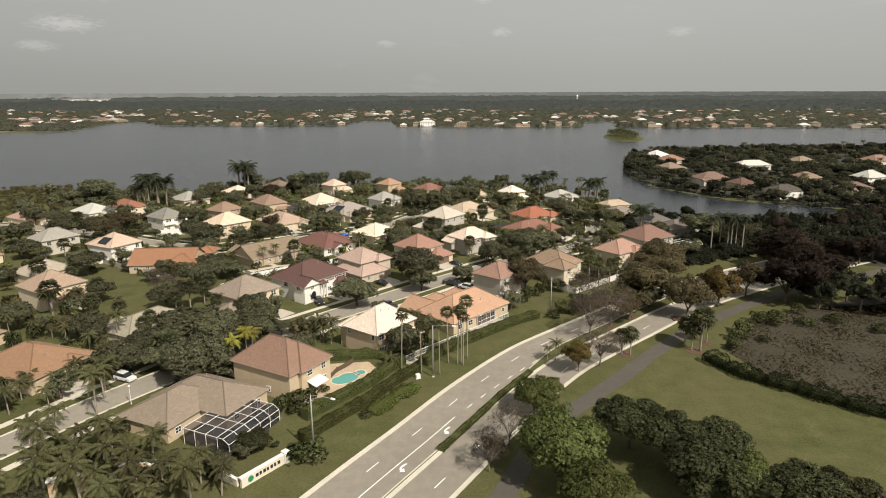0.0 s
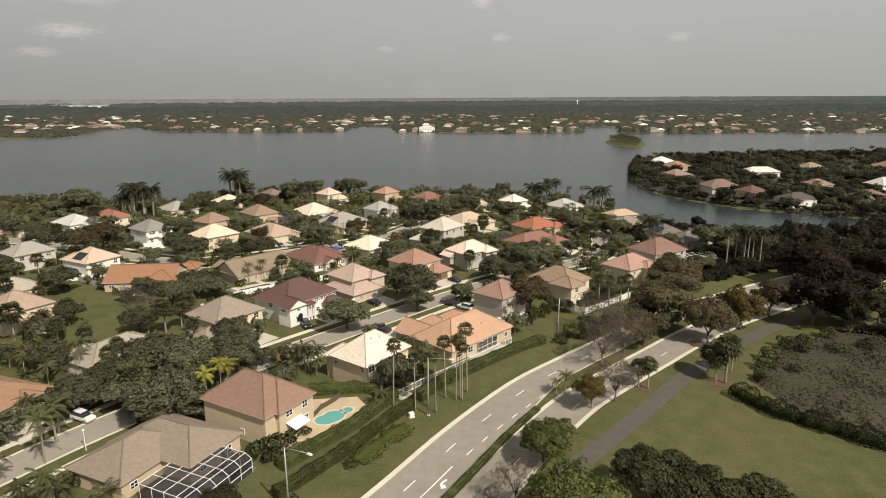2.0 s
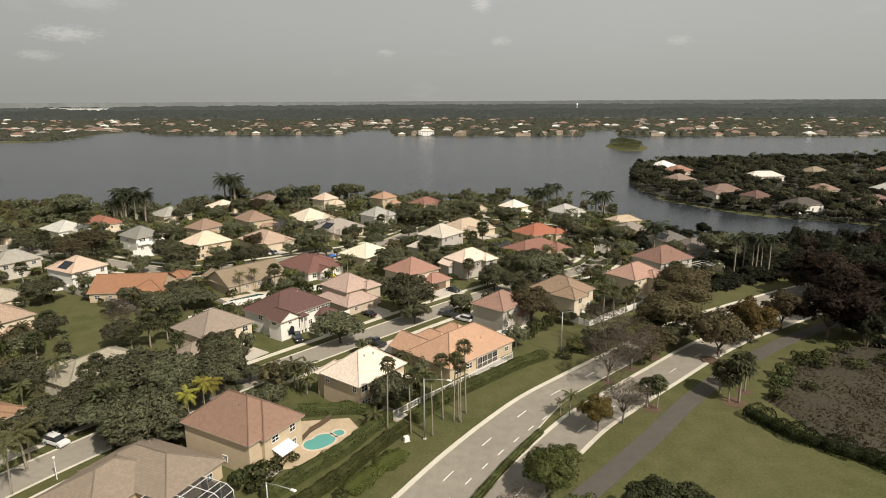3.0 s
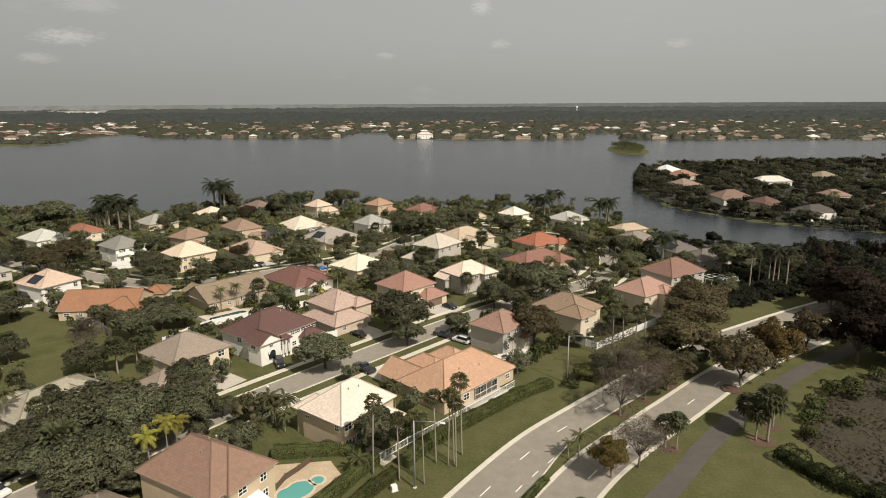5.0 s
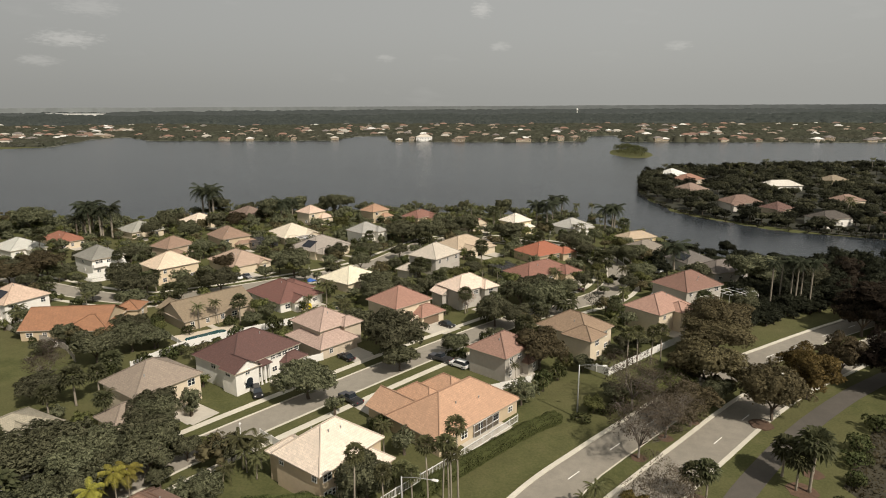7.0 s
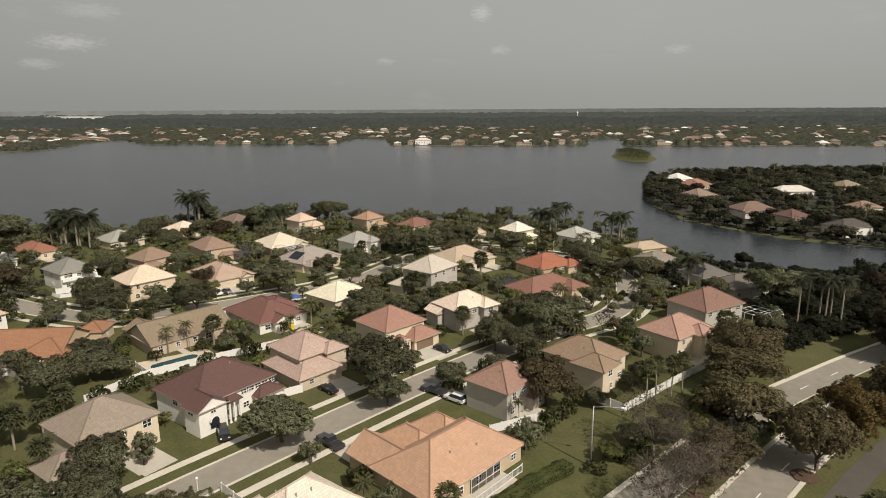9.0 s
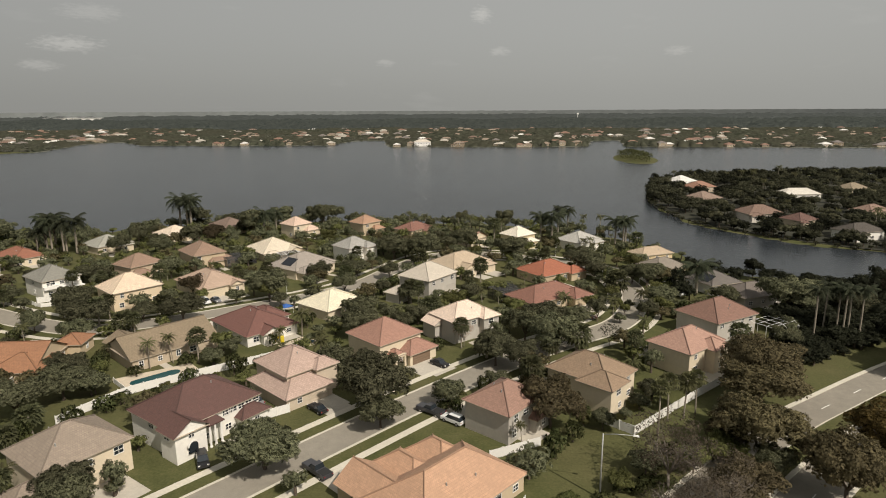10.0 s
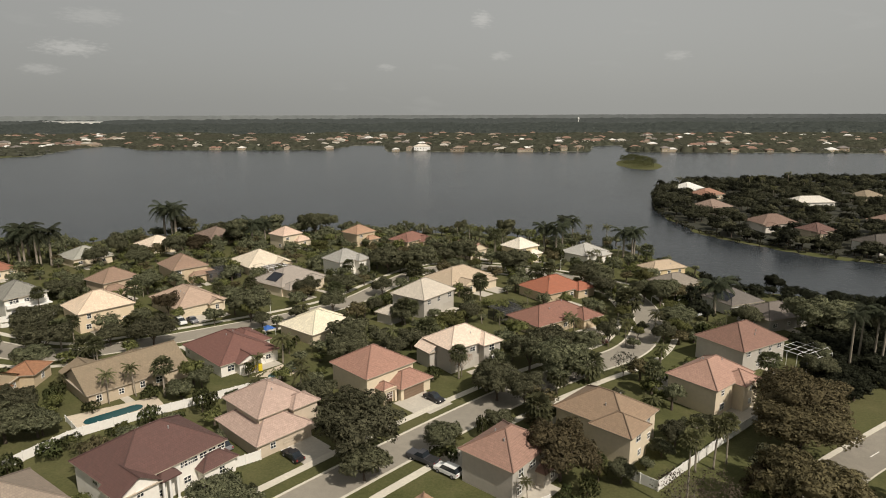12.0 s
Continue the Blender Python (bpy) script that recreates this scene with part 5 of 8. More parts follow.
FAR_ROOFS = [(0.27, 0.15, 0.10), (0.28, 0.21, 0.15), (0.20, 0.12, 0.085), (0.48, 0.43, 0.36), (0.74, 0.71, 0.66), (0.20, 0.17, 0.15)]
FAR_LABELS = ["small far house with a terracotta roof", "small far house with a tan roof", "small far house with a brown roof", "small far house with a cream roof",
              "small far house with a white roof", "small far house with a taupe roof"]


def far_house(x, y, big=1.0):
    k = random.choice((0, 0, 1, 1, 2, 2, 3, 4, 5))
    w, d = random.uniform(12, 17) * big, random.uniform(10, 13) * big
    house(FAR_LABELS[k], x, y, random.uniform(-12, 12), w, d, random.choice((3.2, 3.4, 5.4)), FAR_ROOFS[k], random.choice(((0.34, 0.28, 0.2), (0.28, 0.22, 0.15), TAN_W)), detail=1, pitch=0.45)


def along(pts, gap, inland):
    line, s = smooth_line(pts, gap)
    for p in line:
        if random.random() < 0.8:
            far_house(p[0] + random.uniform(-10, 10), p[1] + inland + random.choice((-2, 2, 8, 16, 26)), random.uniform(0.7, 1.15))


random.seed(11)
along([(-560, 1058), (-420, 1054), (-262, 1064)], 17, 12)
along([(-140, 1014), (60, 1014), (150, 1026)], 17, 12)
along([(222, 1022), (340, 1008), (602, 988), (860, 988)], 18, 12)
along([(-210, 1214), (-200, 1216)], 20, 8)


def far_village(n):
    """Roofs and walls of the many small houses far behind the shore, as one mass."""
    V, F, ids, k = [], [], [], 0
    for _ in range(n):
        if random.random() < 0.1:
            x, y = random.uniform(-1150, -650), random.uniform(930, 1250)
        else:
            y = random.uniform(1050, 1750)
            x = random.uniform(-0.8, 0.8) * y
        if inside(LAKE_EDGE, x, y) or edge_distance(LAKE_EDGE, x, y) < 26:
            continue
        FAR_SPOTS.append((x, y))
        a, w, d, e = random.uniform(-0.4, 0.4), random.uniform(5.5, 9.5), random.uniform(5, 7), random.choice((3.2, 3.4, 5.6))
        c, q = math.cos(a), math.sin(a)
        for block in range(2):
            over = 0.6 * block
            base = [(-w - over, -d - over), (w + over, -d - over), (w + over, d + over), (-w - over, d + over)]
            pts = [(p, r, -0.2 if block == 0 else e) for p, r in base] + ([(p, r, e) for p, r in base] if block == 0 else [(-w + d * 0.8, 0, e + d * 0.45), (w - d * 0.8, 0, e + d * 0.45)])
            V += [(x + p * c - r * q, y + p * q + r * c, z) for p, r, z in pts]
            fs = [(0, 1, 5, 4), (1, 2, 6, 5), (2, 3, 7, 6), (3, 0, 4, 7)] if block == 0 else [(0, 1, 5, 4), (1, 2, 5), (2, 3, 4, 5), (3, 0, 4)]
            F += [tuple(i + k for i in f) for f in fs]
            mat = random.choice((0, 1)) if block == 0 else random.choice((2, 2, 3, 3, 4, 4, 5, 6, 7))
            ids += [mat] * len(fs)
            k += len(pts)
    mats = [stucco((0.34, 0.28, 0.2)), stucco((0.62, 0.58, 0.50))] + [roof_tiles(col) for col in FAR_ROOFS]
    uv = [(V[i][0], V[i][1] * 1.1) for f in F for i in f]
    thing("far_houses", "small houses with tan, brown and white roofs far behind the lake shore", "houses", kind="stuff", data=mesh_of("far_houses", V, F, mats, uv, ids))


FAR_SPOTS = []
far_village(420)
house("large white far villa with arches by the lake", -97, 1034, 8, 26, 16, 7.0, (0.62, 0.55, 0.45), (0.8, 0.78, 0.74), detail=1, pitch=0.45)

# ---- woods beyond the lake ----


def far_woods(name, label, n, xr, yr, size, leaves, leaf, seed, mat=F_FAR):
    rng = np.random.default_rng(seed)
    y = rng.uniform(yr[0] ** 0.5, yr[1] ** 0.5, n * 3) ** 2
    x = rng.uniform(-1, 1, n * 3) * xr * y
    ok = ~inside(LAKE_EDGE, x, y) & (edge_distance(LAKE_EDGE, x, y) > 7)
    near = np.zeros(len(x), bool)
    for hx, hy in [h[:2] for h in HOUSES] + FAR_SPOTS:
        near |= (np.hypot(x - hx, (y - hy + 6) * 0.7) < 9)
    ok &= ~near
    x, y = x[ok][:n], y[ok][:n]
    r = size * rng.uniform(0.6, 1.25, len(x))
    h = np.minimum(r, 10) * rng.uniform(0.7, 1.0, len(x))
    k = np.repeat(np.arange(len(x)), leaves)
    d = rng.normal(size=(len(k), 3))
    d /= np.linalg.norm(d, axis=1)[:, None]
    d[:, 2] = np.abs(d[:, 2])
    p = np.c_[x[k] + d[:, 0] * r[k] * 0.9, y[k] + d[:, 1] * r[k] * 0.9, 0.2 * h[k] + d[:, 2] * h[k] * rng.uniform(0.5, 1.05, len(k))]
    nrm = d * 0.45 + rng.normal(size=d.shape) * 0.2 + np.array([0, -0.25, 0.7])
    nrm /= np.linalg.norm(nrm, axis=1)[:, None]
    a = np.cross(nrm, rng.normal(size=d.shape))
    a /= np.linalg.norm(a, axis=1)[:, None]
    b = np.cross(nrm, a)
    s = leaf * r[k][:, None] * rng.uniform(0.7, 1.3, (len(k), 1))
    v = np.stack([p - a * s, p - b * s, p + a * s, p + b * s], 1).reshape(-1, 3)
    thing(name, label, "woods", kind="stuff", data=mesh_of(name, v, np.arange(len(v)).reshape(-1, 4), mat))


far_woods("woods", "belt of dull green trees along the far lake shore", 4600, 0.86, (890, 1480), 4.4, 16, 0.22, 3)


def canopy_mat(name, dark, light, dull):
    m, nt, bsdf = tree_of(name)
    v = coords(nt)
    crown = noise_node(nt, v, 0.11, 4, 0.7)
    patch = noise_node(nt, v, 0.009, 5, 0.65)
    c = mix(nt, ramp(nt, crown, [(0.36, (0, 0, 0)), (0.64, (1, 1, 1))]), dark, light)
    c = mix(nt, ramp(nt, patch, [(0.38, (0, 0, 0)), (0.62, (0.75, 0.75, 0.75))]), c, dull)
    link(nt, c, bsdf.inputs["Base Color"])
    bsdf.inputs["Roughness"].default_value = 1.0
    bsdf.inputs["Specular IOR Level"].default_value = 0.0
    return m


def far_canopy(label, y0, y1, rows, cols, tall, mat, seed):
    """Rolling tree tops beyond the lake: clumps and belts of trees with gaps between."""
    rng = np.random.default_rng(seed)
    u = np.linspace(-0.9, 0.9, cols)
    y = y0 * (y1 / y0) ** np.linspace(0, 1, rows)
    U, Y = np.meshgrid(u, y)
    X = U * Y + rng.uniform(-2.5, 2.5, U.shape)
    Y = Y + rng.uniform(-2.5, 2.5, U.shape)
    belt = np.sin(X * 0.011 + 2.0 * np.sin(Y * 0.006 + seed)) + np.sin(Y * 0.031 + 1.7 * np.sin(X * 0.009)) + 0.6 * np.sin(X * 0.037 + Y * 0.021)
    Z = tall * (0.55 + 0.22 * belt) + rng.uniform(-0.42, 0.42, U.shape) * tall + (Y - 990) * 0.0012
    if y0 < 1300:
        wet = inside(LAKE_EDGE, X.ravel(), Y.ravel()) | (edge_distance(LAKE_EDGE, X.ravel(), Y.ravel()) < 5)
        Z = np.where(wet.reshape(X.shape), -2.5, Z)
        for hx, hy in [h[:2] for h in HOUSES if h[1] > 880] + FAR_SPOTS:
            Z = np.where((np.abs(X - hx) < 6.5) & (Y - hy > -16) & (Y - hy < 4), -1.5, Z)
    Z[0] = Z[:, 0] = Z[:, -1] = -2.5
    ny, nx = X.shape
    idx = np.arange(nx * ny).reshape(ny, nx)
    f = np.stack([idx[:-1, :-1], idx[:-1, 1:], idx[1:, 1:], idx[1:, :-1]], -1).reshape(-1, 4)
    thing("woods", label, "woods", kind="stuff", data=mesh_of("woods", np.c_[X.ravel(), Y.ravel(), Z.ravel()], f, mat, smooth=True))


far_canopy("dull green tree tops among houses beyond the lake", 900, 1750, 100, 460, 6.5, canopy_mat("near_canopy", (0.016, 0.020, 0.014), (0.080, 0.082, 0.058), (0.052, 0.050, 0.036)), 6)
# distance haze put into the canopy colours: bluer, then paler further off
far_canopy("dark belt of woods beyond the houses, haze put into its blue green", 1740, 2900, 60, 380, 13.0, canopy_mat("wood_canopy", (0.024, 0.030, 0.028), (0.070, 0.076, 0.068), (0.046, 0.052, 0.048)), 7)
far_canopy("woods at the horizon, haze put into their pale grey green", 2880, 4860, 60, 380, 15.0, canopy_mat("far_canopy", (0.036, 0.042, 0.042), (0.082, 0.088, 0.082), (0.058, 0.064, 0.062)), 8)


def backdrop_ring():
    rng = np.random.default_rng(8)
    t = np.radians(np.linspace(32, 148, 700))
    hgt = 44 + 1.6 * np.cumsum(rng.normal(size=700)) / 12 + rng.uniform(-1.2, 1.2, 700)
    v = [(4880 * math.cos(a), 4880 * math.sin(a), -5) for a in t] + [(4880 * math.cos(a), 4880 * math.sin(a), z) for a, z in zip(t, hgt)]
    # the ring's pale grey base colour carries the horizon haze
    thing("backdrop", "line of far woods on the horizon, haze put into its colour", "woods", kind="structure",
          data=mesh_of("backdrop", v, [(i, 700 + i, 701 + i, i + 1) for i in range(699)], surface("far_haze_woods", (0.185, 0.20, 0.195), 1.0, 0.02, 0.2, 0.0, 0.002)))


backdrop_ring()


def island_trees():
    rng = np.random.default_rng(5)
    n = 130
    a, q = rng.uniform(0, 6.28, n), np.sqrt(rng.uniform(0, 1, n))
    y = 56 * q * np.sin(a)
    c = np.c_[ISLAND[0] + 17.5 * q * np.cos(a) + y * 0.1, ISLAND[1] + y, 1.6 + 3.6 * (1 - q ** 2) + rng.uniform(0, 2.6, n)]
    v, f, nv = leaf_cloud(rng, c, rng.uniform(2.4, 4.2, n), 5200, 0.5, 0.8)
    thing("island_bushes", "low green bushes covering a small lake island", "bushes", kind="stuff", data=mesh_of("island_bushes", v, f, F_ISLAND, normals=nv))


island_trees()

# ---- planting in the neighbourhood ----
random.seed(21)
oak(-18.3, 176.6, 5.8, 8.2)
oak(-15.2, 170.8, 3.2, 4.8)
oak(5.9, 199.9, 5, 5.2)
flower(-1.6, 210.7, 5, 3)
oak(13.4, 214.5, 5.2, 5.6)
oak(20.2, 207.6, 5, 4)
brown(15.4, 172.8, 5.8, 6.2)
oak(-83.9, 185.6, 4, 4)
oak(-75.6, 180.7, 3.5, 3.5)
oak(-58.0, 196.4, 3, 3)
oak(-56.0, 201.8, 3, 3)
oak(-97.8, 207.2, 4, 4)
coco(-71.2, 193.5, 6.6, 2.2)
coco(-67.6, 197.0, 6.8, 2.2)
coco(-47.2, 210.1, 6, 3)
coco(-43.2, 215.8, 6.5, 3)
coco(-34.0, 199.1, 6, 3)
shrub(-63.0, 181.1, 1.2, 1.4)
oak(-89.9, 223.9, 4, 4)
oak(-78.5, 223.8, 5, 5)
brown(-87.0, 247.2, 5, 3.5)
fan(-100.4, 220.7, 6, 2.5)
fan(-99.9, 224.7, 6, 2)
oak(-119.0, 243.0, 3, 2.4)
oak(-122.7, 258.2, 4, 3)
oak(-104.1, 266.8, 4.5, 4)
oak(-103.4, 317.8, 5, 5)
brown(-113.5, 322.5, 5, 4)
oak(-123.5, 297.7, 5, 5)
oak(-121.1, 319.5, 5, 3)
oak(-142.0, 299.3, 7, 4)
royal(-173.7, 295.9, 10.6, 4.9)
royal(-176.1, 303.6, 10.6, 4.9)
royal(-170.0, 301.5, 11.4, 4.9)
royal(-165.8, 301.7, 11.4, 4.9)
royal(-161.6, 301.7, 10.6, 4.9)
oak(-143.0, 315.1, 9, 3.5)
royal(-143.1, 351.7, 11.4, 5.5)
royal(-136.1, 348.2, 11.4, 5.5)
coco(-129.8, 355.4, 10, 3.5)
oak(-103.1, 342.3, 7, 4)
royal(-98.4, 341.5, 7.9, 4.9)
olive(-61.3, 243.0, 4, 3.5)
oak(-53.7, 260.5, 4.5, 4)
fan(-75.5, 255.5, 6, 1.6)
fan(-99.1, 240.1, 5, 2)
oak(-52.8, 268.4, 4, 4)
oak(-41.0, 273.7, 4.5, 5)
oak(-31.7, 298.5, 6, 6)
oak(-63.2, 372.5, 7, 5)
oak(-76.8, 364.3, 7, 3)
oak(-85.6, 367.6, 7, 2.5)
coco(-38.1, 358.3, 9, 3)
coco(-34.3, 367.6, 10, 3)
coco(-25.9, 360.4, 10, 3)
coco(-21.4, 352.0, 9, 3)
coco(-9.7, 358.9, 11, 3)
coco(-4.1, 355.1, 8, 2.5)
coco(0.7, 356.6, 9, 2.5)
coco(6.7, 348.9, 8, 2.5)
coco(10.2, 345.9, 8, 2.5)
coco(-11.8, 341.6, 8, 3)
olive(-63.6, 324.6, 4, 4)
oak(-20.0, 299.1, 5, 4)
oak(-12.1, 313.1, 6, 5)
olive(-0.5, 300.2, 4, 3)
oak(12.1, 300.9, 5, 3.6)
olive(-5.0, 239.4, 4, 5)
olive(-9.1, 237.0, 4, 3.5)
fan(1.8, 267.5, 6, 2.5)
oak(-28.2, 251.8, 3, 2.4)
oak(-24.0, 218.3, 3.5, 4)
oak(-28.7, 216.3, 3.5, 3.6)
oak(-18.0, 220.4, 3.5, 3)
coco(-37.0, 210.4, 5, 3)
royal(26.9, 332.9, 8.8, 4.3)
royal(31.5, 330.2, 8.8, 4.3)
royal(37.4, 352.7, 8.8, 3.7)
coco(47.9, 352.1, 9, 3)
coco(40.7, 338.2, 8, 2.5)
oak(36.3, 283.1, 5, 5)
coco(25.2, 241.2, 7, 3)
coco(15.6, 230.6, 6, 3)
olive(55.5, 285.8, 5, 4.6)
oak(40.2, 281.5, 5, 5)
oak(58.9, 270.6, 3, 3)
royal(68.6, 258.2, 7.0, 4.3)
oak(73.3, 246.7, 5, 4.6)
coco(62.2, 238.6, 6, 3)
darkwood(94.0, 279.0, 3.6, 4.4)
darkwood(91.5, 276.0, 2.0, 2.8)
darkwood(97.2, 275.0, 2.0, 3.0)
darkwood(100.2, 268.5, 3.6, 4.6)
darkwood(105.6, 264.0, 3.8, 5.0)
darkwood(112.6, 259.4, 4.4, 5.0)
olive(52.0, 236.7, 5, 4.5)
olive(42.0, 236.0, 3.6, 3.0)
olive(41.5, 250.0, 3.8, 3.2)
olive(55.5, 246.0, 4.0, 3.4)
olive(56.0, 258.0, 3.6, 3.2)
olive(43.5, 263.0, 3.4, 3.0)
coco(46.8, 238.5, 7.0, 2.6)
coco(38.0, 231.0, 7.0, 2.4)
olive(40.9, 241.0, 4, 3)
olive(33.2, 240.6, 4, 2.6)
coco(26.1, 235.4, 6, 3)
coco(48.6, 357.5, 8, 2.5)
coco(55.8, 352.3, 9, 2.8)
coco(41.3, 343.3, 7, 2.4)
coco(45.7, 316.6, 8, 3)
royal(57.7, 328.1, 7.9, 4.1)
royal(62.6, 331.2, 7.9, 4.1)
brown_big(58.4, 189.0, 6.6, 7.8)
brown_big(55.8, 182.0, 3.8, 4.8)
oak(47.5, 172.5, 3.4, 3.6)
oak(55.0, 175.5, 3.2, 3.6)
spiky(33.4, 212.3, 4, 3)
fan(37.6, 204.6, 7, 2.4)
washy(32.4, 165.4, 12.0, 1.6)
washy(37.3, 176.6, 8.2, 1.8)
washy(40.5, 177.7, 7.8, 1.9)
washy(43.2, 179.4, 8.2, 1.9)
oak(24.8, 172.8, 3.8, 4.2)
oak(29.6, 176.8, 2.0, 2.4)
oak(33.2, 181.0, 2.2, 2.6)
oak(36.4, 184.4, 2.2, 2.8)
oak(40.0, 187.6, 2.0, 2.6)
oak(43.4, 190.8, 2.2, 2.6)
oak(54.0, 243.0, 2.6, 3.2)
oak(44.6, 242.0, 2.6, 3.0)
oak(40.0, 273.0, 3.8, 3.8)
oak(51.4, 268.4, 3.8, 3.8)
oak(39.6, 230.0, 2.6, 3.0)
coco(64.2, 242.4, 6, 2.6)
oak(44.7, 190.4, 3.5, 3)
fan(62.7, 209.8, 7, 2.6)
bare(28.9, 139.0, 6.4, 6.5)
bare(35.0, 145.5, 6.4, 6.5)
bare(31.5, 155.5, 5.0, 5.5)
brown(47.6, 162.2, 6.0, 6.2)
olive(41.5, 161.5, 5.2, 5.5)
olive(36.5, 159.5, 4.2, 4.6)
brown(44.0, 166.0, 5.6, 5.5)
oak(48.0, 157.8, 4, 3)
brown_big(56.0, 153.0, 6.2, 6.5)
rust(67.0, 162.4, 6.0, 6.6)
russet(97.0, 197.6, 6.2, 6.7)
russet(103.3, 201.7, 6.4, 7.2)
darkwood(110, 206, 6.4, 6)
brown(78.1, 171.9, 6.8, 6.7)
russet(86.5, 166.5, 6, 6.5)
darkwood(92.5, 170.5, 6, 6.5)
russet(99.5, 175.5, 6.4, 6.7)
fan(34.2, 128.5, 4.3, 1.8)
fan(36.0, 128.1, 6.2, 2.0)
fan(50.5, 131.8, 6.4, 2.2)
fan(52.3, 131.5, 7.8, 2.3)
fan(55.4, 136.6, 7.0, 2.2)
fan(50.1, 135.5, 6, 2.4)
rust(23.4, 119.2, 4.0, 2.5)
bare(28.4, 122.4, 4.6, 4.1)
shrub(65.4, 140.3, 1.0, 1.8)
shrub(59.8, 132.9, 0.8, 1.3)
shrub(76.2, 150.6, 1.1, 1.8)
coco(17.3, 123.7, 5, 2)
coco(19.1, 124.5, 5, 2)
bright(15.2, 80.2, 6, 7.4)
bright(18.8, 73.1, 5, 5)
shade(32.7, 86.6, 4.9, 6.2)
shade(27.8, 91.0, 4.6, 5.2)
shade(37.5, 83.0, 4.4, 5.2)
shade(35.2, 77.6, 4.8, 6.2)
bright(40.1, 75.8, 5, 4.5)
shade(46.5, 73.2, 4.5, 5)
shade(51.1, 72.3, 4.5, 5)
olive(17.0, 107.4, 3.2, 3.4)
bright(12.8, 100.6, 3.0, 3.2)
bare(4.6, 82.6, 4.2, 2.6)
bare(8.0, 89.8, 4.2, 3.0)
brown(5.4, 85.8, 3.4, 2.4)
coco(-60.6, 71.5, 8, 4)
coco(-57.6, 76.7, 8.5, 4)
coco(-48.1, 68.4, 8, 4)
coco(-43.7, 74.9, 7, 3.6)
coco(-37.8, 71.9, 7, 3.6)
coco(-34.4, 74.1, 7, 3.6)
coco(-60.3, 75.9, 7, 3.6)
coco(-48.9, 75.5, 5, 3)
coco(-71.9, 84.6, 6.5, 3.8)
coco(-71.6, 90.6, 5.5, 3.6)
coco(-62.8, 80.9, 6.5, 4)
coco(-63.0, 85.4, 5.5, 3.6)
coco(-52.1, 73.3, 6.5, 4)
coco(-56.2, 82.4, 5.5, 3.8)
coco(-51.0, 79.0, 5.5, 3.8)
coco(-49.8, 83.0, 4.5, 3.4)
coco(-45.0, 79.4, 4.6, 3.4)
coco(-39.7, 76.0, 5.5, 3.6)
coco(-61.8, 74.1, 6.5, 4)
coco(-46.6, 72.4, 5.5, 3.6)
coco(-69.7, 101.8, 7, 3.4)
coco(-86.1, 109.5, 6, 3.4)
coco(-85.8, 102.9, 6, 3.4)
for ux, uy, ur in ((-66, 82, 2.4), (-61, 78, 2.2), (-58.5, 81, 2.4), (-54.5, 77.5, 2.2), (-52.5, 81.5, 2.2), (-49, 78, 2.2), (-46.5, 76, 2.0), (-43, 77.5, 2.0), (-41, 79.5, 1.8), (-37.5, 78.5, 1.8)):
    shade(ux, uy, ur * 0.55, ur * 0.8)
shade(-34.0, 85.6, 1.6, 2.4)
shade(-37.6, 86.2, 1.4, 1.9)
shade(-30.8, 87.2, 1.5, 2.0)
oak(-34.7, 84.2, 2.0, 2.4)
oak(-42.0, 83.6, 1.4, 1.7)
oak(-46.1, 83.0, 1.4, 1.7)
coco(-78.9, 107.6, 7, 3.4)
coco(-71.1, 104.2, 7, 3.4)
coco(-84.8, 99.4, 6, 3.4)
oak(-64.5, 113.5, 4.6, 5.0)
oak(-53.6, 107.6, 3.4, 4.2)
oak(-49.8, 110.8, 3.6, 4.0)
coco(-67.2, 95.4, 8.5, 3.2)
oak(-59.5, 110.7, 5, 5.2)
oak(-59.2, 118.1, 4.4, 5.0)
oak(-55.2, 109.0, 4.6, 4.0)
oak(-57.2, 124.6, 4.4, 4.6)
oak(-48.2, 128.3, 5.0, 5.0)
oak(-45.2, 133.6, 5, 4.5)
yellow(-49.3, 115.8, 7, 2.4)
yellow(-47.8, 118.6, 8, 2.4)
yellow(-47.4, 120.9, 7, 2.4)
coco(-81.1, 125.2, 9, 3)
fan(-73.5, 123.9, 8, 2.2)
coco(-85.6, 121.5, 7, 3.6)
coco(-32.0, 129.5, 6, 3)
coco(-35.1, 132.0, 6, 3)
oak(-37.4, 133.0, 3, 3)
oak(-31.6, 156.6, 5.2, 7.3)
oak(-84.2, 170.2, 4, 5)
oak(-80.4, 177.8, 4, 5)
oak(-76.0, 180.0, 4, 4.5)
oak(-92.1, 190.3, 3, 3.5)
coco(-122.3, 195.5, 7, 3.4)
oak(-101.8, 216.7, 3.5, 4)
brown(-144.7, 232.5, 4, 7)
brown(-148.7, 228.7, 4, 6)
oak(-206.6, 310.9, 5, 6)
oak(-194.0, 304.6, 5, 5)
oak(-210.7, 297.3, 5, 5)
oak(-100.6, 174.9, 2.5, 3)
bare(-96.7, 172.5, 3.5, 3)
coco(-120.5, 219.4, 6, 3.4)
oak(-137.6, 236.0, 3.6, 3.4)
fan(-172.7, 246.8, 5, 2.4)
oak(-177.1, 218.3, 4, 4)
oak(-158.4, 198.1, 4, 4.5)
oak(-143.8, 171.2, 5, 5)
oak(-175.6, 241.3, 4, 5)
coco(-108.2, 150.4, 7, 4)
coco(-110.8, 149.3, 5, 3)
fan(-107.3, 159.4, 5, 2.5)
oak(-124.4, 180.0, 3.2, 3.4)
olive(-153.5, 198.4, 4, 4)
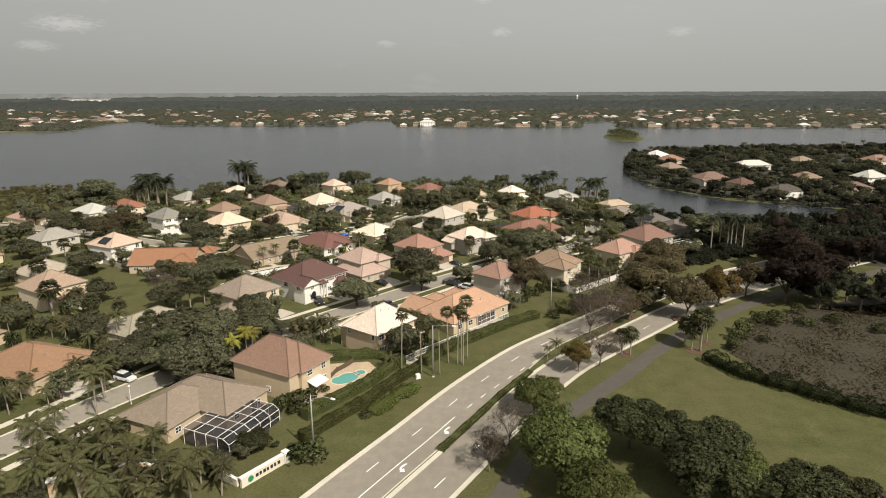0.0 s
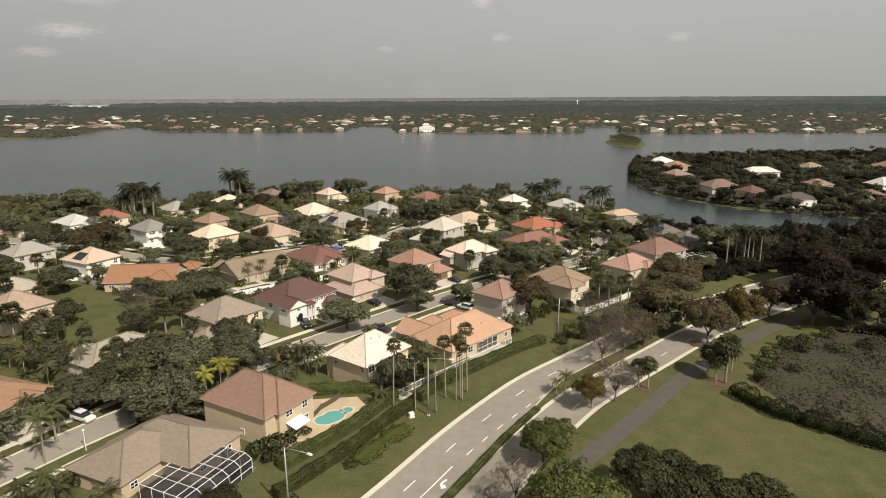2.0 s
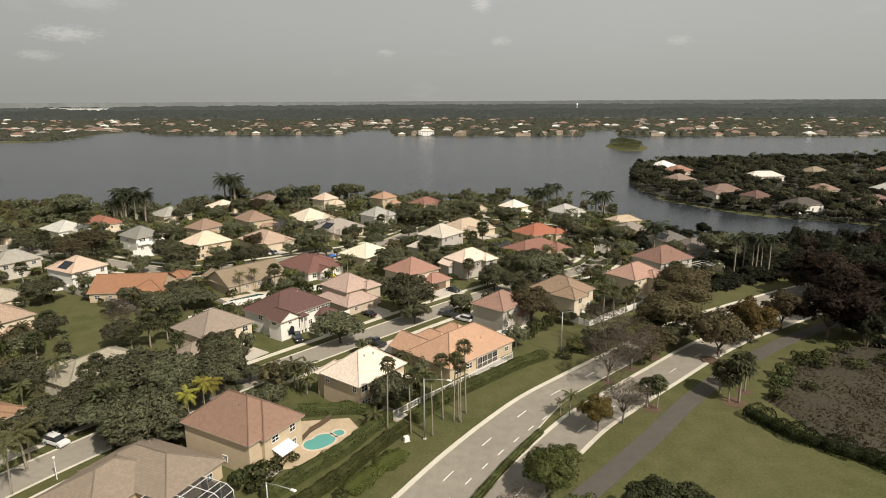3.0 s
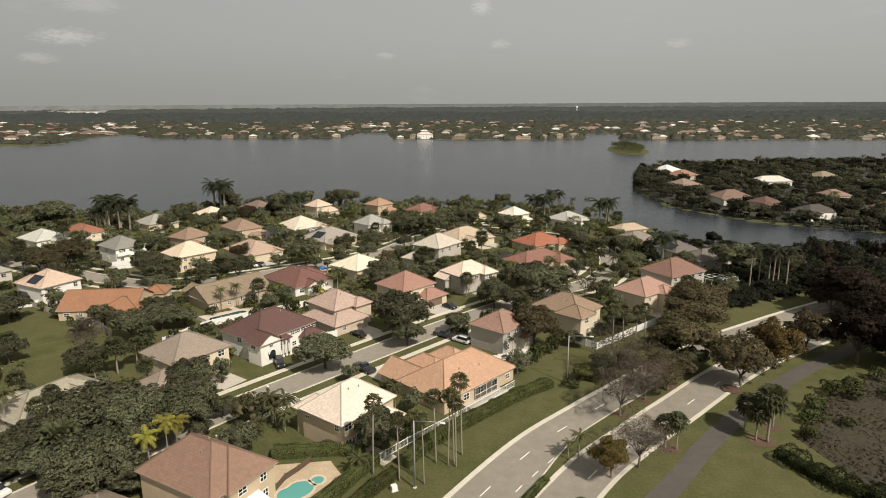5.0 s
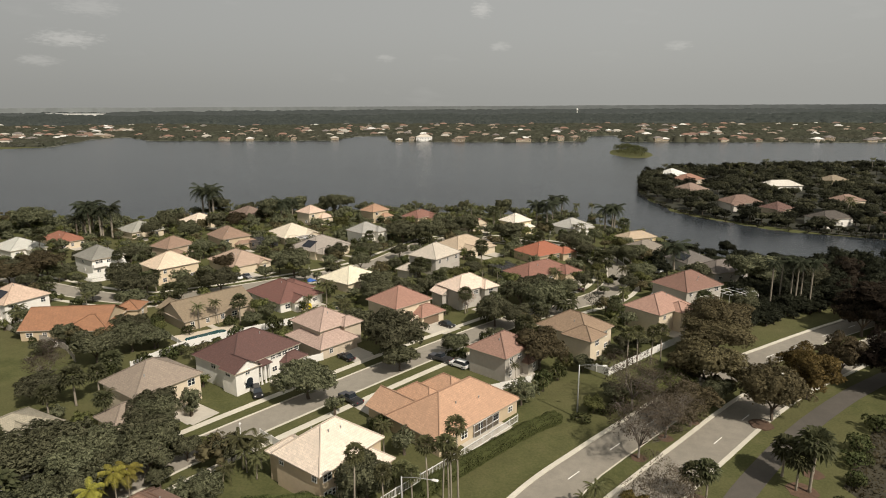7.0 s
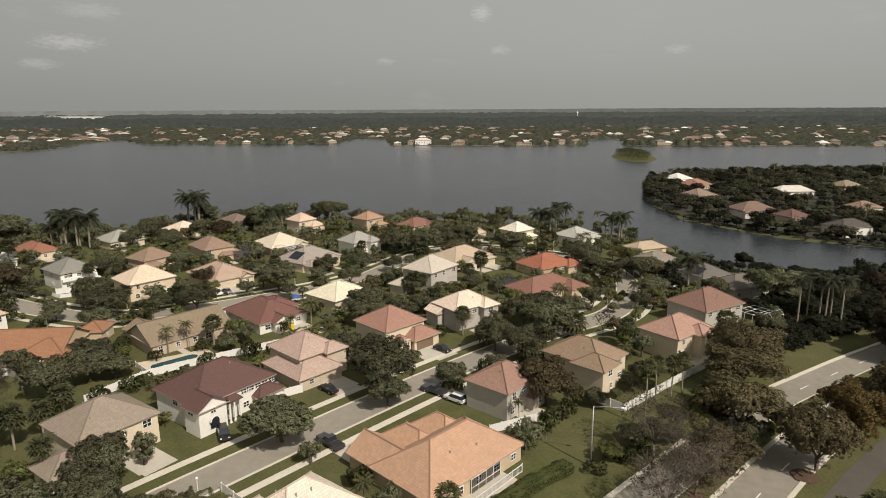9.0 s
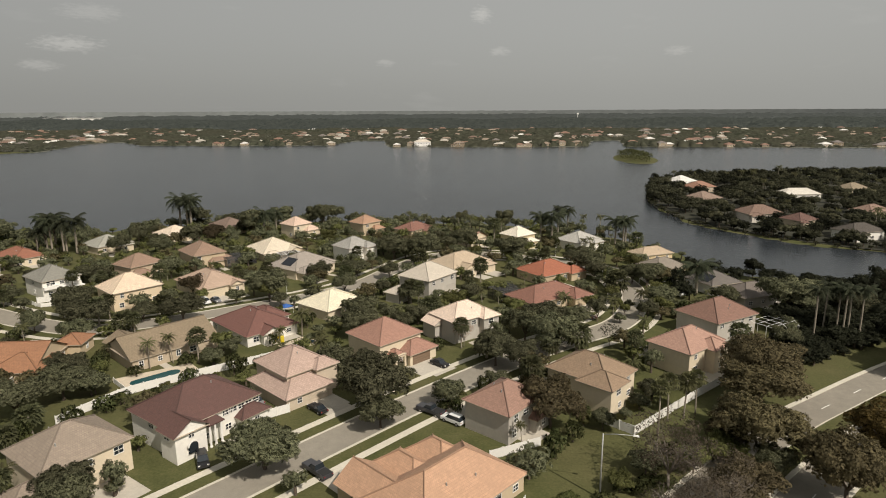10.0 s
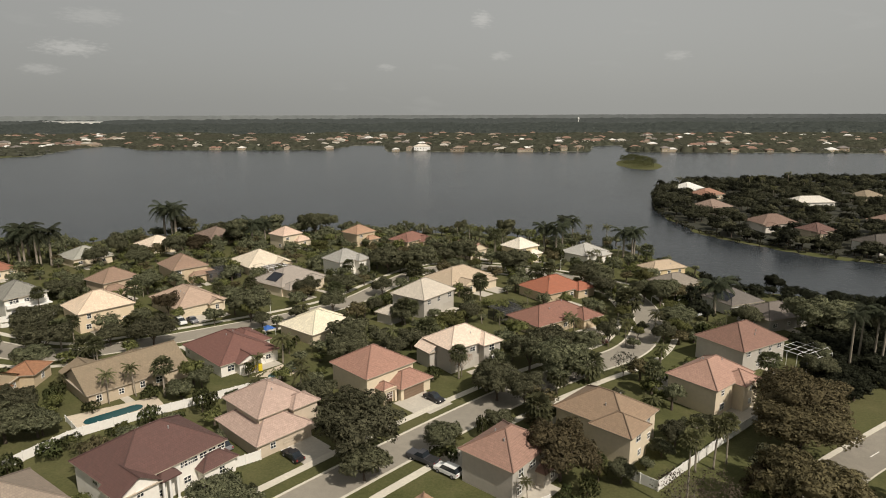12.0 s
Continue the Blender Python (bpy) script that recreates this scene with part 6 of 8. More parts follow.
oak(-88.2, 139.3, 3, 3.2)
bare(-87.7, 158.7, 4, 3.6)
fan(-76.5, 164.0, 5, 2.6)
oak(-112.3, 134.2, 5, 4)
coco(-100.2, 129.4, 5, 3)
oak(-89.4, 128.3, 5, 4)
coco(-102.7, 134.4, 8, 2)
oak(-112.8, 184.9, 3, 3)
oak(-13.7, 125.0, 3, 3)
coco(-16.0, 117.7, 3, 2.4)
oak(-56.2, 144.2, 4, 4)
oak(-52.4, 134.8, 4.5, 4.5)
coco(-37.0, 128.3, 4, 3)
coco(-34.2, 131.2, 6, 3)
coco(-32.2, 132.3, 6, 3)
fan(-64.7, 142.7, 7, 2)
fan(-74.4, 155.6, 6, 2.4)
oak(-83.1, 151.3, 4, 4)
coco(-64.2, 174.2, 4, 2.4)
royal(84.2, 219.3, 10.0, 2.3)
royal(88.9, 224.3, 10.0, 2.3)
royal(90.9, 222.0, 10.0, 2.3)
royal(93.8, 222.2, 10.0, 2.3)
royal(95.3, 219.9, 10.0, 2.3)
royal(91.2, 219.8, 10.0, 2.3)

washy(-13.9, 117.8, 12.7, 1.5)
washy(-9.5, 116.3, 13.1, 1.5)
washy(-5.6, 115.8, 13.6, 1.4)
washy(-4.2, 121.6, 11.8, 1.5)
washy(-1.3, 121.8, 14.5, 1.6)
washy(-0.9, 120.6, 13.5, 1.6)
washy(-0.1, 124.2, 13.5, 1.6)
washy(-2.2, 121, 13.2, 1.4)
washy(-7.4, 118.2, 11, 1.4)
oak(104.0, 236.0, 5.0, 5.0)
oak(88.0, 240.0, 5.0, 5.0)
oak(80.0, 226.0, 3.2, 3.6)
oak(75.0, 214.0, 3.0, 3.4)
darkwood(112, 240, 6, 6)
oak(-30, 228, 3.2, 3.2)
coco(-26, 227, 6, 3)
oak(-22, 226, 3.4, 3.2)
coco(-18.5, 226, 5.5, 2.8)
oak(-14.5, 225.5, 3.4, 3.2)
oak(-11, 232, 3, 3.2)
oak(-7.5, 245, 3.4, 3.6)
oak(-1.5, 246, 3.2, 3.4)
coco(2.5, 246, 6, 3)
royal(-168.5, 297.0, 11, 4.2)
royal(-164.0, 297.5, 10.5, 4.2)
royal(-172.0, 299.0, 11.2, 4.4)
royal(-139.0, 350.5, 11.5, 4.5)
royal(34.5, 335.5, 9, 3.6)
royal(60.5, 326.0, 8.5, 3.4)
royal(40.0, 345.5, 9, 3.2)
royal(-93.5, 344.0, 8, 3.6)
oak(-54.0, 141.0, 4.4, 4.0)
oak(-46.0, 126.5, 4.2, 3.6)
oak(-71.8, 111.0, 4.4, 4.6)
oak(-70.0, 118.5, 4.0, 4.2)
oak(-63.0, 119.5, 4.4, 4.6)
oak(-57.6, 128.0, 4.8, 5.0)
oak(-51.8, 133.4, 4.4, 4.8)
oak(-64.5, 126.0, 4.0, 4.4)
oak(-53.0, 122.0, 4.6, 4.6)
olive(-42.5, 136.0, 3.4, 3.0)
brown(40.5, 149.8, 4.4, 4.1)
olive(24.0, 154.0, 2.6, 2.8)
oak(29.0, 159.0, 3.0, 3.0)
coco(-77.5, 97.0, 6, 3.2)
fan(-110.6, 144.1, 7, 2.6)
coco(-108.4, 152.4, 7, 3.0)
fan(-98.7, 142.9, 6, 2.4)
fan(-85.3, 133.8, 8, 2.0)
fan(-75.7, 130.5, 7, 2.0)
coco(-104.2, 129.3, 6, 3.0)
coco(-94.6, 126.4, 6, 3.0)
coco(-65.4, 144.0, 7, 2.2)
fan(-76.2, 151.0, 6, 2.2)
coco(-117.9, 189.2, 7, 3.0)
coco(-79.5, 101.5, 6.5, 3.2)
coco(-58.5, 84.5, 6.5, 3.2)



CLEAR = [(68, 94, 236, 249), (54, 74, 208, 219), (-145, -122, 226, 243), (-70, -52, 86, 104), (-36, -12, 95, 135), (-73, -64, 88, 112), (-45, -30, 140, 158)]


def free_spot(x, y, r):
    if any(a < x < b and c < y < d for a, b, c, d in CLEAR):
        return False
    for hx, hy, a, w, d, wings in HOUSES:
        dx, dy = x - hx, y - hy
        if abs(dx) + abs(dy) > 60:
            continue
        u, v = dx * math.cos(a) + dy * math.sin(a), -dx * math.sin(a) + dy * math.cos(a)
        for cx, cy, ww, wd in [(0, 0, w, d)] + [(b[0], b[1], b[2], b[3]) for b in wings]:
            if abs(u - cx) < ww / 2 + r and abs(v - cy) < wd / 2 + r:
                return False
    return np.min(np.hypot(STREETS[:, 0] - x, STREETS[:, 1] - y)) > 4.5 + r


# wood east of the road, its shade put into the dark leaf colours
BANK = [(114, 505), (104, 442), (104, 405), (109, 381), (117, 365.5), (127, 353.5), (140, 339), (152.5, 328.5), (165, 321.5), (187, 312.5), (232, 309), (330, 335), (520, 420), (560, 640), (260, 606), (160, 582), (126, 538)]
WOOD = [(98, 192), (130, 207), (240, 180), (330, 330), (205, 300), (150, 264), (116, 262), (106, 240), (104, 210)]
WOOD_2 = [(92, 162), (112, 174), (150, 190), (260, 150), (250, 100), (150, 110), (118, 152)]
# tree shade put into the dark colour of these ground sheets
BANK_LAWN = surface("bank_lawn_shade_tone", (0.030, 0.030, 0.016), 0.95, 0.7, 0.3, 0.3, 0.08)
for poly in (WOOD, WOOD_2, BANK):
    slab("woodland_floor", "dark ground under dense trees, their shade put into its colour", poly, 0.03, BANK_LAWN if poly is BANK else surface("tree_shade_tone", (0.038, 0.033, 0.020), 0.95, 0.6, 0.35, 0.3, 0.08), "woodland floor")
random.seed(5)
spots, mass = [], []
for poly, want, tries in ((WOOD, 230, 9000), (WOOD_2, 90, 5000)):
    for _ in range(tries):
        x, y = random.uniform(75, 330), random.uniform(95, 335)
        if want and inside(poly, x, y) and abs(x) < 0.8 * y + 30 and all((x - a) ** 2 + (y - b) ** 2 > 19 for a, b in spots):
            spots.append((x, y))
            want -= 1
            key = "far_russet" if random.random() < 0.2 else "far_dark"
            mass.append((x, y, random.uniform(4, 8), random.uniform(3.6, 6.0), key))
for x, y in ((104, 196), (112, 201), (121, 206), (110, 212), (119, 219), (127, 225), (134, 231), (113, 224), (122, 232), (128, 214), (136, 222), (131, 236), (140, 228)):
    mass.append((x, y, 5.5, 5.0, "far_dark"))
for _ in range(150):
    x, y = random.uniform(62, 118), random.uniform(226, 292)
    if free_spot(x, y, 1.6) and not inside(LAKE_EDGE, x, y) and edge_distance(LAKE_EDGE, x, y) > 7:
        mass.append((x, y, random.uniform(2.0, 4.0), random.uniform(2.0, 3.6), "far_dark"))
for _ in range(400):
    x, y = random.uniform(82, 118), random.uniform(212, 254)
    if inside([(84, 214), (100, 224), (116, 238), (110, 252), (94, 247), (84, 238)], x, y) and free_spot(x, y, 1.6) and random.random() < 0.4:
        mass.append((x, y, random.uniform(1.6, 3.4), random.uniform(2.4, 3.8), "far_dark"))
low = [(72, 201), (96, 216), (106, 226), (84, 228), (66, 210)]
for _ in range(330):
    x, y = random.uniform(64, 104), random.uniform(194, 226)
    if inside(low, x, y) and free_spot(x, y, 1.2):
        mass.append((x, y, random.uniform(0.8, 1.6), random.uniform(1.4, 2.4), "far_dark"))
darkwood(101, 187, 6, 6.0)
russet(118, 197, 6.5, 5.5)
darkwood(94, 165, 5.5, 6.0)
wood_mass("woods", "dense green and russet wood beside the road, shade put into its dark colour", ["far_dark", "far_russet"], mass)

# wooded bank across the canal
spots, mass = [], []


def in_view(x, y):
    """Ground in front of a house on the bank, which stays low."""
    return any(abs(x - h[0] + (y - h[1]) * 0.4) < h[3] * 0.42 and 4 < h[1] - y < 19 for h in HOUSES if h[0] > 100 and 330 < h[1] < 560)


for k in range(14000):
    x, y = random.uniform(104, 470), random.uniform(310, 612)
    if len(spots) >= 900:
        break
    if inside(BANK, x, y) and abs(x) < 0.8 * y and free_spot(x, y, 1.6) and all((x - a) ** 2 + (y - b) ** 2 > 11 for a, b in spots):
        spots.append((x, y))
        q = random.random()
        if in_view(x, y):
            if q < 0.75:
                mass.append((x, y, random.uniform(0.8, 1.8), random.uniform(1.6, 2.6), "far_bank"))
            elif q < 0.79:
                coco(x, y, random.uniform(4, 6), 2.4)
        elif q < 0.05:
            coco(x, y, random.uniform(7, 10), 3.2)
        else:
            r = random.uniform(3.4, 5.4)
            mass.append((x, y, r * random.uniform(0.6, 1.0), r, "far_dark" if q < 0.3 else "far_oak" if q < 0.42 else "far_bank"))
for k in range(70):
    # the tall back row along the open lake
    x = 132 + k * 4.6 + random.uniform(-2, 2)
    y = np.interp(x, [132, 160, 260, 460], [540, 572, 594, 620]) + random.uniform(-8, 3)
    r = random.uniform(4.6, 6.6)
    mass.append((x, y, random.uniform(4.4, 6.8), r, "far_bank" if k % 3 else "far_dark"))
    if k % 5 == 2:
        coco(x + 2, y - 6, random.uniform(9.5, 12.0), 3.4)
for x, y, zc, r in ((121, 512, 5.6, 5.2), (116, 498, 5.0, 5.0), (112, 478, 4.4, 4.6), (114, 466, 4.0, 4.4), (109, 452, 3.0, 3.8), (126, 524, 5.5, 5.2), (118, 484, 5.0, 5.0), (110, 436, 3.4, 4.2),
                    (113, 424, 3.6, 4.4), (112, 411, 3.2, 4.0), (117, 416, 4.2, 4.6), (118, 402, 3.4, 4.2), (123, 430, 4.4, 4.6), (119, 440, 4.2, 4.6), (115, 394, 2.6, 3.4), (121, 388, 2.2, 3.0)):
    mass.append((x, y, zc, r, "far_bank"))
for k in range(64):
    q = k / 63
    x = 118 + 112 * q + random.uniform(-1.5, 1.5)
    y = float(np.interp(x, [118, 127, 140, 152, 165, 187, 232], [366, 354.5, 341, 331, 324, 315, 311])) + random.uniform(1.5, 6.0)
    r = random.uniform(1.4, 2.4) if x < 176 or k % 3 == 0 else random.uniform(3.0, 5.2)
    if k % 4 and free_spot(x, y, 1.0):
        mass.append((x, y, r * random.uniform(0.7, 1.1), r, "far_dark" if k % 3 else "far_bank"))
for x, y, r in ((156.5, 340, 3.4), (160, 356, 5.0), (172, 357, 5.2), (178, 346, 4.6), (183, 338, 4.8), (150, 351, 4.4), (149, 384, 4.0), (163, 368, 4.4)):
    mass.append((x, y, r * 0.95, r, "far_dark"))
wood_mass("woods", "dark garden trees on the bank across the canal", ["far_oak", "far_dark", "far_bank"], mass)

# rough reeds and scrub on the point of land west of the houses
random.seed(44)
mass = []
for _ in range(900):
    x, y = random.uniform(-340, -228), random.uniform(268, 372)
    if not inside(LAKE_EDGE, x, y) and edge_distance(LAKE_EDGE, x, y) > 4 and free_spot(x, y, 1.0):
        r = random.uniform(1.0, 2.2)
        mass.append((x, y, r * 0.35, r, "far_brown" if random.random() < 0.6 else "far_olive"))
wood_mass("scrub", "low brown and olive scrub on a grassy point by the lake", ["far_brown", "far_olive"], mass)

# garden trees filling the yards
random.seed(33)
yard = []
spots = []
want = 70
for _ in range(6000):
    x, y = random.uniform(-215, 70), random.uniform(95, 365)
    near = min(math.hypot(x - h[0], y - h[1]) for h in HOUSES)
    if want and 10 < near < 19 and free_spot(x, y, 2.2) and not inside(LAKE_EDGE, x, y) and edge_distance(LAKE_EDGE, x, y) > 8:
        if (x + 3) * 0.8 - (y - 111) * 0.6 > -16 or any((x - a) ** 2 + (y - b) ** 2 < 40 for a, b in spots):
            continue
        if -95 < x < -60 and 145 < y < 180 or -132 < x < -95 and 155 < y < 180:
            continue
        spots.append((x, y))
        want -= 1
        q = random.random()
        yard.append((x, y, random.uniform(3.0, 4.6), random.uniform(2.4, 3.9), "far_oak" if q < 0.6 else "far_olive" if q < 0.8 else "far_brown"))

# denser planting between the houses, and along the lake
spots, mass = [], yard
for _ in range(9000):
    x, y = random.uniform(-225, 80), random.uniform(92, 372)
    if len(mass) >= 400:
        break
    near = min(math.hypot(x - h[0], y - h[1]) for h in HOUSES)
    if near > 26 or inside(LAKE_EDGE, x, y) or edge_distance(LAKE_EDGE, x, y) < 6 or not free_spot(x, y, 1.2):
        continue
    if (x + 3) * 0.8 - (y - 111) * 0.6 > -15 and y < 215 or any((x - a) ** 2 + (y - b) ** 2 < 15 for a, b in spots):
        continue
    if -95 < x < -60 and 145 < y < 182 or -132 < x < -95 and 155 < y < 181 or -33 < x < -15 and 100 < y < 125 or -14 < x < 6 and 160 < y < 188 or -78 < x < -58 and 180 < y < 199:
        continue
    spots.append((x, y))
    q = random.random()
    r = random.uniform(1.4, 2.9)
    if q > 0.93 and y < 330:
        coco(x, y, random.uniform(4.5, 7.0), random.uniform(1.9, 2.6))
        continue
    mass.append((x, y, random.uniform(1.0, 3.2), r, "far_oak" if q < 0.5 else "far_olive" if q < 0.85 else "far_brown"))
count = 0
for _ in range(9000):
    x, y = random.uniform(-225, 70), random.uniform(270, 372)
    if count >= 330:
        break
    if inside(LAKE_EDGE, x, y) or edge_distance(LAKE_EDGE, x, y) < 5 or not free_spot(x, y, 1.0) or any((x - a) ** 2 + (y - b) ** 2 < 9 for a, b in spots):
        continue
    count += 1
    spots.append((x, y))
    q = random.random()
    mass.append((x, y, random.uniform(1.4, 4.4), random.uniform(1.6, 3.6), "far_oak" if q < 0.7 else "far_olive" if q < 0.9 else "far_brown"))
for x in np.arange(-222, 62, 4.2):
    y = np.interp(x, [p[0] for p in SHORE_NEAR[4:11]], [p[1] for p in SHORE_NEAR[4:11]]) - random.uniform(9, 17)
    if free_spot(x, y, 1.0) and random.random() < 0.8:
        mass.append((x, y, random.uniform(2.5, 5.0), random.uniform(2.2, 3.6), "far_oak"))
for _ in range(30):
    mass.append((random.uniform(-420, -215), random.uniform(240, 335), random.uniform(3, 5), random.uniform(3, 5), "far_oak"))
wood_mass("garden_trees", "mixed green garden bushes and small trees between the houses", ["far_oak", "far_olive", "far_brown"], mass)

# bushes along the garden fence
for x, y in np.array([(-77.5, 163), (-74, 170), (-71.5, 175.5), (-69, 179), (-64.5, 183.5), (-60, 187), (-56, 190.2), (-48, 196.6), (-45, 199.5), (-52, 193.5)]):
    for _ in range(2):
        mass_x, mass_y = x + random.uniform(1.2, 3.2), y - random.uniform(1.4, 3.0)
        olive(mass_x, mass_y, random.uniform(1.4, 2.6), random.uniform(1.2, 2.0)) if random.random() < 0.45 else shrub(mass_x, mass_y, random.uniform(1.1, 1.9), random.uniform(1.2, 2.0))

# reeds and low bushes along the far bank of the canal
line, _ = smooth_line([p for p in LAKE_EDGE if 98 < p[0] < 260 and 300 < p[1] < 560], 3.0)
reeds = [(p[0] + random.uniform(1, 5), p[1] + random.uniform(-3, 3), random.uniform(0.5, 1.1), random.uniform(0.9, 1.9), "far_bank") for p in line if not inside(LAKE_EDGE, p[0] + 4, p[1])]
wood_mass("reeds", "dark reeds and low bushes along the canal bank", ["far_bank"], reeds)

# trees on the street verges
random.seed(44)
for line, sides in ((STREET_1, (-1, 1)), (STREET_2, (-1, 1))):
    nn = normals_of(line)
    for i in range(3, len(line) - 2, 4):
        for s in sides:
            p = line[i] + nn[i] * s * random.uniform(4.9, 5.6)
            if -42 < p[0] < 4 and 138 < p[1] < 200 or p[1] < 112 or -52 < p[0] < -34 and 138 < p[1] < 162:
                continue
            if random.random() < 0.55:
                (oak if random.random() < 0.75 else fan)(p[0], p[1], random.uniform(3.8, 5.0), random.uniform(2.6, 4.0))

# shrubs and small garden trees round the houses
random.seed(9)
count = 0
for _ in range(5000):
    x, y = random.uniform(-215, 70), random.uniform(95, 372)
    near = min(math.hypot(x - h[0], y - h[1]) for h in HOUSES)
    if count < 290 and 7.5 < near < 15 and free_spot(x, y, 0.8) and not inside(LAKE_EDGE, x, y) and edge_distance(LAKE_EDGE, x, y) > 6:
        if (x + 3) * 0.8 - (y - 111) * 0.6 > -14:
            continue
        if -95 < x < -60 and 145 < y < 180 or -130 < x < -95 and 155 < y < 178:
            continue
        q = random.random()
        if q < 0.62:
            shrub(x, y, random.uniform(0.8, 1.6), random.uniform(0.8, 1.7))
        elif q < 0.76:
            olive(x, y, random.uniform(2.2, 3), random.uniform(1.6, 2.4))
        elif q < 0.88:
            oak(x, y, random.uniform(2.4, 3.4), random.uniform(1.7, 2.6))
        else:
            (fan if q < 0.95 else coco)(x, y, random.uniform(3.5, 6.5), random.uniform(1.7, 2.6))
        count += 1
# slender palms in the gardens
random.seed(61)
count = 0
for _ in range(3000):
    x, y = random.uniform(-190, 60), random.uniform(120, 345)
    near = min(math.hypot(x - h[0], y - h[1]) for h in HOUSES)
    if count < 46 and 7.5 < near < 14 and free_spot(x, y, 0.8) and not inside(LAKE_EDGE, x, y) and edge_distance(LAKE_EDGE, x, y) > 6 and (x + 3) * 0.8 - (y - 111) * 0.6 < -16:
        (coco if random.random() < 0.6 else fan)(x, y, random.uniform(5.0, 8.0), random.uniform(2.0, 2.8))
        count += 1
# lake edge planting
for _ in range(46):
    x = random.uniform(-215, 60)
    y = 352 + 18 * math.sin((x + 215) / 275 * 3.1) + random.uniform(-8, 6)
    if edge_distance(LAKE_EDGE, x, y) > 5 and not inside(LAKE_EDGE, x, y) and free_spot(x, y, 2):
        (oak if random.random() < 0.6 else coco)(x, y, random.uniform(3.5, 6), random.uniform(2.4, 3.8))

for px, py in ((-88, 96), (-85, 101), (-83, 94), (-93, 98), (-79, 117), (-82, 121)):
    coco(px, py, random.uniform(5, 6.5), random.uniform(2.6, 3.2))
# palms and dark planting by the entrance
random.seed(3)
for px, py in ((-66, 70), (-63, 66), (-54, 71), (-52, 64), (-45, 70), (-41, 67), (-39, 76), (-55, 79), (-64, 79), (-69, 66)):
    coco(px + random.uniform(-1, 1), py + random.uniform(-1, 1), random.uniform(6.5, 9), random.uniform(3.4, 4.2))
for px, py in ((-50, 82), (-54, 84), (-46, 80), (-41, 81), (-37, 80), (-58, 84), (-44, 73), (-52, 76), (-60, 69), (-36, 86), (-33.5, 88)):
    oak(px, py, random.uniform(1.0, 1.7), random.uniform(1.4, 2.0))

F_MARSHHEDGE = foliage("marsh_hedge_leaves", (0.010, 0.015, 0.006), (0.042, 0.050, 0.018))
# hedges
hedge("long clipped dark green hedge beside the road fence", [(-27, 89), (-23, 95.5), (-18.4, 103), (-14.4, 111), (-10.4, 117.5)], 2.0, 1.9, seed=2)
hedge("long clipped dark green hedge by the pool", [(-28.5, 96), (-24.4, 102.6), (-20, 109), (-16.2, 117), (-14, 121)], 2.0, 2.2, seed=3)
hedge("long clipped hedge along the rail fence", [(-9.5, 120.2), (-6.4, 126), (-0.6, 133.2), (5.5, 140), (11, 146), (17, 151)], 2.8, 1.8, seed=4)
hedge("low bright green shrub bed in the grass", [(-17.0, 98.8), (-13.8, 104.6), (-10.0, 110.4)], 3.8, 0.8, F_GHEDGE, density=60, seed=5)
shrub(-17.6, 97.6, 0.5, 1.0)
hedge("thick clipped hedge behind a pool terrace", [(-31.5, 121.6), (-26.5, 122.4), (-20.2, 123.4), (-16.5, 121.5)], 2.4, 2.0, seed=12)
for sx, sy, sz, sr in ((-31.6, 101.4, 1.1, 1.7), (-29.4, 104.0, 0.9, 1.4), (-33.4, 98.6, 1.1, 1.7), (-27.6, 106.6, 0.6, 0.9), (-30.2, 99.4, 0.8, 1.5)):
    shrub(sx, sy, sz, sr)
hedge("long dark hedge at the edge of the marsh", [(52.6, 127), (56.5, 120), (61.5, 115.6), (66, 112.2), (71, 108), (77, 104), (100, 93), (135, 80)], 4.0, 2.2, F_MARSHHEDGE, density=24, leaf=0.2, seed=6)
hedge("clipped green hedge in the road median", [on_road(21.5, 10.9)[0], on_road(34, 10.9)[0], on_road(46, 10.6)[0], on_road(57, 10.4)[0]], 1.3, 0.9, seed=7)


def marsh():
    """Dry reeds and scrub behind the long hedge."""
    rng = np.random.default_rng(12)
    poly = [(58, 133), (72, 150), (90, 162), (118, 168), (180, 150), (170, 70), (130, 84), (100, 97), (76, 108), (62, 119)]
    x, y = rng.uniform(56, 182, 60000), rng.uniform(70, 170, 60000)
    ok = inside(poly, x, y)
    x, y = x[ok], y[ok]
    n = len(x)
    h = rng.uniform(0.12, 0.55, n) * rng.uniform(0.4, 1.3, n) * (0.7 + 0.5 * np.sin(x * 0.3) * np.sin(y * 0.27))
    a = rng.uniform(0, 6.28, n)
    w = rng.uniform(0.1, 0.3, n)
    c, s = np.cos(a) * w, np.sin(a) * w
    lx, ly = rng.normal(size=n) * 0.32, rng.normal(size=n) * 0.32
    v = np.stack([np.c_[x - c, y - s, np.full(n, -0.05)], np.c_[x + c, y + s, np.full(n, -0.05)], np.c_[x + c * 0.6 + lx, y + s * 0.6 + ly, h], np.c_[x - c * 0.6 + lx, y - s * 0.6 + ly, h]], 1).reshape(-1, 3)
    thing("marsh_scrub", "brown dry reeds and scrub in the marsh", "scrub", kind="stuff", data=mesh_of("marsh_scrub", v, np.arange(len(v)).reshape(-1, 4), F_SCRUB))


    slab("marsh_ground", "dark brown damp soil under the scrub", [(p[0], p[1]) for p in poly], 0.03, surface("marsh_soil", (0.042, 0.036, 0.020), 0.95, 0.8, 0.3, 0.4, 0.06), "marsh")


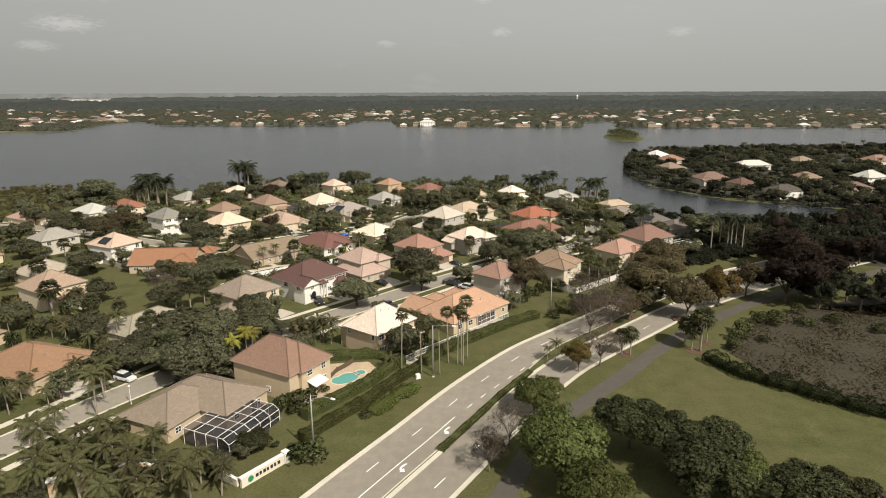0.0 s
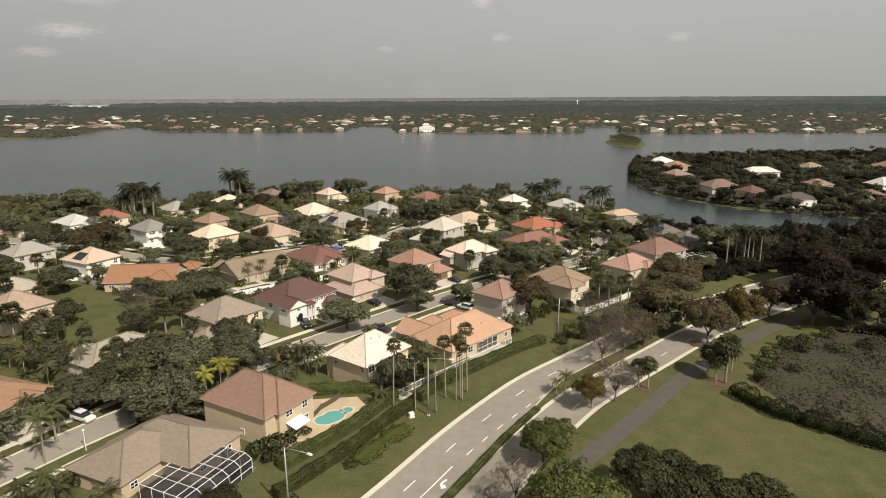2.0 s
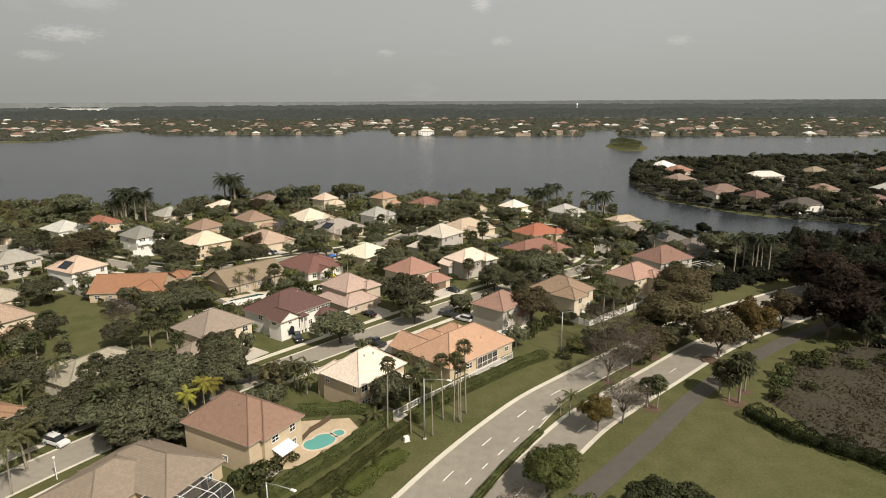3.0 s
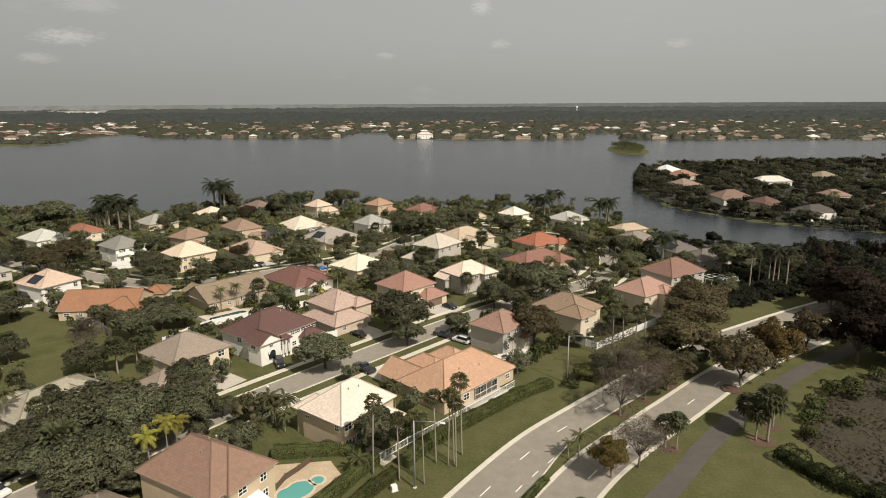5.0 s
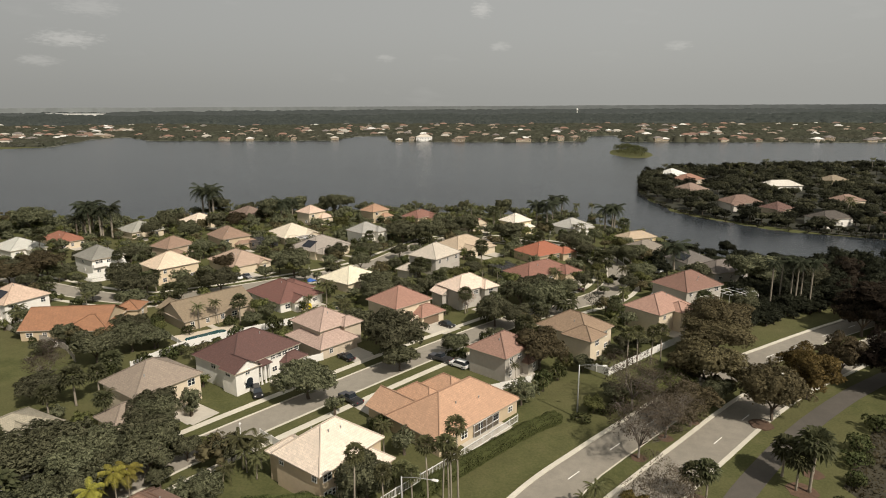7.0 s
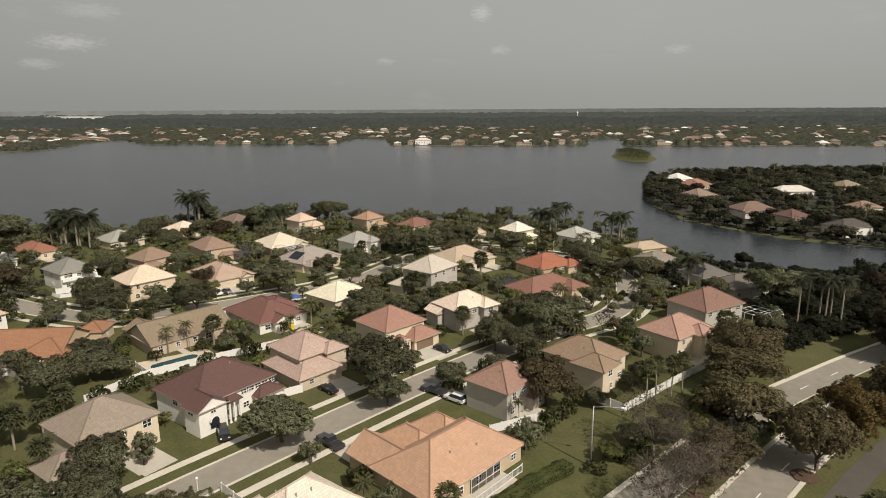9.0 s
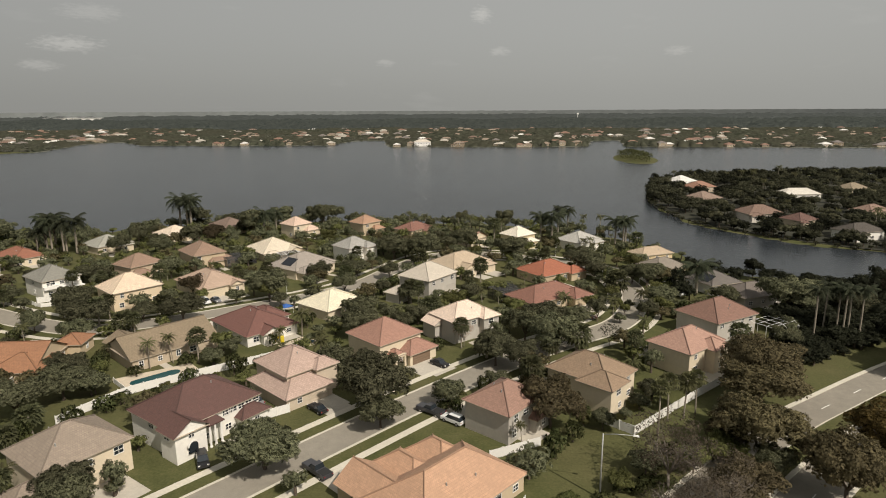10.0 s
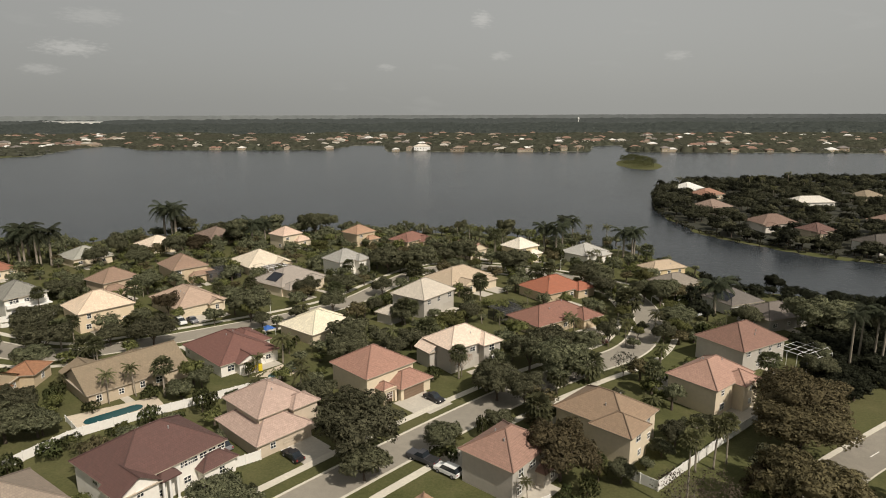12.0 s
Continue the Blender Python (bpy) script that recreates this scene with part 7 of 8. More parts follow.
marsh()
MULCH = surface("brown_mulch", (0.105, 0.062, 0.038), 0.95, 1.5, 0.35, 0.3, 0.2)
for mx, my, mr, mz in ((28.9, 139.0, 1.3, 0.22), (35.0, 145.5, 1.3, 0.22), (41.5, 151.6, 1.2, 0.22), (35.1, 128.3, 1.7, 0.03), (51.4, 131.8, 2.2, 0.03), (55.2, 136.4, 1.6, 0.03), (53.6, 151.5, 2.0, 0.22)):
    slab("mulch_bed", "reddish brown mulch under a tree", [(mx + mr * math.cos(k * 0.5236) * (1 + 0.12 * math.sin(3 * k)), my + mr * math.sin(k * 0.5236)) for k in range(12)], mz, MULCH, "mulch")
random.seed(17)
for sx, sy, sz, sr in ((63, 139, 1.6, 2.4), (60.5, 134, 1.2, 1.6), (66, 143.5, 1.8, 2.4), (73, 150.5, 2.0, 2.6), (78, 153, 1.6, 2.2), (69, 138, 1.0, 1.8), (84, 150, 1.3, 2.2), (92, 152, 1.5, 2.4), (100, 146, 1.4, 2.2), (86, 158, 1.6, 2.6)):
    shrub(sx, sy, sz * 0.6, sr * 0.75)
shrub(-24.6, 83.6, 1.2, 3.0)
for sx, sy in ((-58.6, 90.5), (-57.2, 93.2), (-55.8, 96.0), (-54.6, 98.8), (-53.6, 101.4), (-60.2, 88.0)):
    shrub(sx, sy, random.uniform(0.7, 1.0), random.uniform(1.2, 1.6))
# planting on the verge below the white fence
for k in range(12):
    sx = random.uniform(20, 46)
    sy = 133.5 + sx * 0.72 + random.uniform(0.5, 9.0)
    shrub(sx, sy, random.uniform(0.4, 1.0), random.uniform(0.9, 2.0))

# ---- vehicles ----


def car(label, x, y, rz, col, kind="suv"):
    L, W = {"suv": (4.7, 1.9), "sedan": (4.8, 1.85), "pickup": (5.9, 2.0)}[kind]
    h = {"suv": 1.72, "sedan": 1.45, "pickup": 1.85}[kind]
    paint = surface("car_paint_%02d_%02d_%02d" % tuple(int(c * 99) for c in col), col, 0.28, 2.0, 0.05, 0.0, 0.4)
    t = thing("pickup_truck" if kind == "pickup" else "car", label, "truck" if kind == "pickup" else "car", x, y, 0.06, rz)
    hood = 0.62 * h
    if kind == "pickup":
        low = [(-L / 2, 0.42), (L / 2, 0.42), (L / 2, 0.72 * h * 0.85), (L / 2 - 0.25, hood), (0.9, hood + 0.03), (-L / 2, hood - 0.02)]
        cab = [(-0.75, hood - 0.02), (1.25, hood + 0.02), (0.55, h), (-0.55, h)]
    elif kind == "sedan":
        low = [(-L / 2, 0.35), (L / 2, 0.35), (L / 2, 0.5 * h), (L / 2 - 0.35, hood - 0.05), (-L / 2 + 0.1, hood), (-L / 2, 0.5 * h)]
        cab = [(-1.75, hood - 0.05), (1.1, hood - 0.06), (0.35, h), (-0.95, h)]
    else:
        low = [(-L / 2, 0.35), (L / 2, 0.35), (L / 2, 0.52 * h), (L / 2 - 0.3, hood - 0.05), (-L / 2, hood), (-L / 2 - 0.02, 0.5 * h)]
        cab = [(-L / 2 + 0.05, hood - 0.05), (1.25, hood - 0.06), (0.55, h), (-L / 2 + 0.45, h)]

    def prism(profile, w0, w1, mat, name, r=0.07):
        bm = bmesh.new()
        zs = [p[1] for p in profile]
        z0, z1 = min(zs), max(zs)
        rows = []
        for s in (-1, 1):
            rows.append([bm.verts.new((px, s * (w0 + (w1 - w0) * (pz - z0) / (z1 - z0)) / 2, pz)) for px, pz in profile])
        n = len(profile)
        bm.faces.new(rows[0])
        bm.faces.new(list(reversed(rows[1])))
        for i in range(n):
            bm.faces.new((rows[0][i], rows[1][i], rows[1][(i + 1) % n], rows[0][(i + 1) % n]))
        bmesh.ops.recalc_face_normals(bm, faces=bm.faces[:])
        bmesh.ops.bevel(bm, geom=bm.edges[:], offset=r, segments=2, affect="EDGES")
        me = bpy.data.meshes.new(name)
        bm.to_mesh(me)
        bm.free()
        me.materials.append(mat)
        return me

    body = part("body", prism(low, W, W * 0.96, paint, "body"), t)
    part("roof", Build().box(cab[3][0] + 0.05, -W * 0.37, h - 0.03, cab[2][0] - 0.05, W * 0.37, h + 0.03).mesh("roof", paint), body)
    part("cabin_glass", prism(cab, W * 0.93, W * 0.76, GLASS, "cabin_glass", 0.04), body, "dark tinted windows")
    if kind == "pickup":
        part("cargo_bed", Build().box(-L / 2 + 0.12, -W * 0.42, hood - 0.06, -0.85, W * 0.42, hood + 0.005).mesh("cargo_bed", BLACK), body, "open dark cargo bed")
    for s in (-1, 1):
        part("headlight", Build().box(L / 2 - 0.2, s * W * 0.36 - 0.16, 0.5 * h - 0.08, L / 2 + 0.02, s * W * 0.36 + 0.16, 0.5 * h + 0.08).mesh("headlight", WHITE_METAL), body)
        part("tail_light", Build().box(-L / 2 - 0.03, s * W * 0.38 - 0.12, 0.5 * h - 0.1, -L / 2 + 0.1, s * W * 0.38 + 0.12, 0.5 * h + 0.12).mesh("tail_light", surface("tail_red", (0.25, 0.02, 0.02), 0.3)), body)
        for q in (-0.31, 0.31):
            wheel = part("wheel", Build().tube([(0, -0.12, 0), (0, 0.12, 0)], 0.35, 14).mesh("wheel", BLACK), t, "", (q * L, s * W * 0.45, 0.34))
            part("rim", Build().tube([(0, -0.135, 0), (0, 0.135, 0)], 0.2, 10).mesh("rim", GALV), wheel)
    return t


DARK_P, WHITE_P, GREY_P, BLACK_P = (0.05, 0.05, 0.055), (0.7, 0.7, 0.68), (0.2, 0.2, 0.21), (0.015, 0.015, 0.017)
car("dark grey pickup truck parked across the pavement", -6.6, 176.9, 148, DARK_P, "pickup")
car("white hatchback parked beside a dark pickup", -2.2, 173.6, 145, WHITE_P, "suv")
car("black sedan parked on a pale driveway", -6.6, 199.2, -40, BLACK_P, "sedan")
car("black car parked on a short driveway", -42.4, 157.6, -60, BLACK_P, "suv")
car("grey car parked beside a pink-roofed house", -41.6, 178.8, 141, GREY_P, "sedan")
car("black sedan parked at the end of a driveway", -28.4, 176.4, 140, BLACK_P, "sedan")
car("dark grey truck parked by a peach-roofed house", -22.8, 155.9, 141, DARK_P, "pickup")
car("silver white car parked near the shade trees", -69.8, 109.0, -20, WHITE_P, "suv")
car("dark car parked under shade trees", -73.4, 113.2, -20, DARK_P, "suv")
car("white car parked on a driveway", -80.2, 240.8, -42, WHITE_P, "suv")
car("dark grey car parked on a driveway", -77.6, 242.4, -42, GREY_P, "sedan")
car("white car parked at the bend of the street", 63.4, 270.4, 20, WHITE_P, "suv")
car("white car parked on the side of the bend", 59.4, 262.8, 25, WHITE_P, "sedan")
car("white van-like car parked under palms", 63.6, 256.4, 30, WHITE_P, "suv")
car("dark sedan parked at a garage", 29.6, 235.0, -50, BLACK_P, "sedan")
car("white car on the far street", 37.4, 306.0, -25, WHITE_P, "sedan")
car("red brown car parked by a bare tree", 32.0, 234.0, -50, (0.12, 0.04, 0.03), "sedan")

# ---- fences ----


def privacy_fence(label, pts, h=1.8, mat=WHITE, gap=2.4):
    line, s = smooth_line(pts, 0.3) if len(pts) > 2 else smooth_line([pts[0], ((pts[0][0] + pts[1][0]) / 2, (pts[0][1] + pts[1][1]) / 2), pts[1]], 0.3)
    t = thing("fence", label, "fence")
    key = "fence_%s_%.1f" % (mat.name, h)
    if key not in MODELS:
        post = Build().box(-0.07, -0.07, -0.1, 0.07, 0.07, h + 0.08).add([(-0.1, -0.1, h + 0.08), (0.1, -0.1, h + 0.08), (0.1, 0.1, h + 0.08), (-0.1, 0.1, h + 0.08), (0, 0, h + 0.2)],
                                                                          [(0, 1, 4), (1, 2, 4), (2, 3, 4), (3, 0, 4), (3, 2, 1, 0)])
        # one pleated sheet of boards
        v, f, n = [], [], 15
        for i in range(n):
            a, c = -gap / 2 + 0.07 + i * (gap - 0.14) / n, -gap / 2 + 0.07 + (i + 1) * (gap - 0.14) / n
            for xx, yy in ((a, 0.0), (a + 0.012, -0.03), (c - 0.012, -0.03), (c, 0.0)):
                v += [(xx, yy, 0.05), (xx, yy, h), (xx, 0.035, 0.05), (xx, 0.035, h)]
        for i in range(n * 4 - 1):
            f += [(4 * i, 4 * i + 4, 4 * i + 5, 4 * i + 1), (4 * i + 2, 4 * i + 3, 4 * i + 7, 4 * i + 6), (4 * i + 1, 4 * i + 5, 4 * i + 7, 4 * i + 3)]
        MODELS[key] = (post.mesh("post", mat), mesh_of("panel", v, f, mat))
    post_me, panel_me = MODELS[key]
    n = max(1, int(s[-1] / gap))
    q = np.linspace(0, s[-1], n + 1)
    P = np.c_[np.interp(q, s, line[:, 0]), np.interp(q, s, line[:, 1])]
    for p in P:
        part("post", post_me, t, "", (*p, 0))
    for a, b in zip(P, P[1:]):
        o = part("panel", panel_me, t, "", (*((a + b) / 2), 0), math.degrees(math.atan2(b[1] - a[1], b[0] - a[0])))
        o.scale = (np.hypot(*(b - a)) / gap, 1, 1)
    return t


def rail_fence(label, pts, h=1.5, gap=2.4):
    line, s = smooth_line(pts, 0.3)
    t = thing("fence", label, "fence")
    post = Build().box(-0.06, -0.06, -0.1, 0.06, 0.06, h + 0.1).mesh("post", WHITE_METAL)
    rail = Build().box(-gap / 2, -0.04, -0.05, gap / 2, 0.04, 0.05).mesh("rail", WHITE_METAL)
    picket = Build().box(-0.02, -0.02, 0.1, 0.02, 0.02, h - 0.05).mesh("picket", WHITE_METAL)
    n = int(s[-1] / gap)
    q = np.linspace(0, s[-1], n + 1)
    P = np.c_[np.interp(q, s, line[:, 0]), np.interp(q, s, line[:, 1])]
    for p in P:
        part("post", post, t, "", (*p, 0))
    for a, b in zip(P, P[1:]):
        ang = math.degrees(math.atan2(b[1] - a[1], b[0] - a[0]))
        for z in (0.2, h - 0.1):
            o = part("rail", rail, t, "", (*((a + b) / 2), z), ang)
            o.scale = (np.hypot(*(b - a)) / gap, 1, 1)
        for k in range(1, 8):
            part("picket", picket, t, "", (*(a + (b - a) * k / 8), 0), ang)


rail_fence("white metal rail fence along the back gardens", [(-15.6, 118.4), (-10.0, 126.0), (-4.0, 133.0), (3.0, 141.6), (9.6, 150)])
privacy_fence("white board fence between back gardens", [(-75, 168), (-71, 177), (-68.6, 181), (-61, 188), (-50, 197), (-42, 204)])
privacy_fence("white board fence along the grass verge", [(30, 171), (43.4, 184.3), (52, 192.4), (58, 198)])
privacy_fence("short white board fence beside a house", [(30, 171), (25.5, 174.8)])
privacy_fence("white board fence beside a maroon-roofed house", [(-37.6, 172.4), (-33.6, 175.6)])
privacy_fence("white board fence behind a peach-roofed house", [(-131, 192), (-118, 199.5)])
privacy_fence("weathered grey board fence round a lawn", [(-137, 199), (-118, 188), (-99, 179), (-90, 171)], 1.7, surface("grey_boards", (0.36, 0.33, 0.28), 0.9, 3.0, 0.2))
privacy_fence("white board fence in front of a white house", [(-131, 238), (-122, 243.5)])
privacy_fence("white board fence behind the tan house", [(-101, 179), (-94, 186)])
privacy_fence("white board fence at the back of a garden", [(16, 190), (20.5, 193.5)])
privacy_fence("white board fence beside the garden pool", [(-75, 186), (-69.5, 181.5)], 1.2)
privacy_fence("white garden wall beside a screened porch", [(-80, 291), (-71, 284.5)], 1.3)
privacy_fence("white board fence between two gardens", [(4.5, 161.5), (13.2, 166.5)], 1.7)
privacy_fence("white board fence beside a cream house", [(-30.6, 138), (-36, 142)], 1.5)

# ---- screen enclosures and pools ----
SCREEN = surface("dark_screen", (0.03, 0.03, 0.032), 0.7, 3.0, 0.2, 0.0)
SCREEN.node_tree.nodes["Principled BSDF"].inputs["Alpha"].default_value = 0.62


def screen_cage(label, x, y, rz, w, d, h, mat=WHITE_METAL, nx=4, ny=3, drop=0.9, screens=True):
    """A pool cage: posts, a flat top with sloping edges, and dark mesh panels."""
    t = thing("screen_enclosure", label, "screen porch", x, y, 0, rz)
    r = 0.05
    bar = lambda nm, a, b: part(nm, Build().tube([a, b], r, 4).mesh(nm, mat), t)
    X = np.linspace(-w / 2, w / 2, nx + 1)
    Y = np.linspace(-d / 2, d / 2, ny + 1)
    zt = h + drop
    for i, px in enumerate(X):
        bar("post", (px, -d / 2, -0.05), (px, -d / 2, h))
        bar("rafter", (px, -d / 2, h), (px, -d / 2 + 1.2, zt))
        bar("beam", (px, -d / 2 + 1.2, zt), (px, d / 2, zt))
    for py in Y[1:]:
        for s in (-1, 1):
            bar("post", (s * w / 2, py, -0.05), (s * w / 2, py, zt))
        bar("beam", (-w / 2, py, zt), (w / 2, py, zt))
    bar("beam", (-w / 2, -d / 2, h), (w / 2, -d / 2, h))
    bar("beam", (-w / 2, -d / 2 + 1.2, zt), (w / 2, -d / 2 + 1.2, zt))
    bar("rail", (-w / 2, -d / 2, 1.0), (w / 2, -d / 2, 1.0))
    if screens:
        quad = lambda *p: part("screen_panel", mesh_of("screen_panel", p, [(0, 1, 2, 3)], SCREEN), t)
        quad((-w / 2, -d / 2, 0.05), (w / 2, -d / 2, 0.05), (w / 2, -d / 2, h), (-w / 2, -d / 2, h))
        quad((-w / 2, -d / 2, h), (w / 2, -d / 2, h), (w / 2, -d / 2 + 1.2, zt), (-w / 2, -d / 2 + 1.2, zt))
        quad((-w / 2, -d / 2 + 1.2, zt), (w / 2, -d / 2 + 1.2, zt), (w / 2, d / 2, zt), (-w / 2, d / 2, zt))
        for s in (-1, 1):
            quad((s * w / 2, -d / 2, 0.05), (s * w / 2, d / 2, 0.05), (s * w / 2, d / 2, zt), (s * w / 2, -d / 2, h))
    return t


DARK_PATIO = surface("dark_patio", (0.12, 0.105, 0.09), 0.8, 2.0, 0.2)
screen_cage("white framed screen enclosure with dark mesh beside a grey roof", -39.6, 91.2, 70, 12.5, 9.8, 2.3, nx=5, ny=4, drop=0.75)
slab("patio", "shaded concrete patio under a screen enclosure", [(-47.5, 88.5), (-37.6, 83.8), (-32.6, 96.5), (-41, 100)], 0.05, DARK_PATIO, "patio")
screen_cage("white framed screened porch under a peach roof", 2.9, 147.2, 51, 7.0, 2.6, 2.5, drop=0.35)
screen_cage("white framed empty pool cage behind a brown roof", 76.6, 223.6, 34, 10.0, 7.0, 2.6, screens=False)
screen_cage("dark mesh pool cage beside a brown-roofed house", -89.5, 288.6, 47, 11.0, 8.0, 2.5, DARK_FRAME)
screen_cage("dark mesh screen porch beside a white house", -134.5, 193.0, 66, 9.0, 5.0, 2.5, DARK_FRAME)
screen_cage("dark mesh pool cage behind a reddish roof", 9.5, 250.5, 40, 8.0, 7.0, 2.6, DARK_FRAME)
screen_cage("dark mesh pool cage by a cream roof", -71.6, 294.0, 46, 8.0, 6.0, 2.4)

POOL_WATER = water_mat("pool_water", (0.10, 0.31, 0.27), 1.2, 0.05, 0.06)
DEEP_POOL = water_mat("dark_pool_water", (0.02, 0.07, 0.075), 1.2, 0.05, 0.06)
STONE = surface("pool_coping", (0.55, 0.47, 0.36), 0.85, 2.2, 0.15, 0.3, 0.3)
TAN_PAVER = surface("tan_pavers", (0.46, 0.36, 0.24), 0.9, 2.2, 0.2, 0.4, 0.3)


def pool(label, x, y, rz, outline, water):
    t = thing("swimming_pool", label, "swimming pool", x, y, 0, rz)
    n = len(outline)
    big = [(px * 1.0 + 0.45 * px / math.hypot(px, py), py + 0.45 * py / math.hypot(px, py)) for px, py in outline]
    v = [(*p, 0.12) for p in outline] + [(*p, 0.12) for p in big] + [(*p, -0.1) for p in big] + [(*p, -0.05) for p in outline]
    f = []
    for i in range(n):
        j = (i + 1) % n
        f += [(i, n + i, n + j, j), (n + i, 2 * n + i, 2 * n + j, n + j), (i, j, 3 * n + j, 3 * n + i)]
    part("coping", mesh_of("coping", v, f, STONE), t, "pale stone coping")
    part("water_surface", mesh_of("water_surface", [(*p, 0.085) for p in outline], [tuple(range(n))], water), t, "clear blue green pool water")
    return t


kidney = []
for k in range(36):
    a = 2 * math.pi * k / 36
    q = 1 + 0.16 * math.cos(2 * a + 0.6) - 0.2 * math.exp(-((a - 1.6) ** 2) / 0.18)
    kidney.append((2.5 * q * math.cos(a), 2.4 * q * math.sin(a)))
slab("patio", "beige paved pool terrace behind a beige house", [(-31.4, 103.4), (-27.2, 104.6), (-23.4, 109.2), (-19.0, 117.4), (-21.6, 121.0), (-31.5, 119.0)], 0.06, TAN_PAVER, "patio")
pool("kidney-shaped turquoise swimming pool on a beige terrace", -24.9, 112.6, 62, kidney, POOL_WATER)
pool("small round stone spa beside a turquoise pool", -22.3, 115.6, 0, [(1.0 * math.cos(2 * math.pi * k / 20), 1.0 * math.sin(2 * math.pi * k / 20)) for k in range(20)], POOL_WATER)
privacy_fence("low dark brown mesh safety fence beside a pool", [(-29.6, 110.4), (-27.9, 112.6), (-27.2, 115.8), (-25.6, 118.4), (-24.8, 120.4)], 1.1, surface("brown_mesh", (0.10, 0.07, 0.045), 0.8, 3.0, 0.2))
slab("patio", "pale paved pool terrace behind a tan house", [(-76.5, 187.5), (-70.5, 182.6), (-59.2, 193.0), (-63.5, 197.2)], 0.06, STONE, "patio")
pool("long dark blue green swimming pool in a garden", -67.6, 189.2, 47, [(5.0 * math.cos(a) * (1.0 if abs(math.cos(a)) < 0.75 else 1.05), 1.9 * max(-0.8, min(0.8, math.sin(a) * 1.4))) for a in np.linspace(0.05, 6.23, 28)], DEEP_POOL)
slab("patio", "pale patio behind a red-roofed house", [(-47.5, 208), (-42.5, 205.5), (-37.5, 211), (-43, 215)], 0.06, STONE, "patio")
pool("small dark swimming pool behind a red-roofed house", -41.6, 210.4, 47, [(3.4 * math.cos(a), 1.5 * math.sin(a)) for a in np.linspace(0, 6.0, 24)], DEEP_POOL)

# ---- roof and garden things ----
PANEL = surface("solar_cell", (0.012, 0.014, 0.02), 0.2, 2.0, 0.2, 0.0)


def solar_panel(h, w, eave, pitch, x0, x1, y0, y1):
    z = lambda px: eave + pitch * (w / 2 - 0.5 + px) + 0.1
    v = []
    for dz in (0.0, 0.07):
        v += [(x0, y0, z(x0) + dz), (x1, y0, z(x1) + dz), (x1, y1, z(x1) + dz), (x0, y1, z(x0) + dz)]
    part("solar_panel", mesh_of("solar_panel", v, [(3, 2, 1, 0), (4, 5, 6, 7), (0, 1, 5, 4), (1, 2, 6, 5), (2, 3, 7, 6), (3, 0, 4, 7)], PANEL), h, "black solar panel array")


solar_panel(h_solar, 12.6, 5.9, 0.6, -5.4, -2.6, -2.6, 2.0)
solar_panel(h_solar2, 19.0, 3.5, 0.5, -8.0, -4.4, -3.4, 1.6)
solar_panel(h_solar3, 12.5, 3.5, 0.5, -5.4, -2.4, -3.4, 2.4)

# arched entrance of the maroon-roofed house
arch = Build()
for k in range(12):
    a0, a1 = math.pi * k / 12, math.pi * (k + 1) / 12
    arch.add([(math.cos(a) * r, yy, math.sin(a) * r) for a in (a0, a1) for r in (0.8, 1.05) for yy in (-0.1, 0.05)],
             [(0, 2, 6, 4), (2, 3, 7, 6), (0, 4, 5, 1)])
part("arch_trim", arch.mesh("arch_trim", WHITE), h_maroon, "white arched window surround", (-6.4, -9.0, 2.5))
half_disc = [(0.8 * math.cos(math.pi * k / 12), -0.03, 0.8 * math.sin(math.pi * k / 12)) for k in range(13)]
part("arched_window", mesh_of("arched_window", [(-0.8, -0.03, -1.1), *reversed(half_disc), (0.8, -0.03, -1.1)][::-1], [tuple(range(15))], GLASS), h_maroon, "tall dark arched window", (-6.4, -8.99, 2.5))
for px in (-2.6, -1.6, -0.4):
    part("column", Build().tube([(0, 0, 0), (0, 0, 0.25), (0, 0, 0.26), (0, 0, 4.2)], [0.28, 0.28, 0.2, 0.18], 10).mesh("column", WHITE), h_maroon, "white entrance column", (px, -7.9, 0))
part("porch_roof", mesh_of("porch_roof", [(-3.1, -8.2, 4.2), (0.2, -8.2, 4.2), (0.2, -5.5, 4.4), (-3.1, -5.5, 4.4), (-1.5, -6.0, 5.6), (-3.1, -8.2, 4.0), (0.2, -8.2, 4.0), (0.2, -5.5, 4.0), (-3.1, -5.5, 4.0)],
                           [(0, 1, 4), (1, 2, 4), (2, 3, 4), (3, 0, 4), (0, 5, 6, 1), (1, 6, 7, 2), (2, 7, 8, 3), (3, 8, 5, 0), (8, 7, 6, 5)], roof_tiles(MAROON_R)), h_maroon, "maroon tiled porch roof")
# arched porch of the salmon-roofed house
part("porch_arch", Build().box(-1.6, -0.25, 0, -1.05, 0.2, 2.9).box(1.05, -0.25, 0, 1.6, 0.2, 2.9).box(-1.6, -0.25, 2.5, 1.6, 0.2, 3.2).mesh("porch_arch", stucco(CREAM_W)), h_salmon, "cream porch arch", (-2.4, -8.3, 0))
add_door(h_salmon, -2.4, -8.13, 0)
add_door(h_pool, 3.0, -7.45, 0)
add_door(h_white, 5.5, -4.95, 0)

part("awning", mesh_of("awning", [(-1.9, -2.4, 2.2), (1.9, -2.4, 2.2), (1.9, 0, 2.9), (-1.9, 0, 2.9), (-1.9, -2.4, 2.1), (1.9, -2.4, 2.1), (1.9, 0, 2.8), (-1.9, 0, 2.8)],
                             [(0, 1, 2, 3), (7, 6, 5, 4), (0, 4, 5, 1), (1, 5, 6, 2), (3, 7, 4, 0)], WHITE), h_pool, "white fabric awning", (0.6, -7.95, 0))
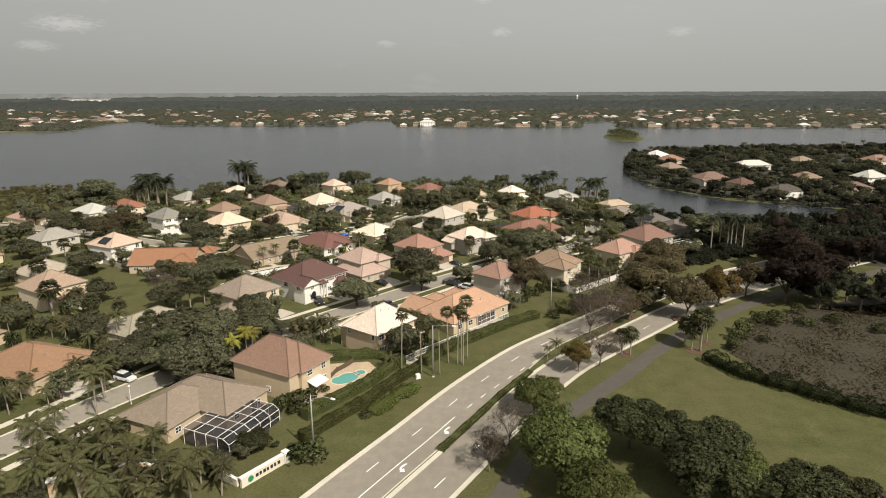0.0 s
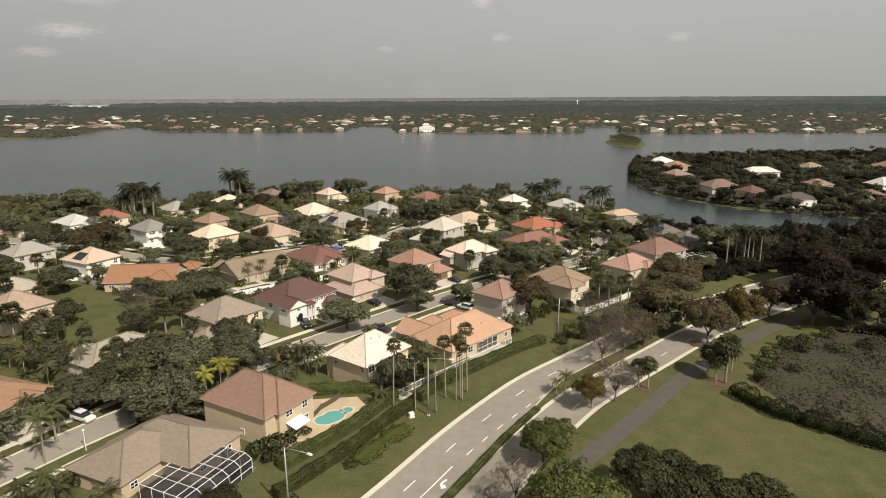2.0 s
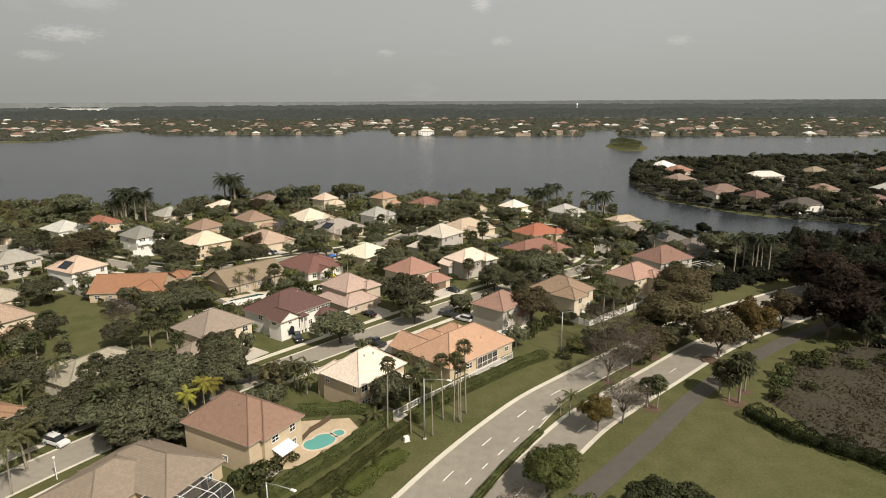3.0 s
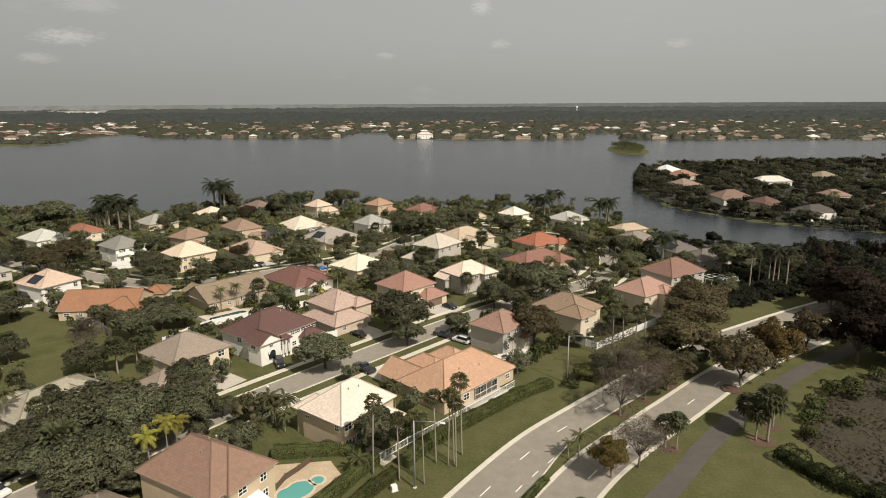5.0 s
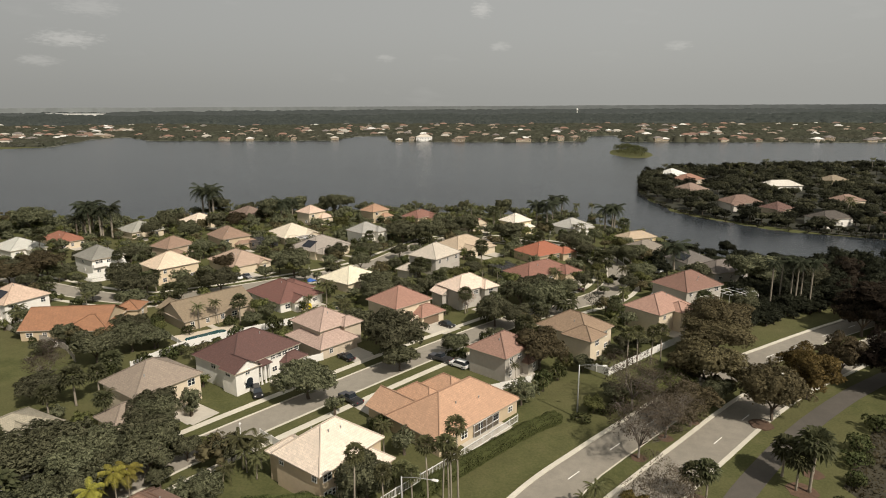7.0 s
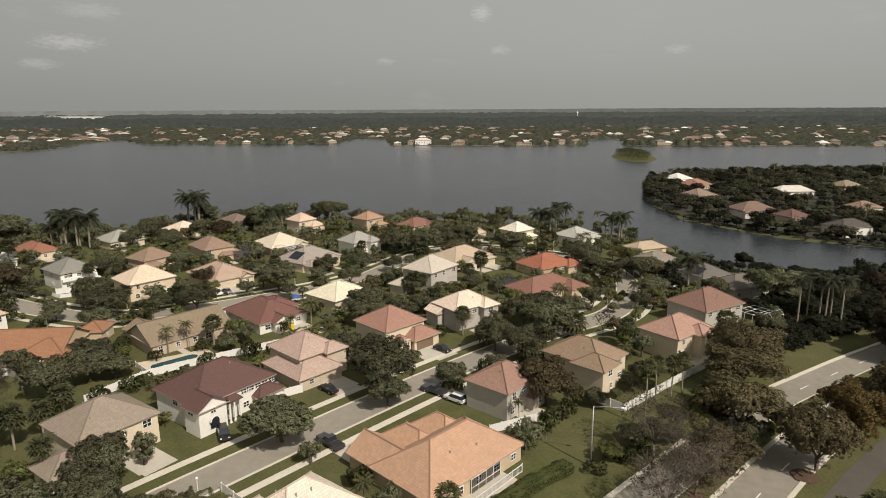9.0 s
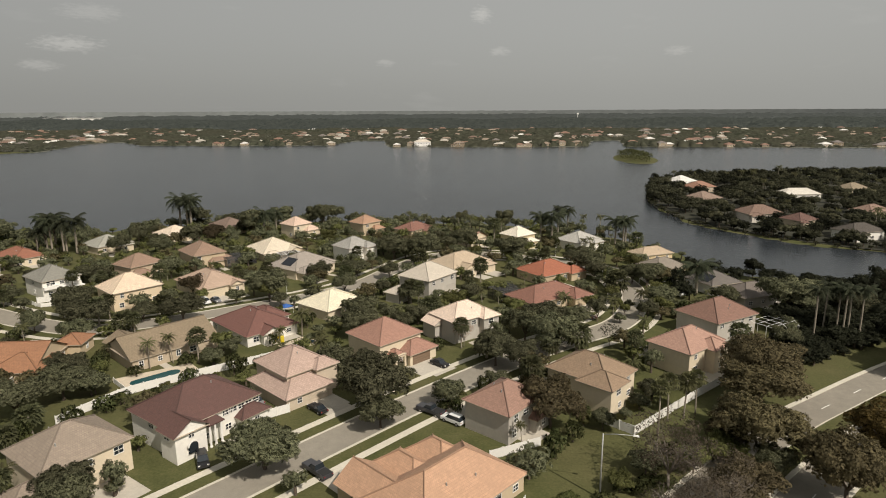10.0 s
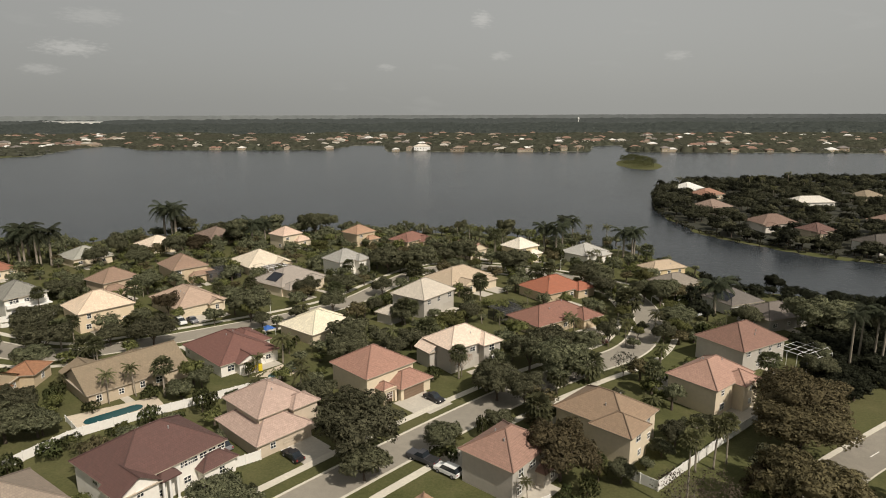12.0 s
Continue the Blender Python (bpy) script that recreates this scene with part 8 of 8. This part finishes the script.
# corner and side windows of the white-roofed house
for wx, wz, wr in ((-5.0, 4.6, 0), (-5.0, 1.6, 0), (-2.4, 4.6, 0), (-2.4, 1.6, 0)):
    put_window(h_white, wx, -4.92, wz, wr, 1.5, 1.3)
put_window(h_white, -6.42, 3.6, 4.6, 270, 0.9, 1.2)
put_window(h_white, -6.42, -3.8, 4.6, 270, 0.9, 1.2)

for wx in (1.6, 3.2, 4.8, 6.4, 8.0):
    put_window(h_maroon, wx, -6.5, 4.3, 0, 1.2, 0.85)
# balcony and wide windows of the white house on the second street
part("balcony_band", Build().box(-5.4, -0.9, 0, 5.4, 0.1, 1.0).mesh("balcony_band", WHITE), h_greyw, "solid white balcony front", (0, -6.3, 2.9))
part("porch_roof", Build().box(-3.4, -2.2, 0, 3.4, 0.1, 0.35).mesh("porch_roof", WHITE), h_greyw, "flat white porch roof", (2.4, -6.3, 2.5))
for wx in (-3.2, 3.0):
    put_window(h_greyw, wx, -6.27, 4.85, 0, 2.4, 1.5)
privacy_fence("white board fence in front of a white house", [(-131.5, 236.5), (-126.6, 234.4), (-121.5, 239.0)], 1.2)

# blue garden canopy and yellow slide
can = thing("canopy_tent", "small bright blue garden canopy on thin legs", "canopy", -53.0, 233.5, 0, 50)
part("cover", mesh_of("cover", [(-1.5, -1.5, 2.0), (1.5, -1.5, 2.0), (1.5, 1.5, 2.0), (-1.5, 1.5, 2.0), (0, 0, 2.8)], [(0, 1, 4), (1, 2, 4), (2, 3, 4), (3, 0, 4), (3, 2, 1, 0)], surface("blue_cloth", (0.03, 0.10, 0.32), 0.8)), can)
for px, py in ((-1.4, -1.4), (1.4, -1.4), (1.4, 1.4), (-1.4, 1.4)):
    part("leg", Build().tube([(px, py, -0.02), (px, py, 2.0)], 0.04, 5).mesh("leg", WHITE_METAL), can)
slide = thing("toy_slide", "bright yellow plastic garden slide by a pool", "slide", -47.8, 211.0, 0, 20)
YEL = surface("yellow_plastic", (0.65, 0.50, 0.03), 0.4, 2.0, 0.08, 0.0)
part("chute", mesh_of("chute", [(-1.2, -0.5, 0.05), (-1.2, 0.5, 0.05), (0.6, 0.5, 1.5), (0.6, -0.5, 1.5), (-1.2, -0.5, 0.35), (-1.2, 0.5, 0.35), (0.6, 0.5, 1.8), (0.6, -0.5, 1.8)], [(0, 1, 2, 3), (0, 3, 7, 4), (1, 5, 6, 2)], YEL), slide)
part("tower", bevelled_box("tower", 0.9, 1.1, 1.6, YEL, 0.12), slide, "", (1.0, 0, 0))

# ---- street furniture ----


def street_lamp(x, y, h, rz, arm=4.2):
    t = thing("street_lamp", "tall galvanised street lamp with one long arm", "street lamp", x, y, 0, rz, group="road lamps")
    part("base_plate", bevelled_box("base_plate", 0.5, 0.5, 0.25, CONCRETE, 0.04), t)
    part("pole", Build().tube([(0, 0, 0.2), (0, 0, h * 0.5), (0, 0, h)], [0.15, 0.12, 0.09], 9).mesh("pole", GALV, True), t)
    part("arm", Build().tube([(0, 0, h - 0.15), (arm * 0.4, 0, h + 0.2), (arm, 0, h + 0.4)], [0.06, 0.05, 0.045], 7).mesh("arm", GALV, True), t)
    part("lamp_head", mesh_of("lamp_head", [(arm - 0.1, -0.16, h + 0.33), (arm + 0.75, -0.2, h + 0.36), (arm + 0.75, 0.2, h + 0.36), (arm - 0.1, 0.16, h + 0.33), (arm, -0.1, h + 0.52), (arm + 0.6, -0.12, h + 0.52), (arm + 0.6, 0.12, h + 0.52), (arm, 0.1, h + 0.52)],
                               [(3, 2, 1, 0), (4, 5, 6, 7), (0, 1, 5, 4), (1, 2, 6, 5), (2, 3, 7, 6), (3, 0, 4, 7)], WHITE_METAL), t, "pale cobra-head lamp")


street_lamp(-23.9, 85.7, 10.6, -25)
street_lamp(-6.9, 114.6, 11.4, -15)
street_lamp(20.7, 152.3, 10.6, -15)


def garden_lamp(x, y):
    t = thing("lamp_post", "short residential lamp post with a white globe", "lamp post", x, y, 0, 0, group="residential lamps")
    part("pole", Build().tube([(0, 0, -0.1), (0, 0, 0.3), (0, 0, 3.6)], [0.1, 0.07, 0.05], 8).mesh("pole", WHITE_METAL), t)
    bm = bmesh.new()
    bmesh.ops.create_uvsphere(bm, u_segments=10, v_segments=8, radius=0.22, matrix=Matrix.Translation((0, 0, 3.75)))
    me = bpy.data.meshes.new("globe")
    bm.to_mesh(me)
    bm.free()
    me.materials.append(WHITE_METAL)
    part("globe", me, t)


for lx, ly in ((-63.0, 99.5), (-38.5, 139.6), (-4.6, 180.6), (24.5, 224.0), (53.4, 267.4), (42.1, 270.9), (30.6, 306.0), (-58.5, 251.0), (-92.0, 226.5)):
    garden_lamp(lx, ly)

box = thing("utility_box", "small white utility cabinet on the verge", "utility box", -10.0, 113.9, 0, 30)
part("cabinet", bevelled_box("cabinet", 0.9, 0.8, 0.9, WHITE, 0.05), box)
part("plinth", Build().box(-0.55, -0.5, -0.05, 0.55, 0.5, 0.08).mesh("plinth", CONCRETE), box)

# ---- entrance sign and gate walls ----
sign = thing("entrance_sign", "white entrance wall with dark lettering and a green emblem", "sign", -30.0, 79.6, 0, 57)
part("wall", Build().box(-4.2, -0.25, -0.1, 4.2, 0.25, 1.6).mesh("wall", stucco((0.66, 0.6, 0.48))), sign)
part("cap", Build().box(-4.35, -0.33, 1.6, 4.35, 0.33, 1.78).mesh("cap", WHITE), sign, "white wall cap")
part("end_pillar", Build().box(3.7, -0.45, -0.1, 4.6, 0.45, 2.0).add([(3.6, -0.55, 2.0), (4.7, -0.55, 2.0), (4.7, 0.55, 2.0), (3.6, 0.55, 2.0), (4.15, 0, 2.4)], [(0, 1, 4), (1, 2, 4), (2, 3, 4), (3, 0, 4)]).mesh("end_pillar", WHITE), sign)
part("emblem", Build().tube([(-2.6, -0.30, 0.85), (-2.6, -0.24, 0.85)], 0.5, 20).mesh("emblem", surface("emblem_green", (0.02, 0.22, 0.10), 0.6)), sign, "round green emblem")
for k, wd in enumerate((0.5, 0.42, 0.5, 0.36, 0.46, 0.4, 0.5)):
    part("letter_bar", Build().box(-1.7 + k * 0.68, -0.29, 0.6, -1.7 + k * 0.68 + wd, -0.24, 1.15).mesh("letter_bar", surface("letter_dark", (0.03, 0.025, 0.02), 0.6)), sign, "dark letter bar")
side = thing("garden_wall", "low cream wall turning off the entrance sign", "wall", -35.2, 77.6, 0, 153)
part("wall", Build().box(-2.6, -0.2, -0.1, 2.6, 0.2, 1.2).mesh("wall", stucco((0.66, 0.6, 0.48))), side)
part("cap", Build().box(-2.7, -0.28, 1.2, 2.7, 0.28, 1.34).mesh("cap", WHITE), side)

mon = thing("gate_wall", "tan gate wall with a curved white top and two pillars", "wall", -48.6, 77.6, 0, 10)
pts = [(-2.2, -0.1)] + [(-2.2 + 4.4 * k / 20, 2.1 + 0.45 * math.sin(math.pi * k / 20) ** 2 + 0.12 * math.cos(2 * math.pi * k / 5)) for k in range(21)] + [(2.2, -0.1)]
n = len(pts)
part("wall", mesh_of("wall", [(a, -0.2, b) for a, b in pts] + [(a, 0.2, b) for a, b in pts], [tuple(range(n))[::-1], tuple(range(n, 2 * n))] + [(i, i + 1, n + i + 1, n + i) for i in range(n - 1)], stucco((0.48, 0.36, 0.24))), mon)
part("coping", Build().tube([(a, 0, b + 0.05) for a, b in pts[1:-1]], 0.16, 6).mesh("coping", WHITE), mon, "white curved coping")
for s in (-1, 1):
    p = part("pillar", Build().box(-0.4, -0.4, -0.1, 0.4, 0.4, 2.4).mesh("pillar", stucco((0.48, 0.36, 0.24))), mon, "", (s * 2.5, 0, 0))
    part("pillar_cap", Build().box(-0.5, -0.5, 2.4, 0.5, 0.5, 2.6).mesh("pillar_cap", WHITE), p)
for gx, gy in ((-59.0, 72.4), (-55.6, 74.2)):
    p = thing("gate_pillar", "tan gate pillar with a white cap", "pillar", gx, gy, 0, 20, group="gate pillars")
    part("shaft", Build().box(-0.45, -0.45, -0.1, 0.45, 0.45, 2.6).mesh("shaft", stucco((0.48, 0.36, 0.24))), p)
    part("cap", Build().box(-0.6, -0.6, 2.6, 0.6, 0.6, 2.85).mesh("cap", WHITE), p)

# long pale building and a mast far off
wh = thing("warehouse", "long low white building far across the land", "building", -2145, 3200, 0, 3)
part("wall", Build().box(-140, -30, -1, -45, 30, 20).box(-32, -26, -1, 6, 26, 21).box(22, -30, -1, 140, 30, 20).mesh("wall", WHITE), wh)
part("roof", Build().box(-142, -32, 20, -43, 32, 21).box(20, -32, 20, 142, 32, 21).box(-34, -28, 21, 8, 28, 22).mesh("roof", surface("pale_roof", (0.7, 0.7, 0.68), 0.8)), wh)
mast = thing("water_tower", "slim pale water tower above far woods", "tower", 416, 3000, 0)
part("shaft", Build().tube([(0, 0, -1), (0, 0, 26)], [2.6, 2.0], 10).mesh("shaft", WHITE), mast)
part("tank", Build().tube([(0, 0, 25), (0, 0, 27), (0, 0, 33), (0, 0, 36)], [2.0, 4.2, 4.2, 0.6], 14).mesh("tank", WHITE, True), mast)

# model trees that no place used
for models in MODELS.values():
    if isinstance(models, list):
        for first in models:
            if not first.get("used"):
                for o in (*first.children_recursive, first):
                    bpy.data.objects.remove(o)
